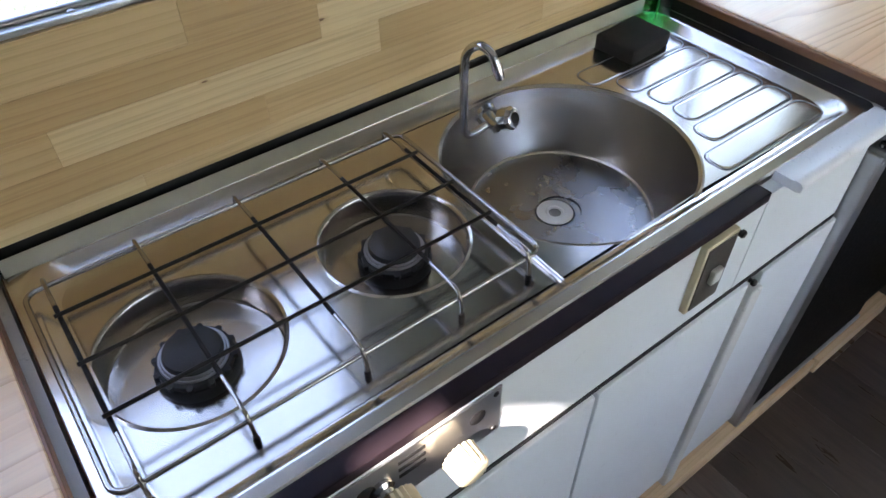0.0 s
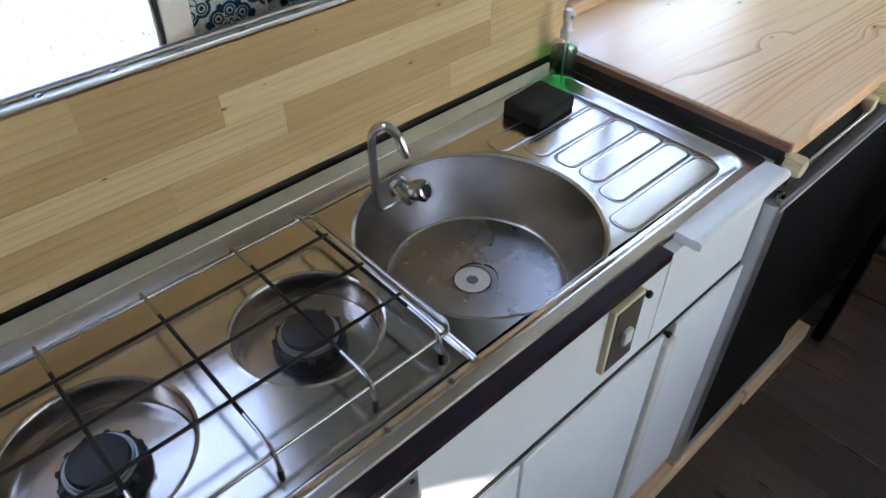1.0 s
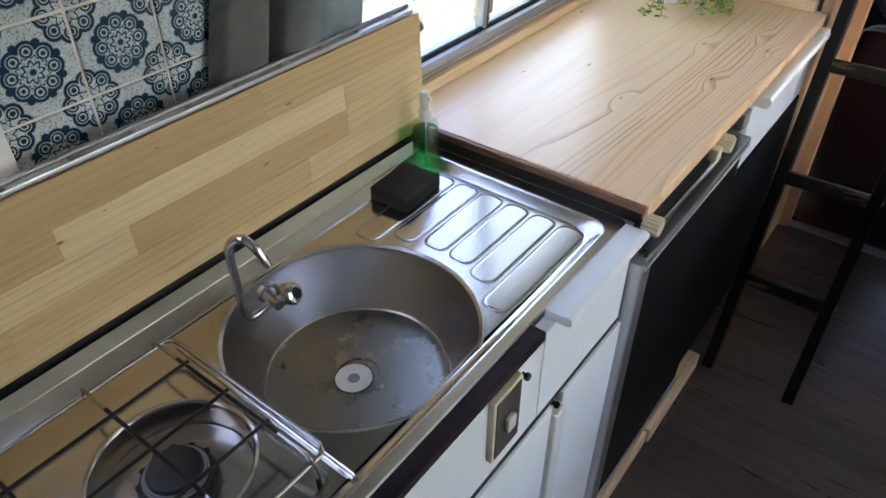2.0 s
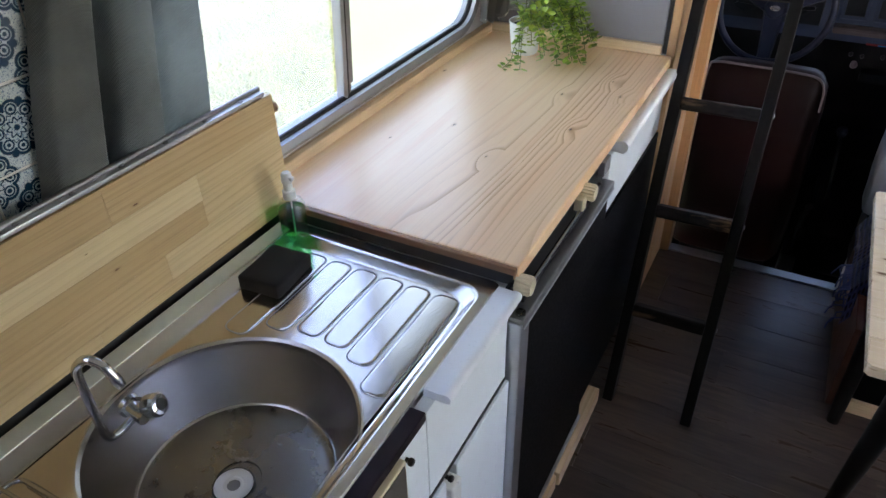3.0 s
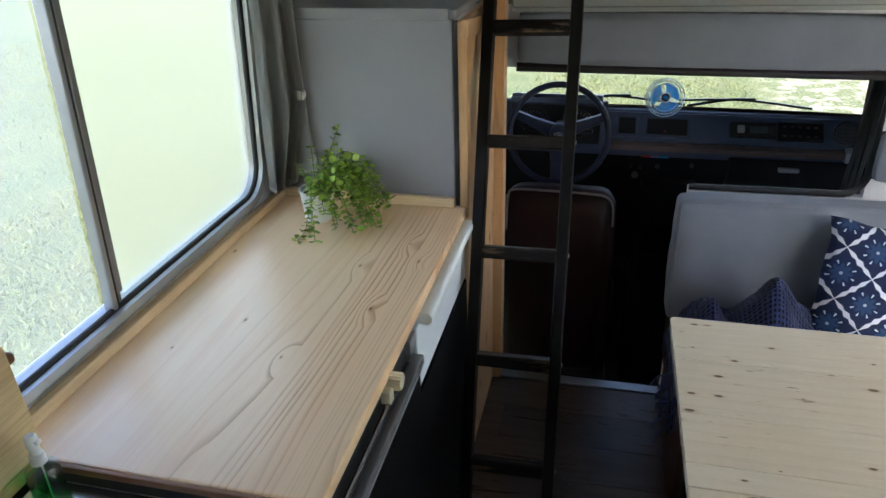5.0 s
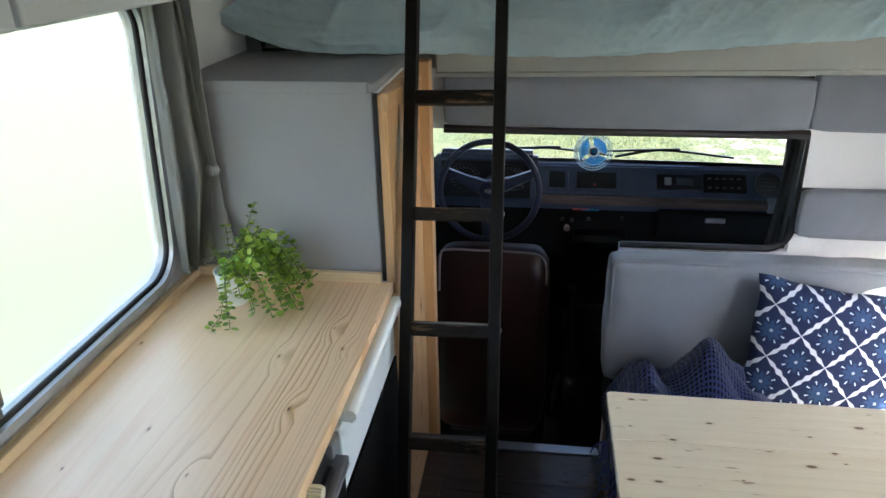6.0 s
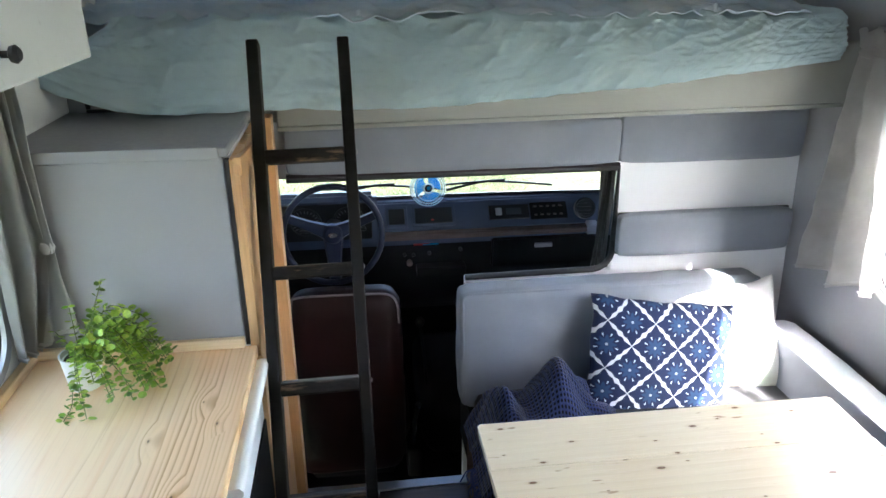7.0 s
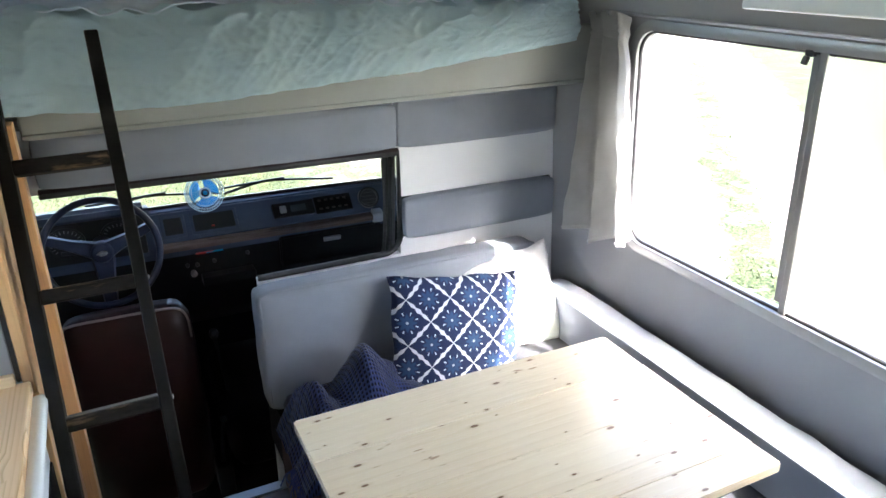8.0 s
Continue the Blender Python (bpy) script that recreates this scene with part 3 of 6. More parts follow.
def box(x0, x1, y0, y1, z0, z1, bevel=0.0, seg=2, bm=None):
    own = bm is None
    b = bmesh.new()
    bmesh.ops.create_cube(b, size=1.0)
    for v in b.verts:
        v.co = Vector(((x0 + x1) / 2 + v.co.x * (x1 - x0), (y0 + y1) / 2 + v.co.y * (y1 - y0), (z0 + z1) / 2 + v.co.z * (z1 - z0)))
    if bevel:
        bmesh.ops.bevel(b, geom=b.edges[:], offset=bevel, segments=seg, affect="EDGES", profile=0.5)
    flat_sides(b)
    return b if own else join(bm, b)


def join(bm, other):
    me = bpy.data.meshes.new("tmp")
    other.to_mesh(me)
    other.free()
    bm.from_mesh(me)
    bpy.data.meshes.remove(me)
    return bm


def moved(bm, m):
    bmesh.ops.transform(bm, matrix=m, verts=bm.verts)
    return bm


def lathe(profile, n=48, centre=(0, 0, 0)):
    """Turns a list of (radius, height) round z."""
    bm = bmesh.new()
    rings = []
    for r, z in profile:
        if r < 1e-6:
            rings.append([bm.verts.new((centre[0], centre[1], centre[2] + z))])
        else:
            rings.append([bm.verts.new((centre[0] + r * math.cos(2 * math.pi * i / n), centre[1] + r * math.sin(2 * math.pi * i / n), centre[2] + z)) for i in range(n)])
    for a, b in zip(rings, rings[1:]):
        for i in range(n):
            j = (i + 1) % n
            if len(a) == 1 and len(b) == 1:
                continue
            if len(a) == 1:
                bm.faces.new((a[0], b[i], b[j]))
            elif len(b) == 1:
                bm.faces.new((a[i], a[j], b[0]))
            else:
                bm.faces.new((a[i], a[j], b[j], b[i]))
    return bm


def tube(points, radius, n=8, closed=False, bm=None, caps=True):
    """A round bar along points."""
    bm = bm or bmesh.new()
    n = max(n, 10) if n >= 8 else n
    pts = [Vector(p) for p in points]
    rings = []
    up = None
    for i, p in enumerate(pts):
        a = pts[i - 1] if (i or closed) else p
        b = pts[(i + 1) % len(pts)] if (i + 1 < len(pts) or closed) else p
        d = (b - a).normalized()
        if up is None:
            up = Vector((0, 0, 1)) if abs(d.z) < 0.9 else Vector((1, 0, 0))
        side = d.cross(up).normalized()
        up = side.cross(d).normalized()
        rad = radius[i] if isinstance(radius, (list, tuple)) else radius
        rings.append([bm.verts.new(p + rad * (math.cos(2 * math.pi * k / n) * side + math.sin(2 * math.pi * k / n) * up)) for k in range(n)])
    pairs = list(zip(rings, rings[1:]))
    if closed:
        pairs.append((rings[-1], rings[0]))
    for a, b in pairs:
        for k in range(n):
            bm.faces.new((a[k], a[(k + 1) % n], b[(k + 1) % n], b[k]))
    if caps and not closed:
        bm.faces.new(rings[0][::-1])
        bm.faces.new(rings[-1])
    return bm


def round_rect(x0, x1, y0, y1, r, n=6):
    """Outline of a rectangle with rounded corners, counter-clockwise."""
    out = []
    for cx, cy, a0 in ((x1 - r, y1 - r, 0), (x0 + r, y1 - r, 90), (x0 + r, y0 + r, 180), (x1 - r, y0 + r, 270)):
        for i in range(n + 1):
            a = radians(a0 + 90 * i / n)
            out.append((cx + r * math.cos(a), cy + r * math.sin(a)))
    return out


def loft(loops, close_first=False, close_last=False):
    bm = bmesh.new()
    rings = [[bm.verts.new(p) for p in loop] for loop in loops]
    for a, b in zip(rings, rings[1:]):
        for i in range(len(a)):
            j = (i + 1) % len(a)
            bm.faces.new((a[i], a[j], b[j], b[i]))
    if close_first:
        bm.faces.new(rings[0][::-1])
    if close_last:
        bm.faces.new(rings[-1])
    return bm


def smooth_path(points, n=8):
    """A soft curve through points."""
    p = [Vector(q) for q in points]
    p = [p[0] * 2 - p[1]] + p + [p[-1] * 2 - p[-2]]
    out = []
    for i in range(1, len(p) - 2):
        a, b, c, d = p[i - 1:i + 3]
        for k in range(n):
            t = k / n
            out.append(0.5 * ((2 * b) + (c - a) * t + (2 * a - 5 * b + 4 * c - d) * t * t + (3 * b - a - 3 * c + d) * t ** 3))
    out.append(p[-2])
    return out


def soft_box(size, r, puff=0.0, cuts=14, wrinkle=0.0, seed=0):
    """An upholstered block round the origin: rounded edges, swollen faces, faint wrinkles."""
    bm = bmesh.new()
    bmesh.ops.create_cube(bm, size=1.0)
    bmesh.ops.subdivide_edges(bm, edges=bm.edges[:], cuts=cuts, use_grid_fill=True)
    h = Vector(size) / 2
    for v in bm.verts:
        c = v.co * 2
        p = Vector((c.x * h.x, c.y * h.y, c.z * h.z))
        core = Vector([max(-h[i] + r, min(h[i] - r, p[i])) for i in range(3)])
        d = p - core
        q = core + d.normalized() * r if d.length > 1e-6 else p
        k = [1 - abs(c[i]) ** 4 for i in range(3)]
        for i in range(3):
            j, l = (i + 1) % 3, (i + 2) % 3
            if abs(c[i]) > 0.99:
                q[i] += math.copysign(puff * k[j] * k[l], c[i])
        if wrinkle:
            q += Vector(c).normalized() * wrinkle * noise.noise((p * 14) + Vector((seed, 0, 0)))
        v.co = q
    return bm


def sheet(nu, nv, f, thick=0.0):
    """A cloth: f(u, v) gives the place for u, v from 0 to 1. Carries UVs in metres along the cloth."""
    bm = bmesh.new()
    uv = bm.loops.layers.uv.new("UVMap")
    g = [[bm.verts.new(f(i / nu, j / nv)) for j in range(nv + 1)] for i in range(nu + 1)]
    for i in range(nu):
        for j in range(nv):
            fc = bm.faces.new((g[i][j], g[i + 1][j], g[i + 1][j + 1], g[i][j + 1]))
            for lp, (a, b) in zip(fc.loops, ((i, j), (i + 1, j), (i + 1, j + 1), (i, j + 1))):
                lp[uv].uv = (a / nu, b / nv)
    if thick:
        bmesh.ops.solidify(bm, geom=bm.faces[:], thickness=thick)
    return bm


def wall_panels(axis, at, thick, u0, u1, z0, z1, holes):
    """A wall with rectangular openings (u0, u1, z0, z1) cut through it. axis x: the wall's face lies at x = at, u runs along y."""
    bm = bmesh.new()

    def add(a, b, c, d):
        if b - a > 1e-4 and d - c > 1e-4:
            if axis == "x":
                box(min(at, at + thick), max(at, at + thick), a, b, c, d, bm=bm)
            else:
                box(a, b, min(at, at + thick), max(at, at + thick), c, d, bm=bm)

    u = u0
    for a, b, c, d in sorted(holes):
        add(u, a, z0, z1)
        add(a, b, z0, c)
        add(a, b, d, z1)
        u = b
    add(u, u1, z0, z1)
    return bm

# ---- the large structure ----
WL, WR, YP, YR, ZC = -0.50, 1.80, 2.90, -1.30, 2.02   # left wall, right wall, cab partition, rear wall, ceiling


def leaning(x, z, degrees):
    """The side walls of the body lean inwards at the top, each round a line along y."""
    return Matrix.Translation((x, 0, z)) @ Matrix.Rotation(radians(degrees), 4, "Y") @ Matrix.Translation((-x, 0, -z))


LEAN_L, LEAN_R = leaning(WL, 0.88, 3.2), leaning(WR, 1.25, -3.2)


def lean(ob, m):
    ob.matrix_basis = m @ ob.matrix_basis
    return ob


ground = structure("ground", box(-160, 160, -160, 160, -0.80, -0.70), M_GRASS, "sunlit rough meadow grass around the camper van")

sub = structure("floor", box(WL - 0.04, WR + 0.07, YR, 2.60, -0.06, -0.006), M_DARKEDGE, "dark brown wood-look plank flooring")
# the last opening, by the bunk, is unseen and added to brighten the bed
lean(structure("wall_left", wall_panels("x", WL, -0.04, YR - 0.04, 4.10, -0.06, ZC + 0.03, [(-0.80, 0.556, 0.90, 1.66), (0.98, 2.055, 0.905, 1.52), (2.96, 3.95, 1.60, 1.96)]), M_LIGHTPAN, "white laminate side wall with window openings"), LEAN_L)
lean(structure("wall_right", wall_panels("x", WR, 0.04, YR - 0.04, 4.10, -0.06, ZC + 0.03, [(0.60, 2.435, 0.755, 1.465)]), M_GREYWALL, "grey laminate side wall above the bench"), LEAN_R)
structure("wall_rear", box(WL - 0.09, WR + 0.11, YR - 0.04, YR, -0.06, ZC), M_GREYWALL, "plain grey rear wall")
hx0, hx1, hy0, hy1 = 0.525, 0.625, -1.050, -0.920   # unseen roof hatch, sized and shifted to drop a sun patch on the fascia
cb = box(WL - 0.04, hx0, YR - 0.04, 4.14, ZC, ZC + 0.04)
for x0, x1, y0, y1 in ((hx1, WR + 0.04, YR - 0.04, 4.14), (hx0, hx1, YR - 0.04, hy0), (hx0, hx1, hy1, 4.14)):
    box(x0, x1, y0, y1, ZC, ZC + 0.04, bm=cb)
structure("ceiling", cb, M_CEIL, "pale ceiling panel with an unseen hatch opening sized for the sun patch")
structure("wall_alcove", box(WL, WR, 4.06, 4.10, 1.22, ZC), M_GREYWALL, "grey front wall of the bed alcove")

# partition between living space and cab, with the long opening and the way through to the cab
pb = bmesh.new()
box(WL - 0.04, -0.06, YP, YP + 0.03, -0.3, 1.30, bm=pb)
box(-0.06, 1.155, YP, YP + 0.03, 1.032, 1.30, bm=pb)
box(1.155, WR + 0.07, YP, YP + 0.03, -0.3, 1.30, bm=pb)
box(0.62, 1.155, YP, YP + 0.03, -0.3, 0.640, bm=pb)
structure("wall_partition", pb, M_LIGHTPAN, "white partition wall with a long opening to the driving cab")
arc = [(1.152 - 0.07 + 0.07 * math.cos(a), 0, 0.652 + 0.07 + 0.07 * math.sin(a)) for a in [radians(-10 * i) for i in range(10)]]
rim_pts = [Vector((x, YP - 0.006, z)) for x, _, z in [(0.03, 0, 1.030), (1.149, 0, 1.030)] + arc + [(0.62, 0, 0.648)]]
structure("opening_trim", tube(rim_pts, 0.011, 8), M_RUBBER, "black rubber edging round the cab opening", True)

structure("opening_lintel", box(0.03, 1.150, YP - 0.014, YP + 0.032, 1.036, 1.048, 0.002), M_DARKEDGE, "dark red-brown wooden lip over the cab opening")

# padded strips on the partition
for name, x0, x1, z0, z1, mat, lab in (
        ("wall_pad", 0.04, 1.128, 1.056, 1.207, M_GREYFAB, "grey upholstered strip above the cab opening"),
        ("wall_pad", 1.138, 1.785, 1.056, 1.228, M_GREYFAB, "grey upholstered strip on the partition wall"),
        ("wall_pad", 1.162, 1.800, 0.712, 0.862, M_GREYFAB, "grey upholstered strip on the partition wall")):
    w, h = x1 - x0, z1 - z0
    t = thing(name, lab, "wall pad", "padded strips on the partition", at=((x0 + x1) / 2, YP - 0.022, (z0 + z1) / 2))
    part("cover", soft_box((w, 0.05, h), 0.010, 0.006, 16, 0.0015, x0), mat, t, "grey cloth cover")
    # slightly larger dark board draws the pad's shadow outline
    part("backing_board", box(-w / 2 - 0.0025, w / 2 + 0.0025, 0.012, 0.021, -h / 2 - 0.0025, h / 2 + 0.0025, 0.001), M_BLACKPL, t, "thin dark board that stands in for the shadow round the pad")

# cab shell
structure("cab_floor", box(WL - 0.06, WR + 0.09, 2.62, 4.3, -0.36, -0.30), M_DASH_BLK, "dark rubber cab floor")
structure("cab_step", box(0.02, WR + 0.07, 2.60, 2.64, -0.30, -0.008), M_DASH_BLK, "dark riser down into the cab")
structure("cab_front", box(WL - 0.05, WR + 0.09, 3.99, 4.03, -0.36, 0.565), M_DASH_BLK, "dark bulkhead under the windscreen")
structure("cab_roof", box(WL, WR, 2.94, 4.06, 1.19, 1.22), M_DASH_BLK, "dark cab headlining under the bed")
for x in (-0.46, 1.72):
    structure("windscreen_pillar", moved(box(-0.05, 0.05, -0.03, 0.03, -0.5, 0.5, 0.01), pose(x, 3.88, 0.88, 22, 0, 0)), M_DASH_BLK, "dark windscreen pillar")
for x0, x1 in ((WL + 0.001, WL + 0.02), (WR - 0.02, WR - 0.001)):
    lean(structure("cab_door_panel", box(x0, x1, 2.935, 3.985, -0.30, 0.615, 0.004), M_DASH_BLK, "dark plastic lining inside the cab door"), LEAN_L if x0 < 0 else LEAN_R)
ws = structure("windscreen", moved(box(WL + 0.08, WR - 0.18, -0.002, 0.002, -0.33, 0.33), pose(0, 3.885, 0.88, 22, 0, 0)), M_PANE, "clear windscreen glass over the dashboard")
ws.visible_shadow = False
threshold = tagged(part("threshold_strip", box(0.03, 0.62, 2.585, 2.625, -0.004, 0.006, 0.002), M_ALU, None, "worn aluminium threshold strip at the cab step"), "", "threshold strip")

# wood-lined cupboard end beside the way into the cab
def locker():
    t = thing("locker", "cupboard with grey front panel and pine cladding beside the worktop", "cupboard", at=(-0.26, 2.37, 0.85))
    inv = Matrix.Translation((0.26, -2.37, -0.85))
    part("front_panel", moved(box(-0.498, -0.022, 2.160, 2.178, 0.852, 1.305, 0.003), inv), M_GREYWALL, t, "smooth grey front panel")
    part("seam", moved(box(-0.021, -0.012, 2.158, 2.176, 0.852, 1.300), inv), M_BLACKPL, t, "black gap along the panel edge")
    part("top", moved(box(-0.498, -0.012, 2.162, 2.60, 1.303, 1.325, 0.006), inv), M_GREYWALL, t, "grey covered top")
    part("top_lip", moved(box(-0.498, -0.03, 2.157, 2.166, 1.300, 1.328, 0.003), inv), M_GREYWALL, t, "grey front lip")
    for i, (y0, y1) in enumerate(((2.160, 2.205), (2.208, 2.30), (2.303, 2.40), (2.403, 2.50), (2.503, 2.60))):
        part("cladding_board", moved(box(-0.012, 0.006 + 0.004 * (i == 0), y0, y1, 0.0, 1.30, 0.003), inv), M_POST, t)
    part("corner_post", moved(box(-0.005, 0.036, 2.575, 2.632, 0.0, 1.30, 0.003), inv), M_POST, t, "knotty pine corner post")
    part("brace", moved(moved(box(-0.006, 0.012, -0.23, 0.23, -0.02, 0.02, 0.003), pose(0.004, 2.38, 1.262, -6, 0, 0)), inv), M_POST, t)
    return t


locker()

# ---- windows ----
def window(name, side, y0, y1, z0, z1, mull, label, panes):
    """side: +1 on the left wall (room lies at +x), -1 on the right wall."""
    x = WL if side > 0 else WR
    w = tagged(new(name), label, "window", kind="structure")
    w.location = (x, (y0 + y1) / 2, (z0 + z1) / 2)
    inv = Matrix.Translation(-w.location)

    lip = {"window_1": 0.006, "window_2": 0.020, "window_3": 0.030}[name]

    def ring(grow, r, xx):
        return [(xx, a, b) for a, b in round_rect(y0 - grow, y1 + grow, z0 - grow, z1 + grow, r, 8)]

    fr = loft([ring(0.0, 0.001, x - side * 0.02), ring(lip, 0.10, x + side * 0.002), ring(lip, 0.10, x + side * 0.012), ring(lip * 0.6, 0.09, x + side * 0.016), ring(-0.002, 0.075, x + side * 0.012), ring(-0.006, 0.072, x - side * 0.03), ring(0.0, 0.001, x - side * 0.036)])
    part("window_frame", moved(fr, inv), M_WINFRAME, w, "grey aluminium window frame with rounded corners")
    part("seal", moved(tube([(x - side * 0.004, a, b) for a, b in round_rect(y0 + 0.004, y1 - 0.004, z0 + 0.004, z1 - 0.004, 0.07, 8)], 0.0065, 8, True), inv), M_RUBBER, w, "black rubber seal")
    if name == "window_2":
        part("mullion", moved(box(x - 0.020, x + 0.002, mull - 0.006, mull + 0.006, z0 - 0.002, z1 + 0.002, 0.003), inv), M_WINFRAME, w, "pale aluminium upright between the panes")
        part("mullion_seal", moved(box(x - 0.017, x + 0.0005, mull + 0.0065, mull + 0.0115, z0 + 0.002, z1 - 0.002, 0.001), inv), M_RUBBER, w, "black brush seal")
        part("pane_edge", moved(box(x - 0.018, x - 0.001, mull + 0.012, mull + 0.030, z0 + 0.028, z1 - 0.01, 0.004), inv), M_WINDULL, w, "dull grip rail of the sliding pane")
        part("pane_edge", moved(box(x - 0.018, x - 0.003, mull + 0.012, mull + 0.024, z0 + 0.003, z0 + 0.0275, 0.003), inv), M_WINDULL, w)
    else:
        part("mullion", moved(box(x - side * 0.028, x + side * 0.006, mull - 0.011, mull + 0.011, z0 - 0.002, z1 + 0.002, 0.004) if side > 0 else box(x - 0.006, x + 0.028, mull - 0.011, mull + 0.011, z0 - 0.002, z1 + 0.002, 0.004), inv), M_WINDULL, w, "aluminium upright between the panes")
        part("pane_edge", moved(box(min(x, x - side * 0.02), max(x, x - side * 0.02), mull + 0.0115, mull + 0.033, z0 + 0.03, z1 - 0.01, 0.004), inv), M_WINDULL, w, "dull grip rail of the sliding pane")
    for a, b, mat in panes:
        p = part("pane", moved(box(x - side * 0.024 - 0.002, x - side * 0.024 + 0.002, a, b, z0 + 0.002, z1 - 0.002), inv), mat, w, smooth=False)
        p.visible_shadow = False
    return lean(w, LEAN_L if side > 0 else LEAN_R)


window("window_1", 1, -0.80, 0.556, 0.90, 1.66, -0.1, "side window behind the hob with bright meadow outside", [(-0.80, -0.11, M_VEILED), (-0.09, 0.556, M_VEILED)])
window("window_2", 1, 0.98, 2.055, 0.905, 1.52, 1.478, "sliding side window over the worktop", [(0.98, 1.469, M_VEILED), (1.489, 2.055, M_FROST)])
window("window_3", -1, 0.60, 2.435, 0.755, 1.465, 1.787, "large sliding window over the bench", [(0.60, 1.777, M_TINTED), (1.797, 2.435, M_PANE)])
# added pane, out of view, lights the bed cover
alcove = structure("alcove_light_pane", box(WL - 0.026, WL - 0.022, 2.96, 3.95, 1.60, 1.96), M_PANE, "unseen pane added to let skylight onto the bunk")
alcove.visible_shadow = False
lean(alcove, LEAN_L)
latch = thing("window_latch", "small black window latch on the sliding pane", "latch", at=(1.787, 1.822, 1.458))
part("body", box(-0.012, 0.004, -0.012, 0.012, -0.009, 0.009, 0.003), M_BLACKPL, latch)
part("lever", moved(box(-0.010, 0.0, -0.008, 0.008, -0.030, -0.008, 0.003), pose(-0.004, 0.003, 0, 8, 10, 0)), M_BLACKPL, latch)

lean(structure("window_edge_seal", box(WL + 0.010, WL + 0.020, 0.5235, 0.5295, 0.86, 1.52, 0.002), M_RUBBER, "black seal along the window edge"), LEAN_L)
lean(structure("window_surround", box(WL + 0.001, WL + 0.022, 0.530, 0.564, 0.86, 1.52, 0.003), M_UPRIGHT, "white upright beside the tiled wall"), LEAN_L)
lean(structure("tile_backing", box(WL + 0.001, WL + 0.004, 0.565, 0.975, 0.85, 1.52), M_GROUT, "pale grout behind patterned tiles"), LEAN_L)

# ---- kitchen ----
TOP = 0.85


def worktop():
    t = thing("worktop", "varnished pine worktop with bold grain and knots over the fridge", "worktop", at=(-0.25, 1.66, 0.835))
    inv = Matrix.Translation((0.25, -1.66, -0.835))
    part("top", moved(box(-0.496, 0.004, 1.182, 2.158, 0.822, TOP, 0.004), inv), M_WORKTOP, t, "one wide varnished pine panel")
    # solid black strip stands where the gap lies in shade
    part("gap_seal", moved(box(-0.470, -0.004, 1.1785, 1.1825, 0.814, 0.8345, 0.001), inv), M_RUBBER, t, "black strip in place of the shaded gap below the front edge")
    part("edge_strip", moved(box(-0.496, 0.002, 1.175, 1.1835, 0.8345, TOP - 0.002, 0.003), inv), M_EDGE, t, "dark stained front edge")
    return t


worktop()
structure("wall_trim", box(WL + 0.001, WL + 0.021, 1.20, 2.158, TOP + 0.001, TOP + 0.0235, 0.003), M_TRIM, "thin pine batten along the window wall")
structure("panel_trim", box(WL + 0.02, -0.022, 2.142, 2.158, TOP + 0.001, TOP + 0.026, 0.003), M_TRIM_X, "thin pine batten below the grey panel")


def hob_lid():
    """Raised wooden lid that stands against the wall behind the sink."""
    t = thing("lid_board", "raised laminated pine lid standing against the window behind the hob", "lid board", at=(-0.42, 0.5, 0.84))
    inv = Matrix.Translation((0.42, -0.5, -0.84))
    lean_back = Matrix.Translation((-0.4235, 0, 0.828)) @ Matrix.Rotation(radians(-1.75), 4, "Y")
    h = 0.2125
    rows = (
        (0.011, 0.032, (-0.60, -0.22, 0.31, 0.79, 1.190), (1, 0, 2, 1)),
        (0.032, 0.0745, (-0.60, -0.05, 0.47, 0.92, 1.190), (0, 2, 1, 0)),
        (0.0745, 0.117, (-0.60, -0.30, 0.24, 0.635, 1.007, 1.190), (2, 1, 0, 2, 0)),
        (0.117, 0.159, (-0.60, 0.05, 0.555, 1.008, 1.190), (1, 2, 0, 1)),
        (0.159, 0.2125, (-0.60, -0.12, 0.40, 0.86, 1.190), (0, 1, 2, 1)))
    rnd = random.Random(5)
    for lo, hi, ends, tones in rows:
        for a, b, tone in zip(ends, ends[1:], tones):
            o = rnd.random() * 0.0004
            part("strip", moved(box(-0.018, o, a, b, lo, hi, 0.0005, 1), inv @ lean_back), M_STRIPS[tone], t, smooth=False)
    part("hinge_profile", moved(box(-0.018, -0.002, -0.60, 1.178, h + 0.001, h + 0.008, 0.002), inv @ lean_back), M_ALU, t, "dull metal hinge strip along the top")
    part("hinge_lip", moved(tube([(-0.016, -0.60, h + 0.010), (-0.016, 1.18, h + 0.010)], 0.0040, 8), inv @ lean_back), M_ALU_DARK, t)
    for i in range(23):
        part("rivet", moved(lathe([(0, 0.0026), (0.003, 0.002), (0.0042, 0)], 10, (-0.008, 1.13 - 0.075 * i, h + 0.008)), inv @ lean_back), M_ALU_DARK, t)
    part("stud", moved(moved(lathe([(0, 0.014), (0.005, 0.014), (0.006, 0.011), (0.0095, 0.010), (0.0095, 0.003), (0.006, 0.0)], 16), Matrix.Translation((-0.009, 1.190, 0.186)) @ Matrix.Rotation(radians(-90), 4, "X")), inv @ lean_back), M_BRASS, t, "small brown rubber stud on the end")
    # solid black strip fills the gap under the lid to keep it dark
    part("gasket", moved(box(-0.456, -0.4285, -0.60, 1.185, 0.804, 0.8395, 0.002), inv), M_RUBBER, t, "black strip in place of the dark gap along the bottom")
    return t


hob_lid()

SX0, SX1, SY0, SY1, SZ = -0.430, -0.022, 0.138, 1.178, 0.815
BOWL, BR = (-0.210, 0.772), 0.166
WELLS = (((-0.214, 0.262), 0.092), ((-0.216, 0.504), 0.085))


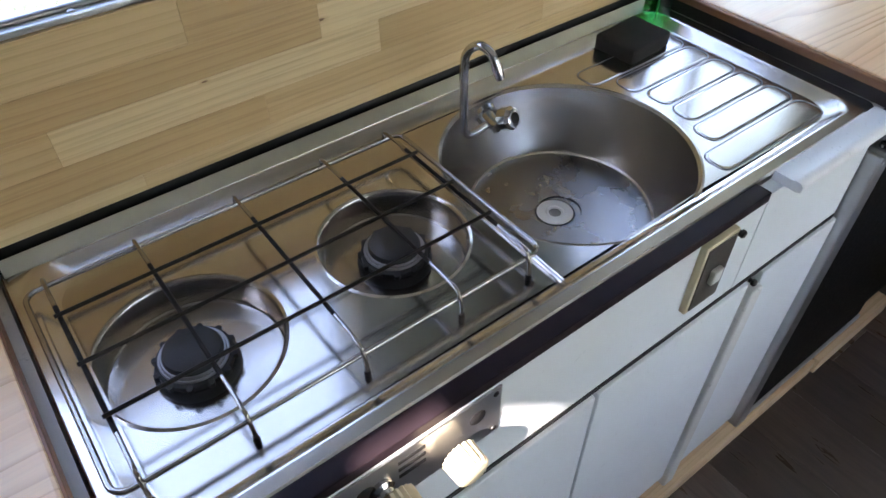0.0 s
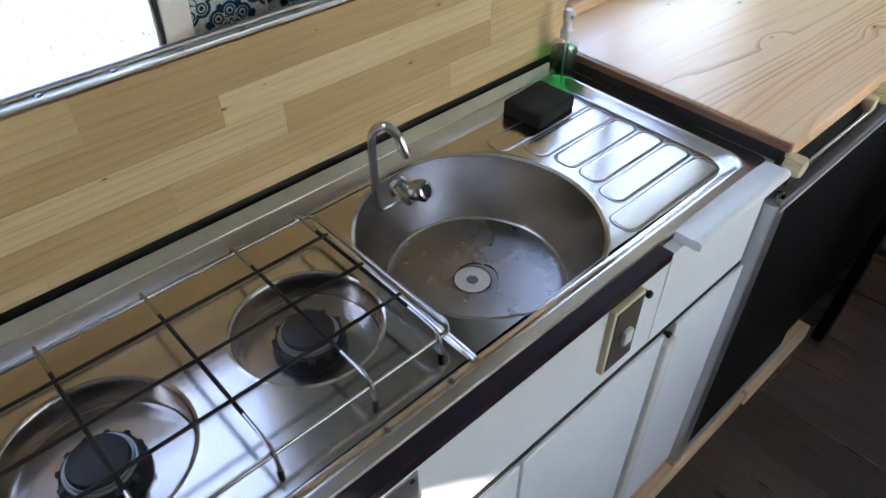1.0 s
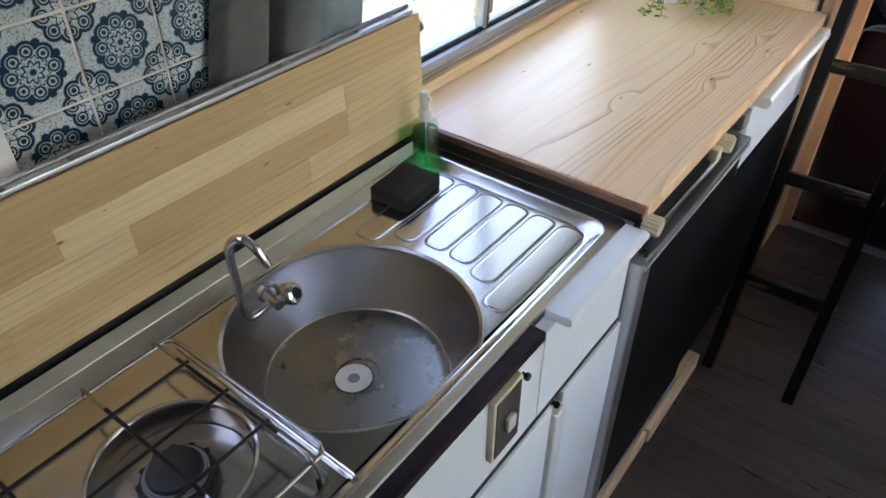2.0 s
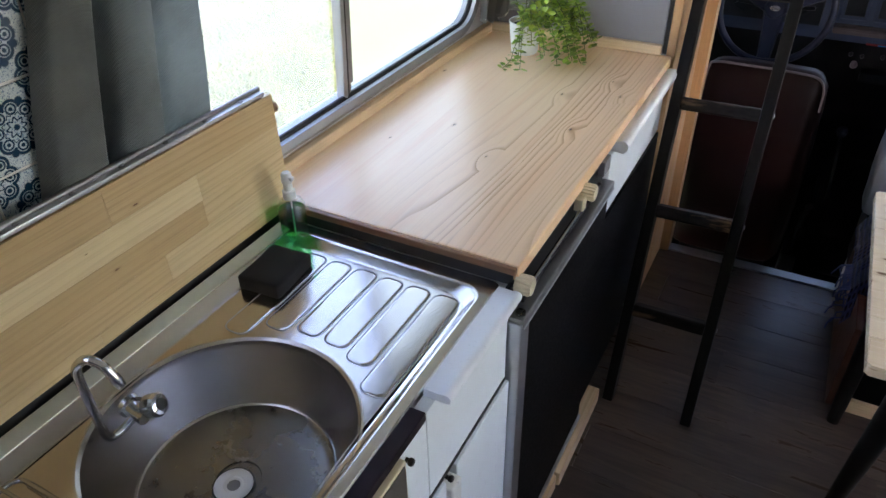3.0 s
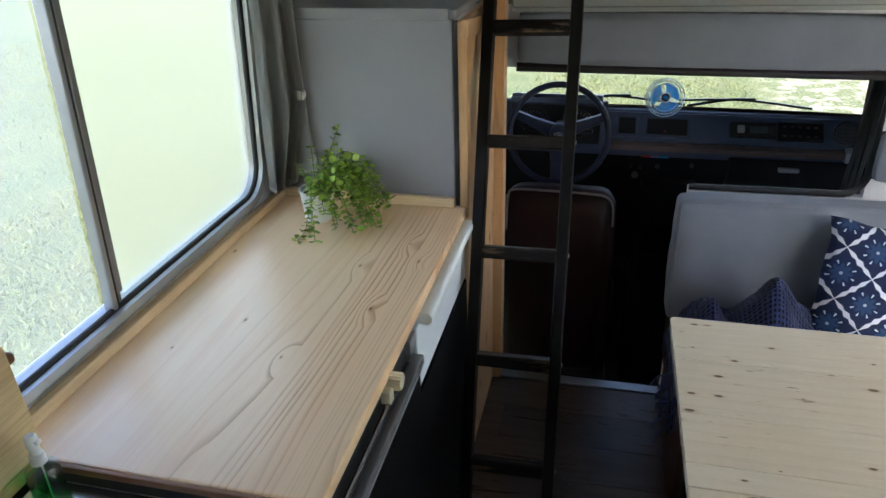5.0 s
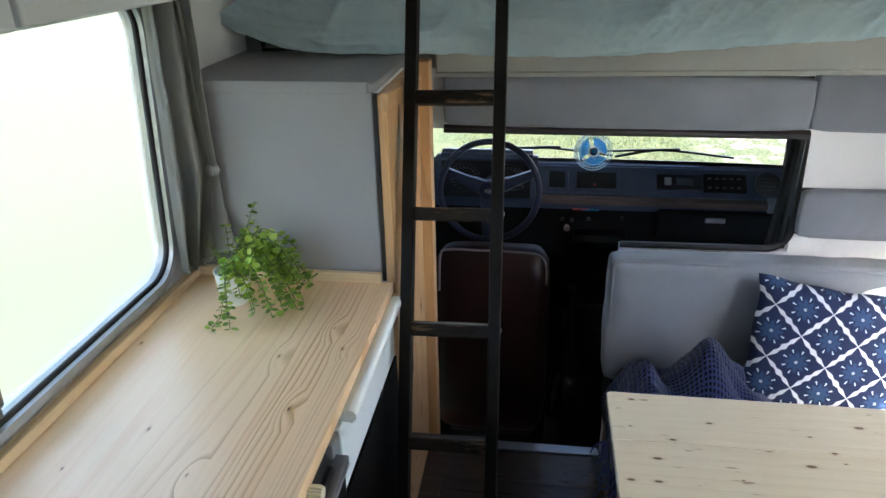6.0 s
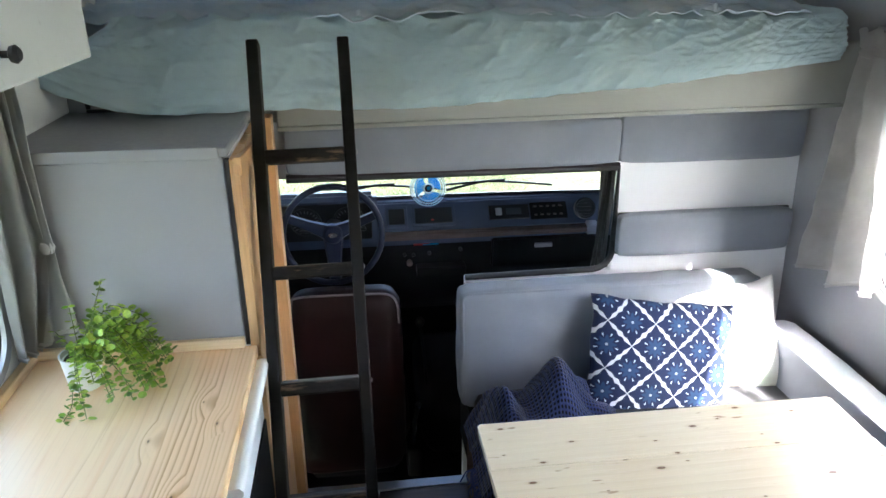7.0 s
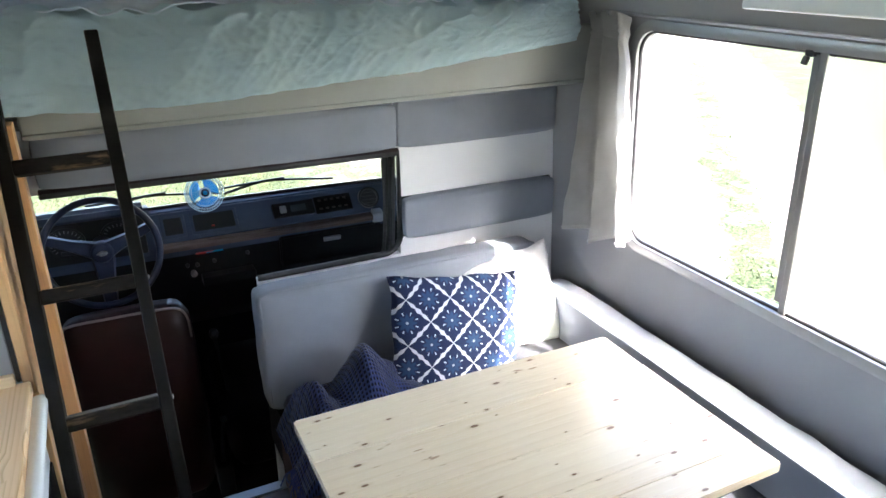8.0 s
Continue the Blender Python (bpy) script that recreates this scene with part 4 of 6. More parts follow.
def circle(c, r, z, n=64):
    return [(c[0] + r * math.cos(2 * math.pi * i / n), c[1] + r * math.sin(2 * math.pi * i / n), z) for i in range(n)]


def sink_unit():
    t = thing("sink_and_hob_unit", "stainless steel inset unit with round sink and two burner wells", "sink unit", at=(-0.21, 0.66, SZ))
    inv = Matrix.Translation((0.21, -0.66, -SZ))

    def rr(a, b, c, d, r, z, up=0.0):
        """A rounded loop; up raises its back side, where the rim slopes towards the lid."""
        return [(x, y, z + up * max(0.0, min(1.0, (SX0 + 0.10 - x) / 0.04))) for x, y in round_rect(SX0 + a, SX1 - b, SY0 + c, SY1 - d, r, 8)]

    zd = SZ - 0.010
    rim = loft([rr(0, 0, 0, 0, 0.012, SZ - 0.016), rr(0, 0, 0, 0, 0.012, SZ - 0.002), rr(0.002, 0.002, 0.002, 0.002, 0.012, SZ), rr(0.004, 0.004, 0.004, 0.004, 0.013, SZ + 0.0001), rr(0.026, 0.014, 0.014, 0.026, 0.029, SZ + 0.001, 0.002),
                rr(0.028, 0.016, 0.016, 0.028, 0.030, SZ + 0.001, 0.002), rr(0.031, 0.019, 0.022, 0.032, 0.036, SZ - 0.001, 0.002),
                rr(0.050, 0.027, 0.034, 0.042, 0.040, zd + 0.001), rr(0.0535, 0.033, 0.039, 0.046, 0.042, zd)])
    part("rim", moved(rim, inv), M_RIM, t, "polished raised steel rim", angle=35)
    part("back_strip", moved(moved(box(-0.0105, 0.0105, 0.142, 1.150, -0.001, 0.001, 0.0008), pose(-0.4105, 0, SZ + 0.0078, 0, 27, 0)), inv), M_WORNSTRIP, t, "worn pale metal strip along the back")
    deck = bmesh.new()
    for loop in [rr(0.0535, 0.033, 0.039, 0.046, 0.042, zd), circle(BOWL, BR + 0.004, zd)] + [circle(c, r + 0.004, zd) for c, r in WELLS]:
        vs = [deck.verts.new(p) for p in loop]
        for i in range(len(vs)):
            deck.edges.new((vs[i], vs[(i + 1) % len(vs)]))
    bmesh.ops.triangle_fill(deck, use_beauty=True, edges=deck.edges[:])
    holes = [(BOWL, BR)] + list(WELLS)
    inside = [f for f in deck.faces if any((f.calc_center_median().xy - Vector(c)).length < r for c, r in holes)]
    bmesh.ops.delete(deck, geom=inside, context="FACES")
    part("deck", moved(deck, inv), M_STEEL, t, "brushed steel deck", smooth=False)
    bowl = lathe([(BR + 0.004, zd), (BR + 0.001, zd + 0.0006), (BR - 0.003, zd - 0.003), (BR - 0.006, zd - 0.02), (BR - 0.0385, 0.7175), (BR - 0.0405, 0.7145), (BR - 0.0425, 0.7130)], 72, (*BOWL, 0))
    part("sink_bowl", moved(bowl, inv), M_BOWL, t, "round dull steel sink bowl", angle=28)
    part("bowl_floor", moved(lathe([(BR - 0.0425, 0.7130), (BR - 0.046, 0.7118), (BR - 0.054, 0.7106), (0.030, 0.7085), (0.029, 0.7065), (0, 0.706)], 72, (*BOWL, 0)), inv), M_BASIN, t, "flat brushed bowl floor, its dim look put into a darker steel", angle=28)
    part("bowl_seam", moved(tube(circle(BOWL, BR - 0.039, 0.7158, 64), 0.0009, 6, True), inv), M_CHROME, t)
    drain = part("drain", moved(lathe([(0.0275, 0.7070), (0.0275, 0.7092), (0.026, 0.7096), (0.0252, 0.7092)], 40, (-0.210, 0.763, 0)), inv), M_BLACKPL, t, "dark drain ring")
    part("strainer", moved(lathe([(0.0252, 0.707), (0.0252, 0.7098), (0.024, 0.7104), (0.013, 0.7102), (0.0115, 0.7086), (0, 0.7086)], 40, (-0.210, 0.763, 0)), inv), M_UPRIGHT, drain, "off-white drain plate")
    part("drain_hole", moved(lathe([(0.0085, 0.7087), (0.007, 0.7094), (0, 0.7094)], 24, (-0.210, 0.763, 0)), inv), M_GREYPL, drain, "grey drain middle")
    for (c, r) in WELLS:
        well = lathe([(r + 0.004, zd), (r + 0.001, zd + 0.0012), (r - 0.001, zd - 0.001), (r - 0.002, zd - 0.003), (r - 0.003, 0.7705), (r - 0.0045, 0.7685), (r - 0.007, 0.768), (r - 0.010, 0.768), (0, 0.768)], 64, (*c, 0))
        part("burner_well", moved(well, inv), M_WELL, t, "round pressed steel burner well", angle=35)
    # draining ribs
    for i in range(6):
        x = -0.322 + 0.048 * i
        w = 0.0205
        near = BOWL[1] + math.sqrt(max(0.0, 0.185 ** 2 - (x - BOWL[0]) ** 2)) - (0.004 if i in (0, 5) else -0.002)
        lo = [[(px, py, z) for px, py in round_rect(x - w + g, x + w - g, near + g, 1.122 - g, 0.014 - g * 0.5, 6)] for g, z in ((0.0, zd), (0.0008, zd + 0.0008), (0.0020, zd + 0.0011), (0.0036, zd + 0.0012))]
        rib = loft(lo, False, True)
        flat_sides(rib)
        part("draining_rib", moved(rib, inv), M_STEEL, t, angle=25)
        # dark tube imitates the shaded outline of each rib
        part("rib_groove", moved(tube([(px, py, zd + 0.0003) for px, py in round_rect(x - w - 0.0006, x + w + 0.0006, near - 0.0006, 1.1226, 0.0145, 6)], 0.0009, 6, True), inv), M_ALU_DARK, t, "thin dark tube that stands in for shade round the rib")
    part("divider", moved(tube([(-0.352, 0.612, zd + 0.001), (-0.052, 0.607, zd + 0.001)], 0.0042, 8), inv), M_RIM, t, "raised ridge between hob and sink")
    return t


sink_unit()


def burner(c):
    t = thing("gas_burner", "black cast burner cap on a steel burner ring", "burner", "gas burners", at=(c[0], c[1], 0.768))
    part("base_ring", lathe([(0.043, 0.0), (0.043, 0.006), (0.040, 0.012), (0.036, 0.013), (0.034, 0.004)], 40), M_CAST, t)
    skirt = bmesh.new()
    n, prev = 120, None
    prof = ((0.034, 0.009), (0.0385, 0.013), (0.0385, 0.019), (0.034, 0.021))
    rings = []
    for r, z in prof:
        rings.append([skirt.verts.new(((r + (0.0035 * (1 if math.cos(12 * a) > 0.55 else 0) if r > 0.036 else 0)) * math.cos(a), (r + (0.0035 * (1 if math.cos(12 * a) > 0.55 else 0) if r > 0.036 else 0)) * math.sin(a), z)) for a in [2 * math.pi * i / n for i in range(n)]])
    for a, b in zip(rings, rings[1:]):
        for i in range(n):
            skirt.faces.new((a[i], a[(i + 1) % n], b[(i + 1) % n], b[i]))
    part("toothed_ring", skirt, M_CAST, t, smooth=False)
    part("steel_ring", lathe([(0.0345, 0.020), (0.0352, 0.0225), (0.0342, 0.0238), (0.0325, 0.0236)], 40), M_ALU_DARK, t, "dull steel ring")
    part("steel_ring", lathe([(0.0318, 0.0230), (0.0325, 0.0252), (0.0315, 0.0264), (0.029, 0.0262)], 40), M_ALU_DARK, t)
    part("cap", lathe([(0.0335, 0.019), (0.0335, 0.0215), (0.0300, 0.0235), (0.0300, 0.0285), (0.0282, 0.0318), (0.021, 0.0345), (0.010, 0.0358), (0, 0.0362)], 40), M_CAST, t, "matt black burner cap")
    return t


for c, r in WELLS:
    burner(c)


def grate():
    t = thing("pan_grate", "sooty steel wire pan grate over the two burners", "pan grate", at=(-0.21, 0.38, 0.83))
    inv = Matrix.Translation((0.21, -0.38, -0.83))
    z, r = 0.832, 0.0022
    fr = [(x, y, z) for x, y in round_rect(-0.348, -0.084, 0.152, 0.604, 0.014, 5)]
    part("frame", moved(tube(fr, 0.0029, 8, True), inv), M_WIRE, t, "bright steel frame wire")
    for y in (0.174, 0.266, 0.380, 0.492, 0.582):
        pts = smooth_path([(-0.348, y, z + 0.003), (-0.334, y, z + 0.012), (-0.20, y, z + 0.012), (-0.098, y, z + 0.012), (-0.082, y, z + 0.004), (-0.078, y, z - 0.012), (-0.078, y, 0.8105)], 5)
        part("cross_bar", moved(tube(pts, r, 8), inv), M_WIRE, t)
        part("scorched_bar", moved(tube([(-0.30, y, z + 0.0125), (-0.13, y, z + 0.0125)], r + 0.0002, 8), inv), M_BURNT, t, "soot-blackened middle of the bar")
        part("foot", moved(lathe([(0, 0.0), (0.0034, 0.0), (0.0034, 0.007), (0.003, 0.009)], 10, (-0.078, y, 0.8050)), inv), M_BURNT, t, "black rubber foot")
    for x in (-0.283, -0.214, -0.148):
        part("long_bar", moved(tube([(x, 0.170, z + 0.017), (x, 0.586, z + 0.017)], r, 8), inv), M_BURNT, t, "blackened long bar")
    return t


grate()


def tap():
    t = thing("tap", "small chrome swan-neck tap fixed in the sink wall", "tap", at=(-0.345, 0.73, 0.80))
    inv = Matrix.Translation((0.345, -0.73, -0.80))
    neck = smooth_path([(-0.335, 0.742, 0.795), (-0.338, 0.722, 0.788), (-0.339, 0.706, 0.794), (-0.339, 0.703, 0.83), (-0.339, 0.702, 0.895), (-0.334, 0.703, 0.918), (-0.318, 0.708, 0.932), (-0.302, 0.713, 0.926), (-0.293, 0.716, 0.910)], 7)
    part("spout", moved(tube(neck, 0.0058, 12), inv), M_CHROME, t, "bent chrome spout")
    part("nozzle", moved(tube([(-0.2945, 0.7155, 0.913), (-0.2905, 0.7165, 0.904), (-0.2870, 0.7175, 0.896)], [0.0068, 0.0068, 0.0052], 12), inv), M_CHROME, t)
    part("valve_body", moved(tube([(-0.352, 0.752, 0.800), (-0.335, 0.748, 0.797), (-0.320, 0.748, 0.795)], [0.013, 0.010, 0.010], 16), inv), M_CHROME, t)
    part("flange", moved(tube([(-0.352, 0.752, 0.800), (-0.346, 0.751, 0.799)], [0.017, 0.016], 20), inv), M_CHROME, t)
    base, aim = Vector((-0.334, 0.758, 0.797)), Vector((0.85, 0.22, 0.42)).normalized()
    knob = part("knob", moved(tube([base + aim * q for q in (0.0, 0.006, 0.010, 0.026, 0.031, 0.032)], [0.008, 0.0085, 0.0155, 0.0165, 0.0135, 0.010], 9), inv), M_CHROME, t, "faceted chrome turning knob", angle=25)
    part("knob_cap", moved(tube([base + aim * 0.0315, base + aim * 0.0335], [0.0085, 0.0075], 14), inv), M_BLACKPL, knob, "dark mark on the knob end")
    return t


tap()


def soap_bottle():
    t = thing("soap_bottle", "clear pump bottle half full of green soap in the sink corner", "soap bottle", at=(-0.3835, 1.1425, 0.8082))
    part("bottle", lathe([(0, 0.0), (0.0215, 0.0), (0.023, 0.003), (0.023, 0.066), (0.020, 0.073), (0.009, 0.078), (0.009, 0.084)], 32), M_BOTTLE, t, "clear plastic bottle")
    part("soap", lathe([(0, 0.0015), (0.0198, 0.0015), (0.0216, 0.004), (0.0216, 0.060), (0, 0.060)], 32), M_SOAP, t, "bright green liquid soap")
    part("pump", lathe([(0.0105, 0.080), (0.0105, 0.094), (0.0075, 0.096), (0.0072, 0.108), (0.009, 0.110), (0.0085, 0.124), (0.006, 0.127), (0, 0.127)], 24), M_PLASTIC_W, t, "white spray pump head")
    part("nozzle", box(-0.004, 0.013, -0.004, 0.004, 0.114, 0.121, 0.0015), M_PLASTIC_W, t)
    part("dip_tube", tube([(0, 0, 0.006), (0.002, 0, 0.08)], 0.0014, 6), M_PLASTIC_W, t)
    return t


soap_bottle()
bm = soft_box((0.072, 0.094, 0.0245), 0.004, 0.0, 14, 0.0022, 3)
sponge = tagged(part("sponge", bm, M_SPONGE, None, "dark grey scouring sponge on the draining board", at=pose(-0.347, 1.045, 0.8182, 0, 0, 4)), "", "sponge")


def kitchen_cabinet():
    t = thing("sink_cabinet", "white painted sink cabinet with three doors and a control fascia", "cabinet", at=(-0.25, 0.4, 0.0))
    inv = Matrix.Translation((0.25, -0.4, 0.0))
    # body is coloured dark to put shade into the door gaps
    part("carcass", moved(box(WL + 0.005, -0.060, -0.60, 1.150, 0.06, 0.695), inv), M_DARKEDGE, t, "cabinet body coloured dark so the door gaps look shaded")
    part("back_rail", moved(box(WL + 0.005, -0.430, -0.60, 1.150, 0.695, 0.806), inv), M_WHITE_OLD, t)
    part("side_rail", moved(box(-0.428, -0.022, -0.60, 0.134, 0.695, 0.804), inv), M_WHITE_OLD, t)
    part("fascia", moved(box(-0.022, -0.002, -0.60, 0.9045, 0.640, 0.797, 0.001), inv), M_WHITE, t, "white painted fascia with the hob controls")
    part("edge_band", moved(box(-0.022, 0.000, -0.60, 0.902, 0.7985, 0.8135, 0.0015), inv), M_DARKEDGE, t, "dark purple-brown edge band under the steel")
    for y0, y1 in ((0.02, 0.636), (0.642, 0.941), (0.974, 1.162)):
        d = part("door", moved(box(-0.020, 0.005, y0, y1, 0.075, 0.632, 0.0022, 3), inv), M_WHITE, t, "white painted door")
    part("post_strip", moved(box(-0.012, 0.014, 0.9425, 0.9725, 0.03, 0.614, 0.004, 3), inv), M_WHITE_OLD, t, "scuffed white upright strip")
    for y, z in ((0.953, 0.626), (0.853, 0.778)):
        k = part("latch_knob", moved(moved(lathe([(0.004, 0), (0.003, 0.004), (0.0052, 0.005), (0.0055, 0.009), (0.004, 0.011), (0, 0.011)], 16), Matrix.Translation((-0.002, y, z)) @ Matrix.Rotation(radians(90), 4, "Y")), inv), M_BLACKPL, t, "black push latch")
    drawer = part("drawer_front", moved(box(-0.020, -0.0016, 0.9060, 1.160, 0.640, 0.808, 0.001), inv), M_WHITE, t, "white drawer front")
    hp = [(0.000, 0.8095), (0.014, 0.8095), (0.020, 0.812), (0.021, 0.819), (0.017, 0.8235), (0.010, 0.8245), (0.006, 0.8225), (-0.018, 0.8225), (-0.018, 0.8095)]
    hb = bmesh.new()
    ends = [[hb.verts.new((x, y, z)) for x, z in hp] for y in (0.928, 1.158)]
    for i in range(len(hp)):
        j = (i + 1) % len(hp)
        hb.faces.new((ends[0][i], ends[0][j], ends[1][j], ends[1][i]))
    hb.faces.new(ends[0][::-1])
    hb.faces.new(ends[1])
    part("handle", moved(hb, inv), M_PLASTIC_W, drawer, "white plastic grip rail", angle=50)
    part("keyhole", moved(lathe([(0, 0.001), (0.003, 0.001), (0.004, 0)], 10, (0, 0, 0)), inv @ Matrix.Translation((-0.0016, 1.035, 0.775)) @ Matrix.Rotation(radians(90), 4, "Y")), M_BLACKPL, drawer)
    # solid black strip paints the shadow line between fascia and doors
    part("shadow_gap", moved(box(-0.020, -0.0005, 0.02, 1.158, 0.6325, 0.6395), inv), M_RUBBER, t, "black strip that stands in for the shaded gap under the fascia")
    # outlet plate
    o = part("socket_plate", moved(box(-0.003, 0.007, 0.778, 0.840, 0.683, 0.797, 0.002), inv), M_CREAM, t, "cream socket plate with a dark face")
    part("plate_face", moved(box(0.006, 0.0085, 0.783, 0.836, 0.688, 0.792, 0.001), inv), M_SOCKET, o, "dark brown metal face")
    part("switch", moved(box(0.008, 0.016, 0.800, 0.818, 0.728, 0.752, 0.003), inv), M_WHITE_OLD, o, "white rocker switch")
    # hob control plate
    c = part("control_plate", moved(box(-0.003, 0.0005, 0.285, 0.480, 0.716, 0.792, 0.001), inv), M_ALU, t, "brushed metal hob control plate")
    for y, z in ((0.472, 0.784), (0.472, 0.724)):
        part("screw", moved(moved(lathe([(0, 0.0018), (0.003, 0.0012), (0.0035, 0)], 10), Matrix.Translation((0.0005, y, z)) @ Matrix.Rotation(radians(90), 4, "Y")), inv), M_BLACKPL, c)
    for i in range(3):
        part("slot", moved(box(0.0003, 0.0012, 0.358, 0.388, 0.752 + 0.012 * i, 0.757 + 0.012 * i), inv), M_BLACKPL, c)
    for y in (0.450, 0.322):
        part("shaft_hole", moved(moved(lathe([(0, 0.0012), (0.0085, 0.0012), (0.010, 0)], 20), Matrix.Translation((0.0005, y, 0.764)) @ Matrix.Rotation(radians(90), 4, "Y")), inv), M_BLACKPL, c)
    part("igniter_collar", moved(moved(lathe([(0.013, 0), (0.013, 0.004), (0.009, 0.007), (0.009, 0.012), (0, 0.012)], 24), Matrix.Translation((0.0005, 0.338, 0.757)) @ Matrix.Rotation(radians(90), 4, "Y")), inv), M_CHROME, c)
    for y, z in ((0.418, 0.745), (0.346, 0.745)):
        kn = bmesh.new()
        n = 72
        rs = []
        for r, h in ((0.0185, 0.012), (0.0175, 0.034), (0.015, 0.037)):
            rs.append([kn.verts.new(((r + 0.0012 * math.cos(18 * a)) * math.cos(a), (r + 0.0012 * math.cos(18 * a)) * math.sin(a), h)) for a in [2 * math.pi * i / n for i in range(n)]])
        for a, b in zip(rs, rs[1:]):
            for i in range(n):
                kn.faces.new((a[i], a[(i + 1) % n], b[(i + 1) % n], b[i]))
        kn.faces.new(rs[-1])
        kn.faces.new(rs[0][::-1])
        part("control_knob", moved(kn, inv @ Matrix.Translation((0.0, y, z)) @ Matrix.Rotation(radians(90), 4, "Y")), M_CREAM, c, "ribbed cream control knob", angle=60)
    return t


kitchen_cabinet()
left_top = thing("side_worktop", "pale pine worktop beside the hob", "worktop", at=(-0.25, -0.25, 0.806))
part("top", box(-0.246, 0.254, -0.37, 0.372, 0.0, 0.030, 0.004), M_WORKTOP, left_top)
part("edge_strip", box(-0.246, 0.252, 0.3715, 0.3745, 0.004, 0.027, 0.001), M_EDGE, left_top, "dark stained edge")


def fridge():
    t = thing("fridge", "built-in camper fridge with black door panel in a grey metal frame", "fridge", at=(-0.25, 1.41, 0.05))
    inv = Matrix.Translation((0.25, -1.41, -0.05))
    part("body", moved(box(WL + 0.006, -0.012, 1.175, 1.650, 0.045, 0.812), inv), M_WHITE_OLD, t)
    d = part("door", moved(box(-0.010, 0.012, 1.196, 1.650, 0.060, 0.742, 0.002), inv), M_BLACK, t, "matt black door panel")
    part("side_profile", moved(box(-0.006, 0.020, 1.166, 1.201, 0.045, 0.752, 0.003), inv), M_ALU, t, "grey metal side profile")
    part("top_profile", moved(box(-0.006, 0.021, 1.170, 1.652, 0.738, 0.760, 0.003), inv), M_ALU_DARK, t, "grey metal top profile")
    part("bottom_profile", moved(box(-0.006, 0.017, 1.170, 1.652, 0.045, 0.060, 0.002), inv), M_ALU, t)
    part("hinge", moved(lathe([(0, 0.012), (0.008, 0.011), (0.009, 0.0)], 14, (0.010, 1.184, 0.754)), inv), M_CHROME, t, "chrome door hinge pin")
    # strip coloured black to imitate the dark gap under the worktop
    part("control_strip", moved(box(-0.010, -0.002, 1.165, 1.640, 0.760, 0.820, 0.002), inv), M_BLACKPL, t, "black strip in place of the shaded gap behind the controls")
    part("edge_trim", moved(tube([(0.0205, 1.172, 0.7415), (0.0205, 1.650, 0.7415)], 0.0022, 8), inv), M_ALU, t, "bright edge of the top profile")
    part("rod", moved(tube([(0.010, 1.200, 0.792), (0.010, 1.480, 0.792)], 0.0045, 10), inv), M_CHROME, t, "polished rod")
    part("rail", moved(box(-0.002, 0.008, 1.200, 1.600, 0.768, 0.778, 0.002), inv), M_BLACKPL, t)
    for y in (1.187, 1.492):
        kn = bmesh.new()
        n, rs = 64, []
        for r, h in ((0.015, 0.0), (0.0155, 0.022), (0.013, 0.026)):
            rs.append([kn.verts.new(((r + 0.001 * math.cos(16 * a)) * math.cos(a), (r + 0.001 * math.cos(16 * a)) * math.sin(a), h)) for a in [2 * math.pi * i / n for i in range(n)]])
        for a, b in zip(rs, rs[1:]):
            for i in range(n):
                kn.faces.new((a[i], a[(i + 1) % n], b[(i + 1) % n], b[i]))
        kn.faces.new(rs[-1])
        part("thermostat_knob", moved(kn, inv @ Matrix.Translation((0.0, y, 0.816)) @ Matrix.Rotation(radians(90), 4, "Y")), M_CREAM, t, "ribbed cream control knob", angle=60)
    part("bracket", moved(box(-0.004, 0.016, 1.455, 1.475, 0.792, 0.818, 0.004), inv), M_CREAM, t)
    part("stop", moved(box(-0.004, 0.010, 1.600, 1.640, 0.790, 0.822, 0.002), inv), M_GREYPL, t)
    return t


fridge()


def side_cabinet():
    t = thing("drawer_cabinet", "cabinet with a white drawer above a black door", "cabinet", at=(-0.25, 1.9, 0.05))
    inv = Matrix.Translation((0.25, -1.9, -0.05))
    part("carcass", moved(box(WL + 0.006, -0.016, 1.655, 2.150, 0.02, 0.815), inv), M_BLACK, t)
    dr = part("drawer_front", moved(box(-0.014, 0.004, 1.668, 2.135, 0.658, 0.806, 0.003), inv), M_WHITE, t, "white drawer front")
    hp = [(0.002, 0.806), (0.022, 0.804), (0.030, 0.812), (0.031, 0.822), (0.024, 0.830), (0.012, 0.830), (-0.010, 0.822), (-0.010, 0.806)]
    hb = bmesh.new()
    ends = [[hb.verts.new((x, y, z)) for x, z in hp] for y in (1.686, 2.126)]
    for i in range(len(hp)):
        j = (i + 1) % len(hp)
        hb.faces.new((ends[0][i], ends[0][j], ends[1][j], ends[1][i]))
    hb.faces.new(ends[0][::-1])
    hb.faces.new(ends[1])
    part("handle", moved(hb, inv), M_PLASTIC_W, dr, "white plastic grip rail", angle=50)
    part("keyhole", moved(moved(lathe([(0, 0.001), (0.004, 0.001), (0.005, 0)], 10), Matrix.Translation((0.004, 1.93, 0.765)) @ Matrix.Rotation(radians(90), 4, "Y")), inv), M_BLACKPL, dr)
    part("door", moved(box(-0.014, 0.006, 1.662, 2.145, 0.075, 0.650, 0.002), inv), M_BLACK, t, "matt black door panel")
    part("end_board", moved(box(-0.014, 0.014, 2.142, 2.158, 0.02, 0.820, 0.002), inv), M_POST, t, "pine end board")
    return t


side_cabinet()
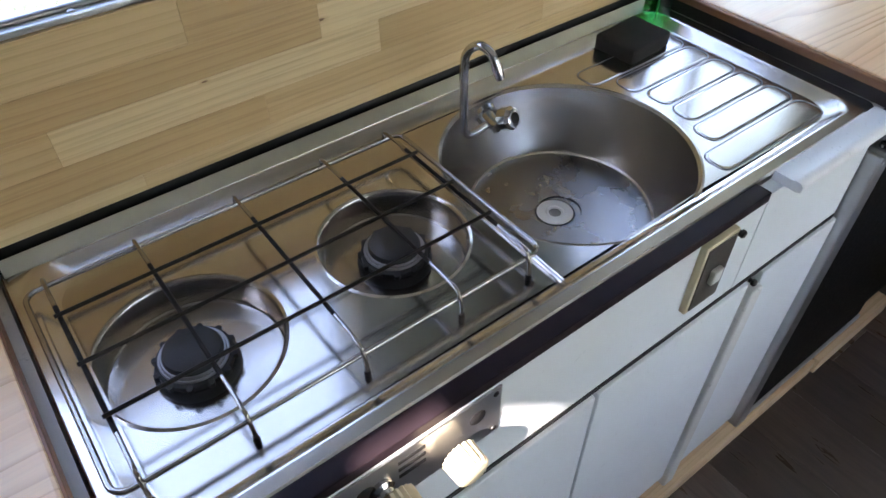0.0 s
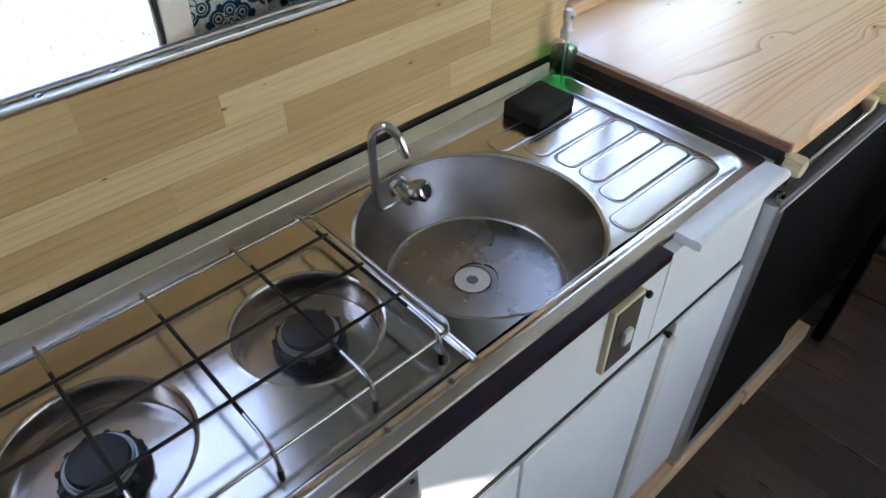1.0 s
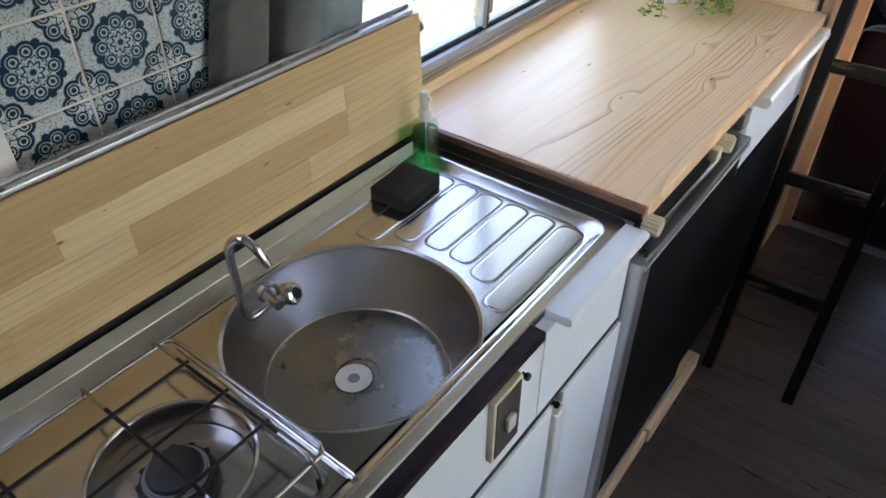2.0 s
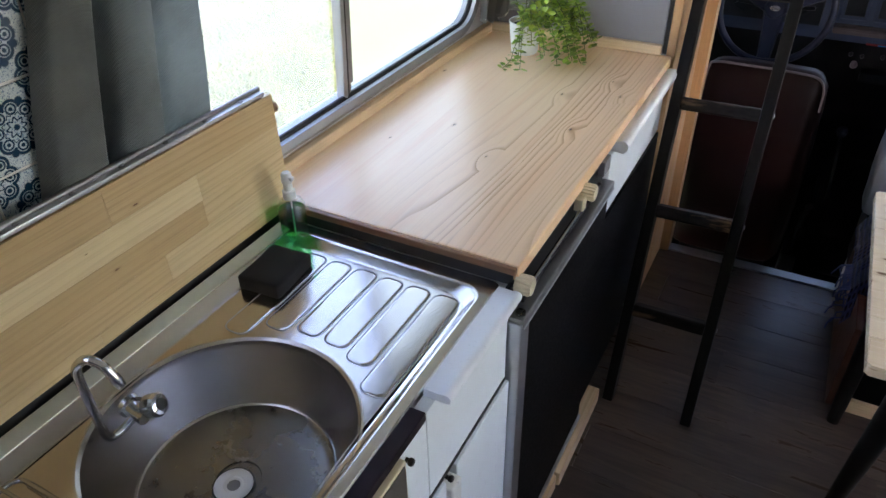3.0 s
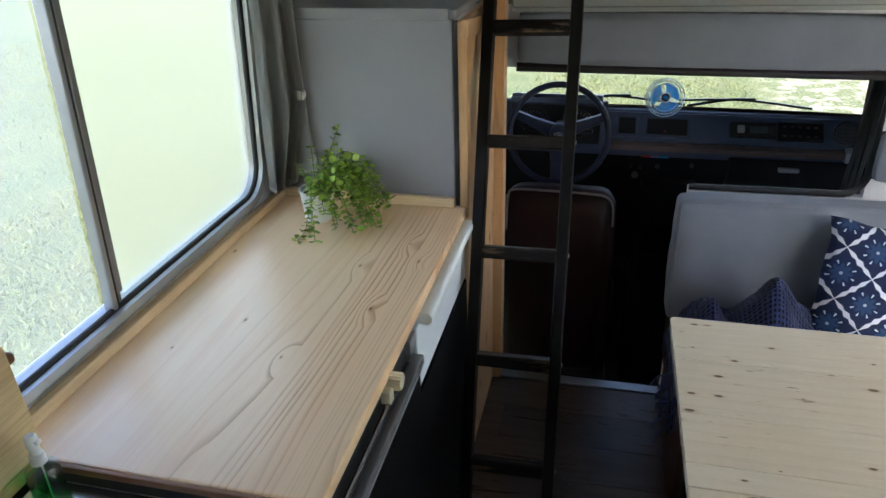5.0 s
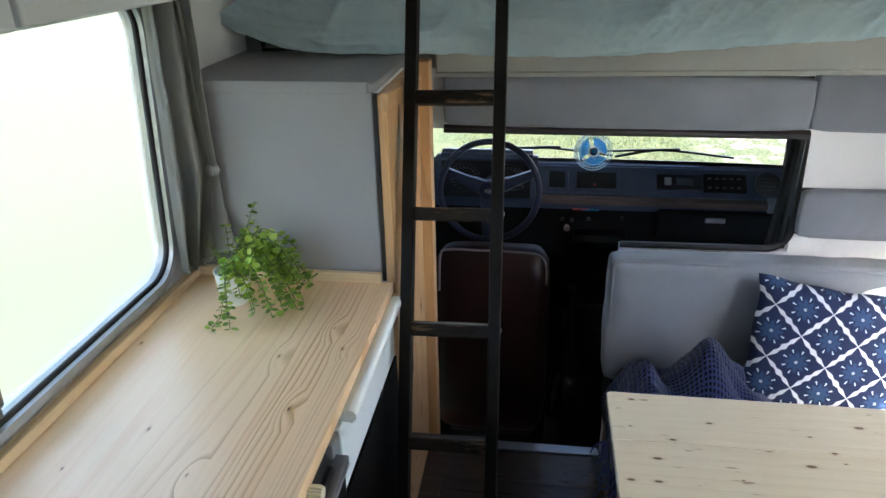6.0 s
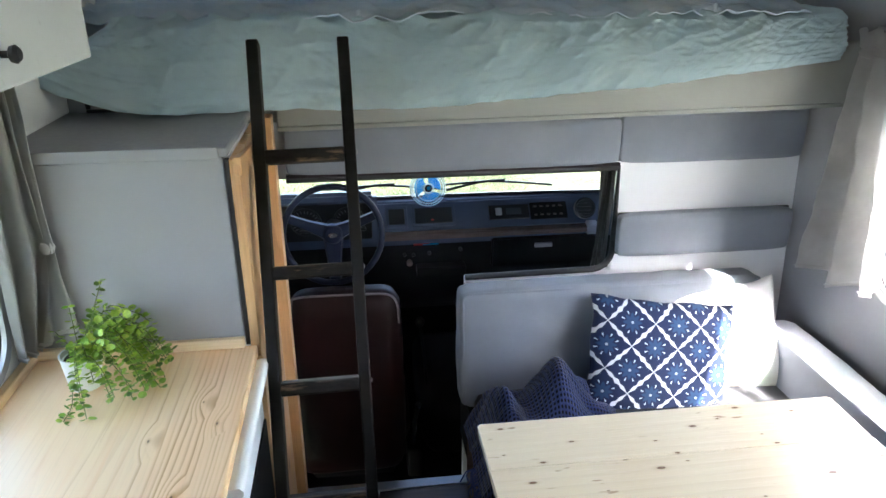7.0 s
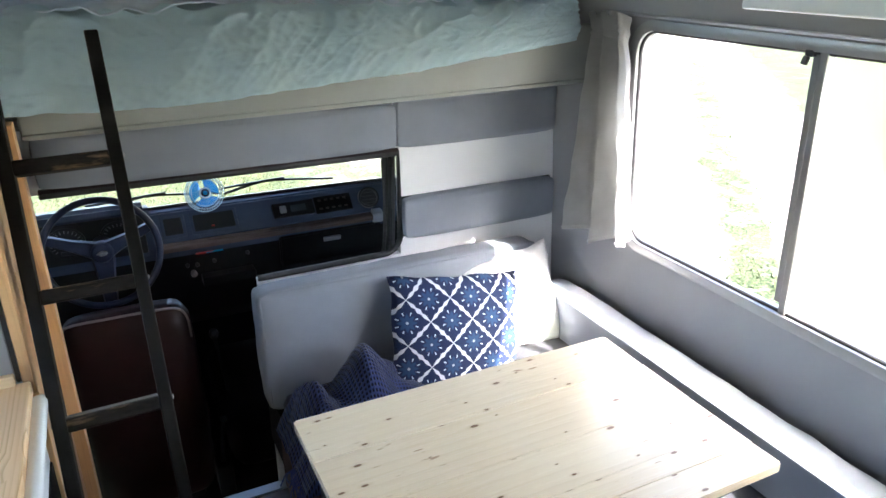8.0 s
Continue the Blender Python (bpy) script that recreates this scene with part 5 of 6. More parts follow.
for y0, y1, dx in ((0.10, 1.455, 0.0), (1.462, 1.775, 0.006)):
    structure("plinth", box(-0.03, 0.026 + dx, y0, y1, 0.0, 0.048, 0.003), M_TRIM, "bare pine plinth board on the floor")


def upper_cabinet():
    t = thing("upper_cabinet", "white painted wall cupboard with black knob under the roof", "cupboard", at=(-0.35, 1.4, 1.53))
    inv = Matrix.Translation((0.35, -1.4, -1.53))
    part("carcass", moved(box(WL + 0.005, -0.215, 0.58, 2.02, 1.530, ZC - 0.01, 0.003), inv), M_WHITE_OLD, t)
    for y0, y1 in ((0.58, 0.732), (0.742, 1.375), (1.385, 2.02)):
        d = part("door", moved(box(-0.214, -0.198, y0, y1, 1.532, ZC - 0.02, 0.005, 3), inv), M_WHITE, t, "white painted door")
        part("knob", moved(moved(lathe([(0.005, 0), (0.005, 0.010), (0.011, 0.013), (0.0125, 0.019), (0.008, 0.024), (0, 0.024)], 18), Matrix.Translation((-0.198, y1 - 0.335, 1.578)) @ Matrix.Rotation(radians(90), 4, "Y")), inv), M_BLACKPL, d, "black round knob")
    return t


upper_cabinet()

# ---- plant ----
def plant():
    t = thing("potted_plant", "trailing green creeping plant in a small white pot on the worktop", "plant", at=(-0.338, 2.030, TOP + 0.0005))
    part("pot", lathe([(0, 0), (0.030, 0), (0.033, 0.003), (0.040, 0.075), (0.0415, 0.080), (0.038, 0.080), (0.036, 0.070), (0, 0.070)], 32), M_POT, t, "white round pot")
    part("soil", lathe([(0.0365, 0.069), (0.02, 0.073), (0, 0.074)], 24), M_SOIL, t)
    rnd = random.Random(11)
    leaves = bmesh.new()

    def leaf(p, d, s):
        d = d.normalized()
        side = d.cross(Vector((rnd.uniform(-.5, .5), rnd.uniform(-.5, .5), 1))).normalized()
        n = side.cross(d).normalized()
        pts = []
        m = 7
        top = [leaves.verts.new(p + d * s * 0.5 - n * s * 0.10)]
        for i in range(m):
            a = 2 * math.pi * i / m
            k = 0.56 + 0.05 * math.cos(a)
            pts.append(leaves.verts.new(p + d * (s * 0.5 + s * k * math.cos(a) * 0.98) + side * (s * k * math.sin(a)) + n * (0.06 * s * abs(math.sin(a)))))
        for i in range(m):
            leaves.faces.new((top[0], pts[i], pts[(i + 1) % m]))

    def shoot(path, gap, s0):
        pts = smooth_path(path, 7)
        part("stem", tube(pts, 0.0009, 5), M_STEM, t)
        acc = 0.0
        for a, b in zip(pts, pts[1:]):
            acc += (b - a).length
            if acc > gap:
                acc = 0
                ax = (b - a).normalized()
                for k in (0, 1):
                    r = Vector((rnd.uniform(-1, 1), rnd.uniform(-1, 1), rnd.uniform(-0.5, 0.9)))
                    r = (r - ax * r.dot(ax)).normalized() + ax * 0.25
                    if k == 1:
                        r = -r + ax * 0.5
                    leaf(b + r * 0.002, r, s0 * rnd.uniform(0.7, 1.25))

    # drooping and spreading shoots, most of them towards the room
    for i in range(27):
        a = rnd.uniform(-1.35, 1.0)
        ln = rnd.uniform(0.055, 0.145) * (1.1 if -1.3 < a < 0.9 else 0.7)
        up = rnd.uniform(0.01, 0.085)
        dx, dy = math.cos(a), math.sin(a)
        p0 = Vector((dx * 0.02, dy * 0.02, 0.074))
        p1 = p0 + Vector((dx * ln * 0.35, dy * ln * 0.35, up))
        p2 = p0 + Vector((dx * ln * 0.75, dy * ln * 0.75, up * 0.7 - 0.01 + rnd.uniform(-0.01, 0.02)))
        p3 = p0 + Vector((dx * ln, dy * ln, max(-0.066, up * 0.1 - rnd.uniform(0.0, 0.085))))
        shoot([p0, p1, p2, p3], 0.0075, 0.0135)
    for a, h, ln in ((0.6, 0.155, 0.07), (0.2, 0.115, 0.05), (2.0, 0.10, 0.03), (-0.6, 0.10, 0.055), (-1.9, 0.085, 0.05)):
        dx, dy = math.cos(a), math.sin(a)
        shoot([(0, 0, 0.072), (dx * ln * .5, dy * ln * .5, 0.072 + h * .5), (dx * ln, dy * ln, 0.072 + h)], 0.0085, 0.0110)
    for path in ([(0.02, -0.01, 0.078), (0.01, -0.045, 0.070), (-0.002, -0.062, 0.03), (-0.004, -0.075, 0.006), (0.0, -0.10, 0.005), (0.0, -0.135, 0.004)],
                 [(0.02, 0.0, 0.078), (0.06, -0.02, 0.10), (0.12, -0.03, 0.07), (0.15, -0.04, 0.03), (0.165, -0.05, 0.012)],
                 [(0.02, 0.0, 0.078), (0.07, 0.0, 0.11), (0.13, 0.01, 0.10), (0.165, 0.0, 0.055)]):
        shoot(path, 0.0080, 0.0115)
    part("foliage", leaves, M_LEAF, t, "small round bright green leaves", smooth=False)
    return t


plant()

# ---- curtains ----
def felt_curtain():
    """Three flat panels parted by one deep and one shallow fold; it widens downwards."""
    z0, z1, x = 0.90, 1.53, -0.466

    def f(u, v):
        z = z1 + (z0 - z1) * v
        lo, hi = 0.860 + 0.245 * (z - 1.235), 1.102 + 0.09 * (z - 1.205)
        sway = 0.020 * noise.noise(Vector((v * 2.2, 3.1, 0)))
        a, b = u - 0.357 + sway, u - 0.715 - sway
        d = -0.034 * math.exp(-(a / 0.040) ** 4) - 0.024 * math.exp(-(b / 0.032) ** 2)
        d += 0.014 * math.sin(math.pi * min(1.0, max(0.0, (u - 0.40) / 0.30))) - (0.010 if u > 0.715 else 0.0) * (1.0 - (u - 0.715) / 0.285)
        d += 0.011 * math.sin(math.pi * min(1.0, u / 0.34)) + 0.003 * noise.noise(Vector((u * 5, v * 3, 2)))
        d -= 0.016 * max(0.0, 1.0 - u / 0.05)
        return Vector((x + d + 0.056 * (z - 0.90), lo + (hi - lo) * u + 0.004 * noise.noise(Vector((v * 4, u * 3, 9))), z))

    t = thing("curtain", "grey felted curtain gathered beside the tiled wall", "curtain", at=(x, 0.95, z1))
    inv = Matrix.Translation(-t.location)
    part("cloth", moved(sheet(110, 36, f, 0.002), inv), M_CURTAIN_D, t)
    part("hem", moved(tube([f(i / 90, 0.985) + Vector((0.003, 0, 0)) for i in range(91)], 0.0028, 6), inv), M_CURTAIN_D, t)


felt_curtain()


def drape(label, mat, left, right, folds, depth, seed):
    """Cloth between two edge lines left(v) and right(v), pleated towards the room; v runs from top to bottom."""
    out = Vector((0.75, -0.66, 0.0))

    def f(u, v):
        a, b = Vector(left(v)), Vector(right(v))
        ph = 2 * math.pi * folds * u + 0.8 * noise.noise(Vector((u * 3 + seed, v * 1.5, 0)))
        s = math.sin(ph)
        return a.lerp(b, u) + out * (depth * math.copysign(abs(s) ** 0.8, s) + 0.008 * noise.noise(Vector((u * 6, v * 6, seed))))

    t = thing("curtain", label, "curtain", at=left(0))
    inv = Matrix.Translation(-t.location)
    part("cloth", moved(sheet(80, 50, f, 0.002), inv), mat, t, angle=80)
    part("hem", moved(tube([f(i / 60, 0.985) + out * 0.003 for i in range(61)], 0.0025, 6), inv), mat, t)
    part("heading", moved(tube([f(i / 60, 0.04) + out * 0.002 for i in range(61)], 0.003, 6), inv), mat, t)


def along(points, v):
    """A place on a line of (v, x, y, z) stations."""
    for p, q in zip(points, points[1:]):
        if v <= q[0]:
            k = (v - p[0]) / (q[0] - p[0])
            return tuple(p[i] + (q[i] - p[i]) * k for i in (1, 2, 3))
    return points[-1][1:]


drape("grey linen curtain pushed into the window corner", M_CURTAIN,
      lambda v: along(((0, -0.440, 2.030, 1.535), (0.5, -0.458, 2.040, 1.20), (1, -0.474, 2.060, 0.900)), v),
      lambda v: along(((0, -0.402, 2.128, 1.535), (0.65, -0.402, 2.138, 1.12), (1, -0.466, 2.134, 0.885)), v), 2.1, 0.022, 7)
drape("pale curtain tail gathered in the middle beside the plant", M_CURTAIN_L,
      lambda v: along(((0, -0.424, 2.128, 1.53), (0.5, -0.420, 2.134, 1.20), (0.62, -0.414, 2.142, 1.128), (1, -0.462, 2.130, 0.893)), v),
      lambda v: along(((0, -0.388, 2.138, 1.53), (0.5, -0.392, 2.142, 1.20), (0.62, -0.394, 2.144, 1.128), (1, -0.372, 2.140, 0.935)), v), 1.6, 0.013, 3)
part("knot", lathe([(0, 0.014), (0.012, 0.010), (0.016, 0.0), (0.012, -0.012), (0, -0.015)], 16), M_CURTAIN_L, bpy.data.objects["curtain.002"], "bunched knot of cloth", at=pose(0.022, 0.012, -0.402))


def corner_curtain():
    """Gathered under the rail, flaring to both sides lower down, the hem rising towards the window."""
    def f(u, v):
        top = 1.503 + 0.012 * noise.noise(Vector((u * 9, 0, 1))) - 0.010 * math.cos(40 * u)
        low = 0.722 + 0.055 * u + 0.012 * math.sin(9 * u)
        z = top + (low - top) * v
        left, right = 2.590 + 0.115 * v ** 1.3, 2.412 - 0.112 * v ** 0.9
        ph = 2 * math.pi * 2.8 * u + 0.8 * noise.noise(Vector((u * 2.5, v * 1.4, 4))) + 0.9
        s = math.sin(ph)
        d = 0.058 * (0.55 + 0.45 * v) * math.copysign(abs(s) ** 0.7, s)
        d += 0.011 * noise.noise(Vector((u * 9, v * 7, 2))) + 0.004 * noise.noise(Vector((u * 26, v * 22, 5)))
        d += 0.016 * math.sin(ph * 3 + 1.2) * max(0.0, 1 - v / 0.12) + 0.007 * math.exp(-((v - 0.065) / 0.012) ** 2)
        y = left + (right - left) * u + 0.016 * math.cos(ph) * (0.4 + 0.6 * v)
        return Vector((1.716 + 0.026 * v + d, y, z))

    t = thing("curtain", "pale linen curtain with deep folds hanging in the bench corner", "curtain", at=(1.722, 2.55, 1.497))
    inv = Matrix.Translation(-t.location)
    part("cloth", moved(sheet(130, 90, f, 0.002), inv), M_CURTAIN_R, t, angle=80)
    part("hem", moved(tube([f(i / 90, 0.985) + Vector((-0.003, 0, 0)) for i in range(91)], 0.0025, 6), inv), M_CURTAIN_R, t)
    for v in (0.055, 0.085):
        part("heading_seam", moved(tube([f(i / 90, v) + Vector((-0.002, 0, 0)) for i in range(91)], 0.0022, 6), inv), M_CURTAIN_R, t, "stitched seam below the frilled heading")


corner_curtain()
rod = thing("curtain_rail", "thin metal curtain rail above the bench window", "curtain rail", at=(WR - 0.03, 1.6, 1.505))
part("rail", tube([(0, -1.0, -0.004), (0, 1.0, 0.0)], 0.005, 8), M_ALU, rod)

# ---- tall ladder to the bed ----
def ladder():
    t = thing("ladder", "black painted wooden ladder leaning up to the bunk bed", "ladder", at=(0.152, 1.80, 0.0))
    a = math.atan2(2.42 - 1.80, 1.515)
    m = Matrix.Rotation(radians(-0.9), 4, "Y") @ Matrix.Rotation(-a, 4, "X")
    ln = 1.515 / math.cos(a)
    for x in (-0.098, 0.112):
        bm = box(x - 0.014, x + 0.014, -0.022, 0.022, 0.0, ln, 0.004)
        part("rail", moved(bm, m), M_LADDER, t)
    for i in range(5):
        s = (0.252 + 0.253 * i) / math.cos(a)
        part("rung", moved(box(-0.086, 0.100, -0.020, 0.022, s - 0.019, s + 0.013, 0.005), m), M_RUNG, t, "worn black rung with rubbed edges")
        for x in (-0.113, 0.127):
            part("bolt", moved(moved(lathe([(0, 0.003), (0.005, 0.002), (0.006, 0)], 10), Matrix.Translation((x, 0.0, s)) @ Matrix.Rotation(radians(90 if x > 0 else -90), 4, "Y")), m), M_ALU_DARK, t)
    return t


ladder()

# ---- bunk bed ----
def bunk():
    t = thing("bunk_bed", "bunk bed over the cab with a grey-white front beam", "bed", at=(0.65, 2.66, 1.26))
    inv = Matrix.Translation((-0.65, -2.66, -1.26))
    tilt = Matrix.Translation((0.75, 0, 1.26)) @ Matrix.Rotation(radians(-0.8), 4, "Y") @ Matrix.Translation((-0.75, 0, -1.26))
    part("front_beam", moved(box(0.042, WR - 0.003, 2.660, 2.700, 1.262, 1.446, 0.006), inv @ tilt), M_BEAM, t, "pale covered front beam")
    part("beam_lip", moved(box(0.042, WR - 0.003, 2.654, 2.690, 1.252, 1.266, 0.004), inv @ tilt), M_BEAM, t)
    part("recess_panel", moved(box(WL + 0.03, -0.004, 2.578, 2.594, 1.322, 1.446, 0.003), inv), M_GREYWALL, t, "grey panel set back behind the locker top")
    for x0, x1, z0, z1 in ((-0.425, -0.414, 1.335, 1.44), (-0.425, -0.006, 1.3255, 1.334)):
        part("recess_edge", moved(box(x0, x1, 2.571, 2.5785, z0, z1, 0.002), inv), M_RUBBER, t, "black edging of the recessed panel")
    part("slat_base", moved(box(WL + 0.005, WR - 0.005, 2.70, 4.05, 1.26, 1.29), inv), M_BEAM, t)
    part("mattress", moved(moved(soft_box((2.10, 1.32, 0.20), 0.05, 0.01, 12), pose(0.60, 3.40, 1.405)), inv), M_DARKFAB, t, "dark mattress")
    return t


bunk()


def bed_cover():
    x0, x1 = -0.50, 1.685

    nz = lambda a, b, c: noise.noise(Vector((a, b, c)))

    def hem_at(x):
        low = 1.304 + 0.062 * max(0.0, x - 0.25) ** 1.6 + 0.125 * max(0.0, 0.25 - x) ** 1.5 + 0.5 * max(0.0, -0.30 - x) ** 1.6
        return low + 0.004 * nz(x * 5, 0, 5) + 0.0035 * nz(x * 22, 3, 5)

    def flop(x):
        """How far the loose end leans out over the locker."""
        return 0.185 * min(1.0, max(0.0, (0.14 - x) / 0.34)) ** 1.2

    def crease(a, b, c):
        """Sharp folds with calm cloth between them."""
        return max(0.0, 1.0 - 3.2 * abs(nz(a, b, c))) ** 2

    def f(u, v):
        x = x0 + (x1 - x0) * u
        hem, top = hem_at(x), 1.536 + 0.008 * nz(x * 2.5, 1, 2)
        if v < 0.5:
            k = v / 0.5
            z = hem + (top - hem) * k
            y = 2.632 + 0.024 * k ** 3 - 0.016 * math.sin(math.pi * k)
            slant = x - 0.16 * k
            busy = 0.30 + 0.70 * min(1.0, max(0.0, (x - 0.3) / 0.5))
            fold = 0.010 * nz(slant * 3.2, k * 0.9, 9) + 0.006 * nz(slant * 8, k * 1.6, 4)
            fold += 0.011 * crease(slant * 5.5, k * 1.3, 1) * (0.25 + 0.75 * k) + busy * (0.0075 * crease(x * 9 - 2.2 * k, k * 1.4, 6) * (0.3 + 0.7 * k) + 0.006 * crease(x * 19 - 3 * k, k * 2.4, 16) * (0.3 + 0.7 * k))
            fold += 0.003 * crease(x * 4, k * 7, 12) + 0.003 * crease(x * 27 + 6 * k, k * 5, 22) * k + 0.0016 * nz(x * 40, k * 12, 3)
            y -= 1.5 * fold + 0.004 + flop(x) * (1.0 - 0.35 * k)
            x += 0.16 * k ** 0.8 * (1.0 - u) ** 8
        else:
            k = (v - 0.5) / 0.5
            y = 2.650 + 1.38 * k ** 1.6 - 0.65 * flop(x) * (1.0 - k) ** 6
            z = top + 0.012 * crease(x * 7, y * 6, 3) + 0.010 * nz(x * 13, y * 9, 6) + 0.012 * math.sin(math.pi * min(1, k * 5) * 0.5)
            x += 0.16 * (1.0 - u) ** 8
        return Vector((x, y, z))

    ob = part("bed_sheet", sheet(340, 120, f, 0.002), M_SHEET, None, "pale mint blue crumpled bed cover draped over the bunk", angle=80)
    tagged(ob, "", "bed cover")


bed_cover()


def duvet():
    """A crumpled thin quilt thrown over the cover, its edge rucked up along the front."""
    nz = lambda a, b, c: noise.noise(Vector((a, b, c)))

    def f(u, v):
        x = -0.44 + 2.02 * u
        y = 2.655 + 0.035 * nz(x * 2.2, 0, 4) + 0.95 * v
        ruck = max(0.0, 1.0 - 2.6 * abs(nz(x * 9 + 2 * v, v * 14, 2)))
        z = 1.548 + 0.022 * math.sin(math.pi * min(1.0, v * 6) * 0.5) + 0.016 * ruck + 0.014 * nz(x * 5, v * 8, 7) + 0.006 * nz(x * 24, v * 20, 1)
        if v < 0.02:
            z -= 0.010
        return Vector((x, y, z))

    ob = part("duvet", sheet(240, 90, f, 0.004), M_DUVET, None, "crumpled pale blue and white quilt lying on the bunk", angle=80)
    part("hem", tube([f(i / 160, 0.0) for i in range(161)], 0.0022, 6), M_DUVET, ob, "stitched front hem")
    tagged(ob, "", "quilt")


duvet()
for x, y, mat, lab in ((1.12, 3.25, M_CREAM, "folded patterned bedding on the bunk"), (0.86, 3.35, M_WHITECLOTH, "pale pillow lying on the bunk")):
    tagged(part("bed_pillow", soft_box((0.34, 0.30, 0.10), 0.045, 0.03, 10, 0.006, x), mat, None, lab, at=pose(x, y, 1.62, 0, 0, 8)), "", "pillow", "pillows on the bunk")

# ---- dinette ----
def table():
    t = thing("dinette_table", "pale knotty pine table with rounded corners and black legs", "table", at=(0.965, 1.73, 0.0))
    x0, x1, y0, y1 = 0.514, 1.426, 1.430, 2.040
    cuts = [y0, 1.508, 1.565, 1.700, 1.875, y1]
    for i, (a, b) in enumerate(zip(cuts, cuts[1:])):
        if i in (0, len(cuts) - 2):
            r = 0.006
            pts = round_rect(x0, x1, y0, y1, r, 5)
            if i == 0:
                out = [(px, py) for px, py in pts if py < y0 + r + 1e-6]
                out = out + [(x1, b - 0.0004), (x0, b - 0.0004)]
            else:
                out = [(px, py) for px, py in pts if py > y1 - r - 1e-6]
                out = out + [(x0, a + 0.0004), (x1, a + 0.0004)]
            bm = loft([[(px, py, 0.636) for px, py in out], [(px, py, 0.658) for px, py in out]], True, True)
            bmesh.ops.bevel(bm, geom=[e for e in bm.edges if abs(e.verts[0].co.z - e.verts[1].co.z) < 1e-5], offset=0.0025, segments=2, affect="EDGES")
            flat_sides(bm)
        else:
            bm = box(x0, x1, a + 0.0004, b - 0.0004, 0.636, 0.658, 0.0016)
        part("plank", moved(bm, Matrix.Translation((-0.965, -1.73, 0))), M_TABLE, t)
    part("apron", box(-0.40, 0.40, -0.262, 0.24, 0.580, 0.635, 0.004), M_LADDER, t, "black under-frame")
    for sx, sy in ((-1, -1), (1, -1), (-1, 1), (1, 1)):
        top, foot = Vector((sx * 0.36, sy * 0.22, 0.60)), Vector((sx * 0.355, sy * 0.16 + 0.10, 0.0))
        part("leg", tube([foot, (foot + top) / 2, top], [0.016, 0.021, 0.026], 14), M_LADDER, t, "black tapered leg")
    return t


table()


def bench():
    t = thing("corner_bench", "built-in corner bench with dark wood base and grey cushions", "bench", at=(1.2, 2.3, 0.0))
    inv = Matrix.Translation((-1.2, -2.3, 0))
    part("base", moved(box(0.605, WR - 0.006, 2.05, 2.88, 0.0, 0.225), inv), M_BLACK, t, "dark base box")
    part("end_panel", moved(box(0.585, 0.606, 2.045, 2.60, 0.0, 0.27, 0.003), inv), M_BENCHWOOD, t, "reddish brown end panel")
    part("kick_board", moved(box(0.606, 1.40, 2.036, 2.052, 0.0, 0.042, 0.002), inv), M_TRIM_X, t, "bare pine kick board")
    part("side_base", moved(box(1.42, WR - 0.006, -0.2, 2.05, 0.0, 0.225), inv), M_BLACK, t, "dark base box")
    part("seat_cushion", moved(moved(soft_box((1.16, 0.62, 0.10), 0.03, 0.015, 14, 0.003, 2), pose(1.20, 2.37, 0.270)), inv), M_DARKFAB, t, "charcoal seat cushion")
    part("seat_cushion", moved(moved(soft_box((0.44, 2.2, 0.10), 0.03, 0.015, 14, 0.003, 5), pose(1.60, 0.95, 0.270)), inv), M_DARKFAB, t, "charcoal seat cushion")
    part("backrest_cushion", moved(moved(soft_box((1.07, 0.12, 0.43), 0.026, 0.008, 30, 0.005, 8), pose(1.117, 2.768, 0.445, -5, 0, 0)), inv), M_GREYFAB, t, "grey upholstered backrest", angle=45)
    seam = [(x, -0.050, z) for x, z in round_rect(-0.529, 0.529, -0.209, 0.209, 0.03, 6)]
    part("backrest_piping", moved(moved(tube(seam, 0.0042, 6, True), pose(1.117, 2.768, 0.445, -5, 0, 0)), inv), M_GREYFAB, t, "stitched edge seam")
    loops = []
    for i in range(61):
        y = 0.185 + 2.55 * i / 60
        sag = 0.006 * noise.noise(Vector((0, y * 3.1, 2))) + 0.003 * noise.noise(Vector((0, y * 11, 7)))
        end = 0.010 * (i in (0, 60))
        loops.append([(x + 0.8 * sag * (x > 1.72), y, z + sag * (z > 0.40)) for x, z in round_rect(1.656 + end, 1.784 - end, 0.300 + end, 0.494 - end, 0.011, 3)])
    part("side_cushion", moved(loft(loops, True, True), inv), M_GREYFAB, t, "grey upholstered side backrest", angle=24)
    part("side_piping", moved(tube([(1.6575, 0.20 + 2.52 * i / 60, 0.4925 + 0.006 * noise.noise(Vector((0, (0.20 + 2.52 * i / 60) * 3.1, 2)))) for i in range(61)], 0.003, 6), inv), M_GREYFAB, t, "stitched edge seam")
    return t


bench()


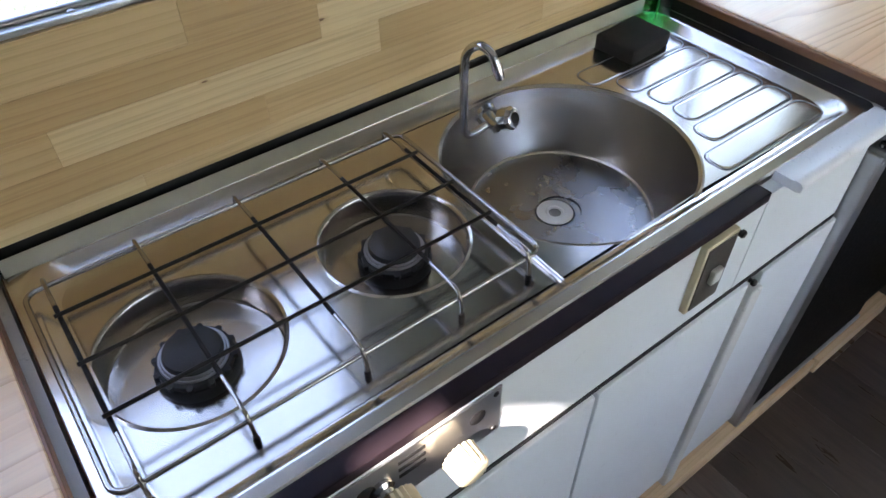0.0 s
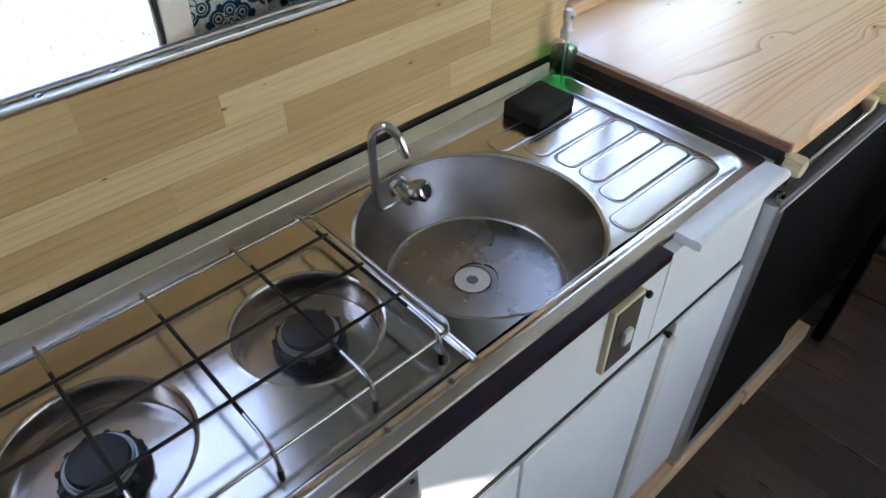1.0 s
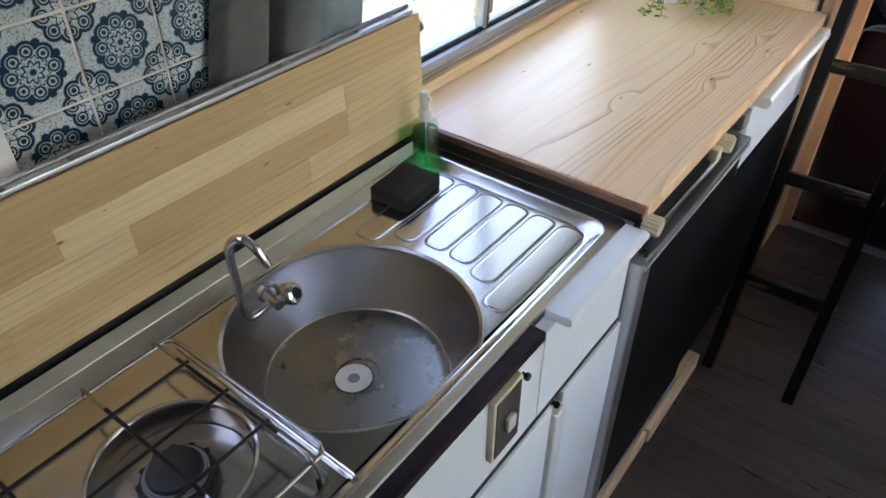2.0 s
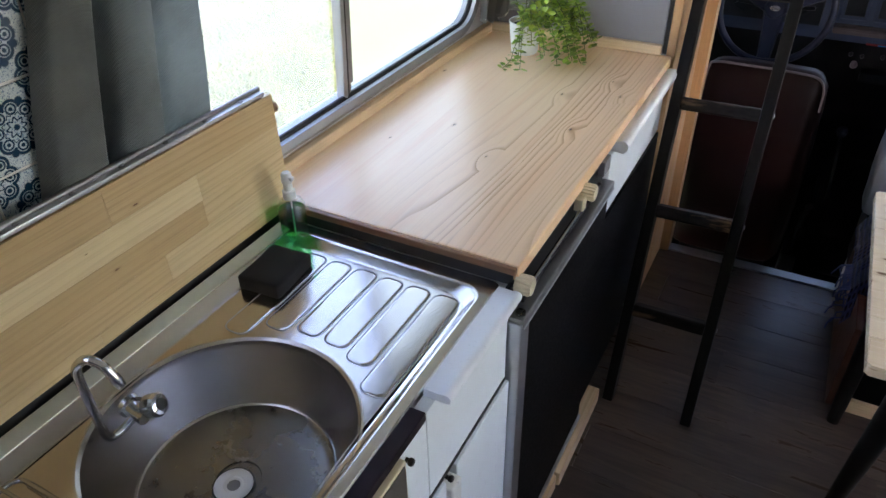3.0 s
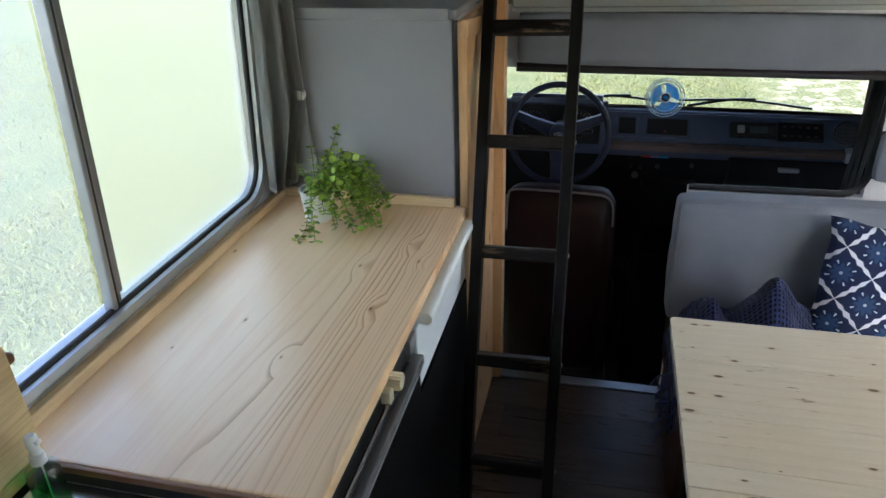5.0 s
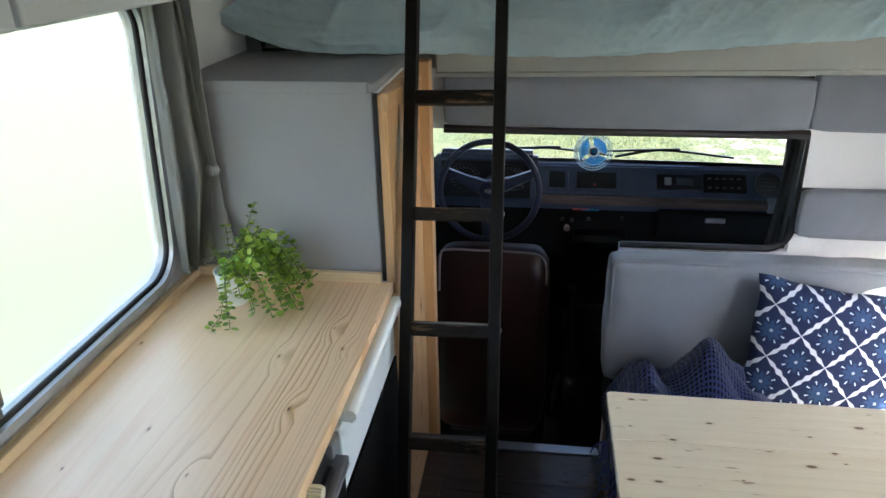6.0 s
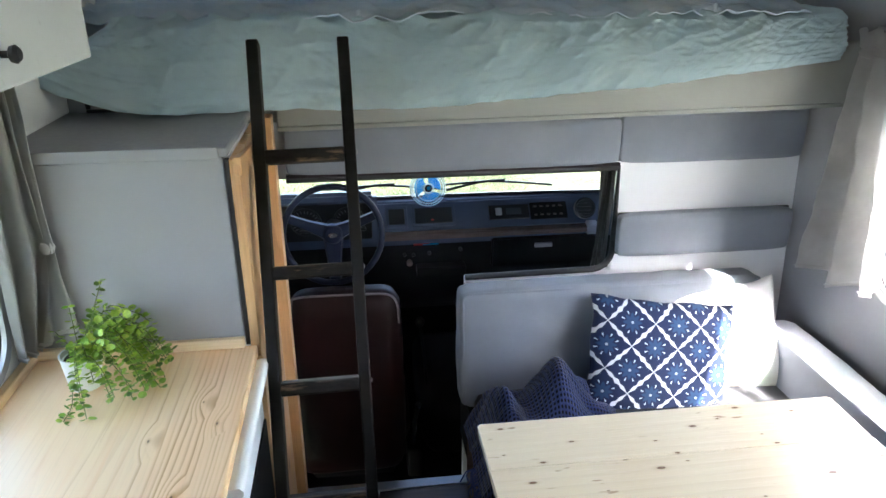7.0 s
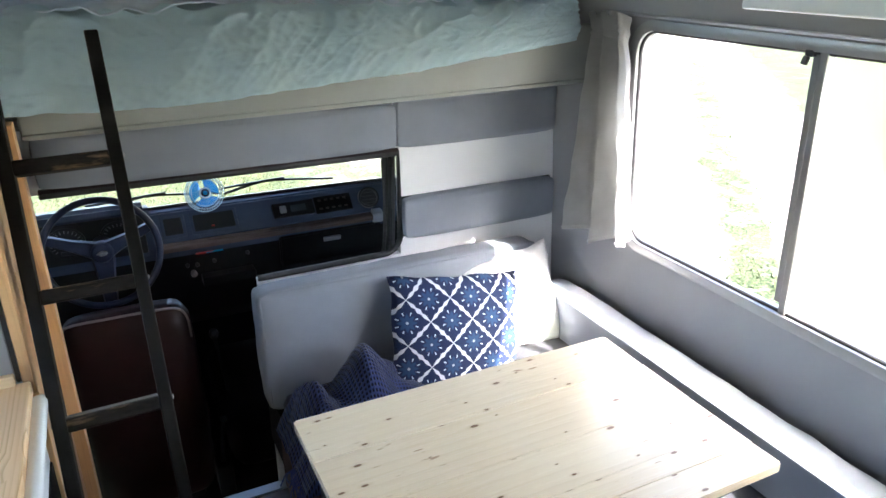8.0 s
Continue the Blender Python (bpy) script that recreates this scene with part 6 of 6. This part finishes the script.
def cushion(name, w, h, t, mat, label, m):
    def side(s):
        def f(u, v):
            a, b = 2 * u - 1, 2 * v - 1
            k = max(0.0, (1 - abs(a) ** 2.6) * (1 - abs(b) ** 2.6)) ** 0.55
            px = a * w / 2 * (1 - 0.055 * (1 - abs(b) ** 2) * abs(a) ** 3)
            pz = b * h / 2 * (1 - 0.055 * (1 - abs(a) ** 2) * abs(b) ** 3)
            px += 0.010 * noise.noise(Vector((b * 2.2, w * 9, 1.0))) * abs(a) ** 4
            pz += 0.010 * noise.noise(Vector((a * 2.2, w * 9, 5.0))) * abs(b) ** 4
            wr = 0.006 * noise.noise(Vector((a * 3, b * 3, s * 4.0 + w)))
            return Vector((px, s * (t / 2 * k + wr * k), pz))
        return f
    bm = sheet(30, 30, side(-1))
    join(bm, sheet(30, 30, side(1)))
    bmesh.ops.remove_doubles(bm, verts=bm.verts, dist=0.0008)
    ob = part(name, bm, mat, None, label, angle=180, at=m)
    return tagged(ob, "", "cushion", "cushions on the bench")


cushion("scatter_cushion", 0.495, 0.42, 0.13, M_NAVY, "navy cushion with white lattice and rosette print on the bench", pose(1.222, 2.572, 0.453, -22, 6.5, -4))
cushion("scatter_cushion", 0.40, 0.40, 0.14, M_WHITECLOTH, "plain white cushion leaning in the bench corner", pose(1.490, 2.660, 0.455, -16, -13, -10))


def throw():
    t = thing("throw_blanket", "navy waffle-knit throw crumpled over the end of the bench", "blanket", at=(0.75, 2.4, 0.4))
    inv = Matrix.Translation((-0.75, -2.4, -0.4))
    nz = lambda a, b, c: noise.noise(Vector((a, b, c)))

    def f(u, v):
        x = 0.545 + 0.56 * u
        y = 2.20 + 0.38 * v
        z = 0.345 + 0.185 * math.exp(-abs((u - 0.55 - 0.10 * (v - 0.8)) / 0.15) ** 1.8 - ((v - 0.80) / 0.34) ** 2) + 0.140 * math.exp(-abs((u - 0.22 + 0.12 * (v - 0.5)) / 0.10) ** 1.7 - ((v - 0.55) / 0.34) ** 2)
        z += 0.035 * abs(nz(u * 4.5 + 2, v * 4.5, 1)) + 0.012 * nz(u * 9, v * 7, 3)
        if u < 0.16:
            k = (0.16 - u) / 0.16
            z -= 0.085 * k ** 1.2
            x += 0.020 * k
            y -= 0.02 * k
        if v < 0.10:
            z -= (0.10 - v) * 0.9
        if u > 0.85:
            z -= (u - 0.85) * 0.35
        return Vector((x, y + 0.02 * nz(u * 5, v * 5, 8), z))

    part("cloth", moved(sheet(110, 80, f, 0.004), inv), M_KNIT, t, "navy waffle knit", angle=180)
    rnd = random.Random(3)
    fr = bmesh.new()
    for i in range(26):
        p = f(0.002, 0.02 + 0.45 * i / 26)
        q = p + Vector((rnd.uniform(-0.035, 0.0), rnd.uniform(-0.02, 0.01), -0.025))
        tube([p, (p + q) / 2 + Vector((-0.008, 0, 0.004)), q, q + Vector((rnd.uniform(-.01, .01), 0, -0.02))], 0.0022, 5, bm=fr)
    part("fringe", moved(fr, inv), M_KNIT, t, "knotted dark fringe")


throw()
# cupboard over the bench window
uc = thing("upper_cupboard", "white painted wall cupboard above the bench window", "cupboard", at=(1.7, 1.1, 1.56))
part("carcass", box(-0.10, 0.095, -0.9, 0.76, 0.005, 0.44, 0.004), M_WHITE_OLD, uc)
part("door", box(-0.118, -0.102, -0.9, 0.775, 0.0, 0.43, 0.007, 3), M_WHITE, uc, "white painted door")

# ---- driving cab ----
def driver_seat():
    t = thing("driver_seat", "burgundy vinyl driving seat with pale piping", "car seat", at=(0.187, 2.96, -0.395))
    back = moved(soft_box((0.40, 0.13, 0.72), 0.045, 0.012, 16, 0.003, 1), pose(0.0, 0.015, 0.597, -8, 0, 0))
    part("backrest", back, M_SEAT, t, "burgundy vinyl backrest", angle=80)
    part("squab", moved(soft_box((0.44, 0.46, 0.14), 0.05, 0.02, 14), pose(0.0, 0.27, 0.33, 6, 0, 0)), M_SEAT, t)
    part("pedestal", box(-0.17, 0.17, 0.06, 0.45, 0.095, 0.30, 0.02), M_DASH_BLK, t)
    rim = [Vector((x, -0.035, z)) for x, z in ((-0.192, 0.80), (-0.188, 0.93), (-0.165, 0.958), (-0.05, 0.960), (0.10, 0.958), (0.165, 0.950), (0.192, 0.915), (0.197, 0.84))]
    m = Matrix.Translation((0, 0.02, 0.665)) @ Matrix.Rotation(radians(-8), 4, "X") @ Matrix.Translation((0, -0.02, -0.665))
    part("piping", moved(tube(smooth_path(rim, 6), 0.0045, 6), m), M_PIPING, t, "pale piping round the backrest")
    return t


driver_seat()


def steering_wheel():
    t = thing("steering_wheel", "dark blue three-spoke steering wheel", "steering wheel", at=(0.152, 3.26, 0.690))
    m = Matrix.Rotation(radians(80), 4, "X")
    R = 0.192
    part("rim", moved(tube([(R * math.cos(a), R * math.sin(a), 0) for a in [2 * math.pi * i / 56 for i in range(56)]], 0.0125, 12, True), m), M_WHEEL, t, "dark blue rim")
    for a in (158, 22, 270):
        r = radians(a)
        d = Vector((math.cos(r), math.sin(r), 0))
        sd = Vector((-d.y, d.x, 0))
        w0, w1 = (0.034, 0.022) if a != 270 else (0.040, 0.030)
        bm = loft([[tuple(d * q + sd * k + Vector((0, 0, z))) for k, z in ((-w, -0.008), (w, -0.008), (w * 0.8, 0.010), (-w * 0.8, 0.010))] for q, w, in ((0.02, w0), (0.10, w1), (R - 0.004, w1 * 0.8))] , True, True)
        part("spoke", moved(moved(bm, Matrix.Translation((0, 0, -0.02))), m), M_WHEEL, t, angle=30)
    part("hub", moved(lathe([(0, 0.006), (0.030, 0.004), (0.038, -0.004), (0.042, -0.03), (0, -0.03)], 32), m), M_WHEEL, t, "wide padded hub")
    em = moved(lathe([(0, 0.010), (0.018, 0.0095), (0.020, 0.004)], 28), Matrix.Diagonal((1, 0.55, 1, 1)))
    part("emblem", moved(em, m), M_CHROME, t, "plain silver oval emblem")
    part("column", moved(tube([(0, 0, -0.03), (0, 0, -0.30)], 0.035, 16), m), M_DASH_BLK, t)
    for s in (-1, 1):
        part("stalk", moved(tube([(s * 0.03, 0, -0.06), (s * 0.13, 0.01, -0.05)], [0.006, 0.008], 8), m), M_BLACKPL, t)
    return t


steering_wheel()


def dashboard():
    t = thing("dashboard", "dark blue-grey dashboard with wood-look strip, vents and radio", "dashboard", at=(0.6, 3.6, 0.5))
    inv = Matrix.Translation((-0.6, -3.6, -0.5))

    def slab(x0, x1, prof, mat, name, label="", bevel=0.008, parent=t):
        bm = loft([[(x, y, z) for y, z in prof] for x in (x0, x1)], True, True)
        bmesh.ops.bevel(bm, geom=bm.edges[:], offset=bevel, segments=2, affect="EDGES")
        return part(name, moved(bm, inv), mat, parent, label)

    slab(WL + 0.02, WR - 0.40, [(3.505, 0.592), (3.600, 0.698), (3.640, 0.700), (3.965, 0.600), (3.975, 0.45), (3.56, 0.45)], M_DASH, "upper_dash", "dark blue upper dashboard")
    slab(0.36, 1.268, [(3.485, 0.560), (3.480, 0.582), (3.505, 0.592), (3.55, 0.592), (3.55, 0.556)], M_TRIMWOOD, "wood_strip", "wood-look strip along the dashboard", 0.003)
    slab(1.264, 1.312, [(3.478, 0.550), (3.472, 0.592), (3.50, 0.604), (3.55, 0.604), (3.55, 0.550)], M_ALU, "strip_end", "bright end of the strip", 0.003)
    slab(WL + 0.02, WR - 0.20, [(3.55, 0.30), (3.53, 0.555), (3.62, 0.555), (3.97, 0.50), (3.97, 0.05), (3.70, 0.12)], M_DASH_BLK, "lower_dash", "black lower dashboard")
    slab(0.84, 1.31, [(3.518, 0.40), (3.514, 0.535), (3.55, 0.54), (3.56, 0.40)], M_DASH_BLK, "glovebox", "black glovebox lid", 0.006)
    g = part("glovebox_catch", moved(box(1.035, 1.115, 3.503, 3.518, 0.488, 0.508, 0.004), inv), M_GREYPL, t, "grey catch")
    # instrument hood
    hood = slab(-0.085, 0.335, [(3.47, 0.560), (3.44, 0.770), (3.48, 0.790), (3.66, 0.745), (3.70, 0.56)], M_DASH, "instrument_hood", "blue-grey instrument hood", 0.022)
    part("dial_panel", moved(moved(box(-0.185, 0.185, -0.004, 0.004, -0.085, 0.085, 0.003), pose(0.125, 3.452, 0.672, 8, 0, 0)), inv), M_BLACKPL, hood, "black dial panel")
    for x in (0.035, 0.215):
        dial = moved(lathe([(0.066, 0.0), (0.066, 0.006), (0.060, 0.008), (0.058, 0.004), (0, 0.004)], 36), Matrix.Translation((x, 3.444, 0.680)) @ Matrix.Rotation(radians(98), 4, "X"))
        d = part("dial", moved(dial, inv), M_BLACKPL, hood)
        tk = bmesh.new()
        for i in range(17):
            a = radians(-40 + 260 * i / 16)
            join(tk, moved(box(0.044, 0.055, -0.0014, 0.0014, 0.0045, 0.006), Matrix.Rotation(a, 4, "Z")))
        part("dial_marks", moved(tk, inv @ Matrix.Translation((x, 3.444, 0.680)) @ Matrix.Rotation(radians(98), 4, "X")), M_GREYPL, hood, "grey dial marks", smooth=False)
    # openings in the upper dash: two trays, a radio, a push-button panel and a round vent
    tilt = Matrix.Rotation(radians(-42), 4, "X")

    def on_dash(name, x0, x1, h, mat, label, lift=0.004, k=0.5):
        m = Matrix.Translation(((x0 + x1) / 2, 3.505 + 0.095 * k, 0.592 + 0.106 * k)) @ tilt
        w = (x1 - x0) / 2
        return part(name, moved(box(-w, w, -lift, 0.01, -h / 2, h / 2, 0.003), inv @ m), mat, t, label), m

    for x0, x1 in ((0.385, 0.455), (0.500, 0.665)):
        fr, m = on_dash("tray_frame", x0 - 0.012, x1 + 0.012, 0.100, M_DASH, "raised tray surround", 0.005)
        on_dash("tray", x0, x1, 0.074, M_BLACKPL, "open black tray", 0.0075)
    part("tray_lamp", moved(lathe([(0, 0.006), (0.006, 0.004), (0.008, 0)], 14, (0.575, 3.535, 0.632)), inv), M_RED, t, "small red knob")
    on_dash("radio", 0.830, 1.010, 0.066, M_BLACKPL, "black car radio", 0.012)
    on_dash("radio_display", 0.905, 0.975, 0.032, M_LCD, "pale radio display", 0.015)
    on_dash("radio_knob", 0.858, 0.886, 0.034, M_ALU, "radio knob", 0.019)
    on_dash("switch_panel", 1.016, 1.185, 0.080, M_DASH_BLK, "black switch panel", 0.008)
    for i in range(5):
        for j in range(2):
            on_dash("switch", 1.032 + 0.029 * i, 1.047 + 0.029 * i, 0.009, M_SOCKET, "", 0.012, 0.36 + 0.28 * j)
    vm = Matrix.Translation((1.262, 3.535, 0.655)) @ Matrix.Rotation(radians(62), 4, "X")
    v = part("air_vent", moved(lathe([(0.048, -0.01), (0.048, 0.012), (0.040, 0.016), (0.036, 0.006), (0, 0.004)], 32), inv @ vm), M_BLACKPL, t, "round black air vent")
    for i in range(4):
        part("vent_blade", moved(box(-0.030, 0.030, -0.024 + 0.016 * i - 0.002, -0.024 + 0.016 * i + 0.002, 0.004, 0.013), inv @ vm), M_RUBBER, v)
    # heater controls
    part("heater_slide", moved(box(0.49, 0.56, 3.522, 3.532, 0.520, 0.525), inv), M_RED, t, "red and blue heater mark")
    part("heater_slide", moved(box(0.53, 0.60, 3.5215, 3.530, 0.5205, 0.5245), inv), M_BLUE, t)
    for x, z in ((0.45, 0.475), (0.49, 0.472), (0.56, 0.478), (0.70, 0.49)):
        part("heater_knob", moved(moved(lathe([(0.008, 0), (0.008, 0.010), (0.005, 0.014), (0, 0.014)], 14), Matrix.Translation((x, 3.535, z)) @ Matrix.Rotation(radians(90), 4, "X")), inv), M_BLACKPL, t)
    part("ignition_knob", moved(moved(lathe([(0.012, 0), (0.014, 0.02), (0.010, 0.03), (0, 0.03)], 16), Matrix.Translation((0.470, 3.530, 0.440)) @ Matrix.Rotation(radians(90), 4, "X")), inv), M_PIPING, t, "pale round knob")
    part("ashtray", moved(box(0.50, 0.72, 3.48, 3.56, 0.385, 0.425, 0.006), inv), M_DASH_BLK, t)
    part("cowl", moved(loft([[(x, 3.90 - 0.06 * ((x - 0.6) / 1.1) ** 2 + dy, 0.612 + dz) for dy, dz in ((-0.262, 0.094), (-0.255, 0.100), (-0.12, 0.060), (0.06, 0.002), (0.06, -0.05))] for x in [WL + 0.02 + 2.26 * i / 24 for i in range(25)]]), inv), M_BLACKPL, t, "black windscreen cowl")
    return t


dashboard()


def wipers():
    for x, y0 in ((0.36, 0), (0.92, 0)):
        t = thing("windscreen_wiper", "black windscreen wiper lying across the glass", "wiper", "wipers", at=(x, 4.005, 0.615))
        part("arm", tube(smooth_path([(-0.22, 0.0, 0.0), (-0.05, 0.02, 0.028), (0.08, 0.02, 0.035)], 6), 0.007, 8), M_BLACKPL, t)
        part("blade", tube(smooth_path([(-0.26, 0.015, 0.022), (0.02, 0.02, 0.030), (0.33, 0.02, 0.0)], 8), 0.006, 6), M_BLACKPL, t)


wipers()


def fan():
    t = thing("dashboard_fan", "small blue fan with clear round cage above the dashboard", "fan", at=(0.563, 3.60, 0.758))
    m = Matrix.Rotation(radians(74), 4, "X")
    R = 0.078
    for i in range(40):
        a = 2 * math.pi * i / 40
        pts = [(R * 0.22 * math.cos(a), R * 0.22 * math.sin(a), 0.040), (R * 0.7 * math.cos(a), R * 0.7 * math.sin(a), 0.034), (R * math.cos(a), R * math.sin(a), 0.010), (R * 0.9 * math.cos(a), R * 0.9 * math.sin(a), -0.018)]
        part("cage_wire", moved(tube(smooth_path(pts, 4), 0.0008, 4), m), M_CLEARPL, t)
    for r, z in ((R, 0.010), (R * 0.86, 0.026), (R * 0.7, 0.034), (R * 0.24, 0.040), (R * 0.9, -0.018)):
        part("cage_ring", moved(tube([(r * math.cos(a), r * math.sin(a), z) for a in [2 * math.pi * i / 36 for i in range(36)]], 0.0020, 5, True), m), M_CLEARPL, t)
    for i in range(3):
        a0 = 2 * math.pi / 3 * i + 0.75
        bl = sheet(12, 6, lambda u, v: Vector(((0.010 + 0.050 * v) * math.cos(a0 + (u - 0.5) * (1.35 + 0.50 * v)), (0.010 + 0.050 * v) * math.sin(a0 + (u - 0.5) * (1.35 + 0.50 * v)), 0.010 + 0.026 * (u - 0.5))), 0.0015)
        part("blade", moved(bl, m), M_BLUE, t, "bright blue blade")
    part("hub_ring", moved(tube([(0.021 * math.cos(a), 0.021 * math.sin(a), 0.041) for a in [2 * math.pi * i / 28 for i in range(28)]], 0.0022, 8, True), m), M_PLASTIC_W, t, "white ring round the hub")
    part("hub", moved(lathe([(0, 0.042), (0.010, 0.042), (0.016, 0.036), (0.016, 0.0), (0.02, -0.02), (0.02, -0.05), (0, -0.05)], 20), m), M_WHEEL, t)
    part("hub_cap", moved(lathe([(0, 0.045), (0.006, 0.0445), (0.009, 0.042)], 16), m), M_BLUE, t, "blue hub cap")
    part("stand", tube([(0, 0.03, -0.01), (0, 0.055, -0.045), (0, 0.055, -0.085)], 0.008, 8), M_BLACKPL, t)
    return t


fan()
lever = thing("gear_lever", "black gear lever rising from the cab floor", "gear lever", at=(0.52, 3.32, -0.30))
part("stick", tube(smooth_path([(0, 0, 0), (0, 0.01, 0.25), (-0.02, 0.06, 0.50)], 6), 0.007, 8), M_BLACKPL, lever)
part("gaiter", lathe([(0.09, 0.0), (0.075, 0.04), (0.08, 0.06), (0.05, 0.09), (0.055, 0.11), (0.02, 0.15), (0, 0.15)], 24), M_RUBBER, lever, "ribbed rubber gaiter")
part("knob", lathe([(0, 0.02), (0.014, 0.018), (0.021, 0.0), (0.014, -0.018), (0, -0.02)], 20, (-0.02, 0.06, 0.515)), M_BLACKPL, lever)
box_ = thing("engine_cover", "dark engine cover between the cab seats", "engine cover", at=(0.62, 3.2, -0.30))
part("body", soft_box((0.34, 0.70, 0.24), 0.05, 0.02, 10), M_DASH_BLK, box_, at=pose(0.05, 0.25, 0.12))
part("catch", box(0.03, 0.07, -0.125, -0.10, 0.10, 0.17, 0.004), M_GREYPL, box_, "steel cover catch")
hb = thing("handbrake", "grey hand brake lever beside the driving seat", "hand brake", at=(0.435, 2.95, -0.30))
part("lever", tube(smooth_path([(0, 0.10, 0.10), (0, 0.0, 0.30), (0.01, -0.05, 0.42)], 6), [0.009] * 12 + [0.013], 8), M_BLACKPL, hb)
part("bracket", box(-0.03, 0.03, 0.04, 0.16, 0.0, 0.14, 0.01), M_DASH_BLK, hb)
curtain_c = sheet(24, 20, lambda u, v: Vector((1.108 - 0.015 * v * v + 0.06 * u + 0.010 * math.sin(20 * u + 2 * v), YP + 0.045 + 0.03 * u + 0.016 * math.cos(19 * u), 1.015 - 0.40 * v)), 0.002)
tagged(part("cab_curtain", curtain_c, M_CABCLOTH, None, "dark folded curtain at the edge of the cab opening"), "", "curtain")
tagged(part("info_plate", box(0.055, 0.115, 2.640, 2.644, -0.055, -0.01, 0.001), M_WHITE_OLD, None, "small pale plate on the cab step"), "", "plate")

# ---- grass blades near the windows ----
def grass():
    rnd = np.random.default_rng(4)
    verts, faces = [], []

    def field(n, x0, x1, y0, y1):
        xs, ys = rnd.uniform(x0, x1, n), rnd.uniform(y0, y1, n)
        for x, y in zip(xs, ys):
            off = 0.74 * x - 0.67 * y + rnd.uniform(-0.15, 0.15)
            if x > 2.0 and (-1.7 < off < 0.45 or 1.05 < off < 2.25):
                continue
            if x > 2.0 and off < 1.2 and rnd.uniform() < 0.62:
                continue
            a = rnd.uniform(0, 6.28)
            h, w = rnd.uniform(0.02, 0.06), rnd.uniform(0.004, 0.010)
            dx, dy = math.cos(a), math.sin(a)
            lx, ly = rnd.uniform(-0.06, 0.06, 2)
            i = len(verts)
            verts.extend([(x - dx * w, y - dy * w, -0.702), (x + dx * w, y + dy * w, -0.702), (x + lx, y + ly, -0.70 + h)])
            faces.append((i, i + 1, i + 2))

    field(26000, -4.2, -0.7, 0.0, 6.5)
    field(12000, 2.0, 5.0, 0.8, 5.5)
    field(16000, 5.0, 11.0, 0.8, 12.0)
    field(16000, -10.0, -4.2, 0.0, 12.0)
    field(9000, -0.6, 2.2, 5.0, 10.0)
    me = bpy.data.meshes.new("blades")
    me.from_pydata(verts, [], faces)
    ob = new("grass", me)
    me.materials.append(M_BLADE)
    tagged(ob, "short sunlit meadow grass outside the windows", "grass", kind="stuff")


grass()

# ---- floor planks and tiles ----
rows = []
y, k = 2.585, 0
rnd = random.Random(8)
plank_meshes = {}
while y > YR:
    x = WL + 0.52 - rnd.uniform(0.0, 0.9)
    while x < WR:
        a, b = max(x, 0.0 - 0.03), min(x + 0.92, WR - 0.003)
        if b - a > 0.02 and y > -0.6:
            ln = round(b - a, 2)
            if ln not in plank_meshes:
                me = finish(box(-ln / 2 + 0.0003, ln / 2 - 0.0003, -0.0745, 0.0745, -0.006, 0.0, 0.0005, 1))
                me.materials.append(M_FLOOR)
                plank_meshes[ln] = me
            piece("plank", plank_meshes[ln], sub, Matrix.Translation(((a + b) / 2, y - 0.075, 0.0)))
        x += 0.92
    y -= 0.150
tile_mesh = finish(box(0.0, 0.005, -0.0485, 0.0485, -0.0485, 0.0485, 0.0012, 1))
tile_mesh.materials.append(M_TILE)
backing = bpy.data.objects["tile_backing"]
for i in range(4):
    for j in range(7):
        piece("tile", tile_mesh, backing, Matrix.Translation((WL + 0.003, 0.6165 + 0.1015 * i, 0.93 + 0.1015 * j)))
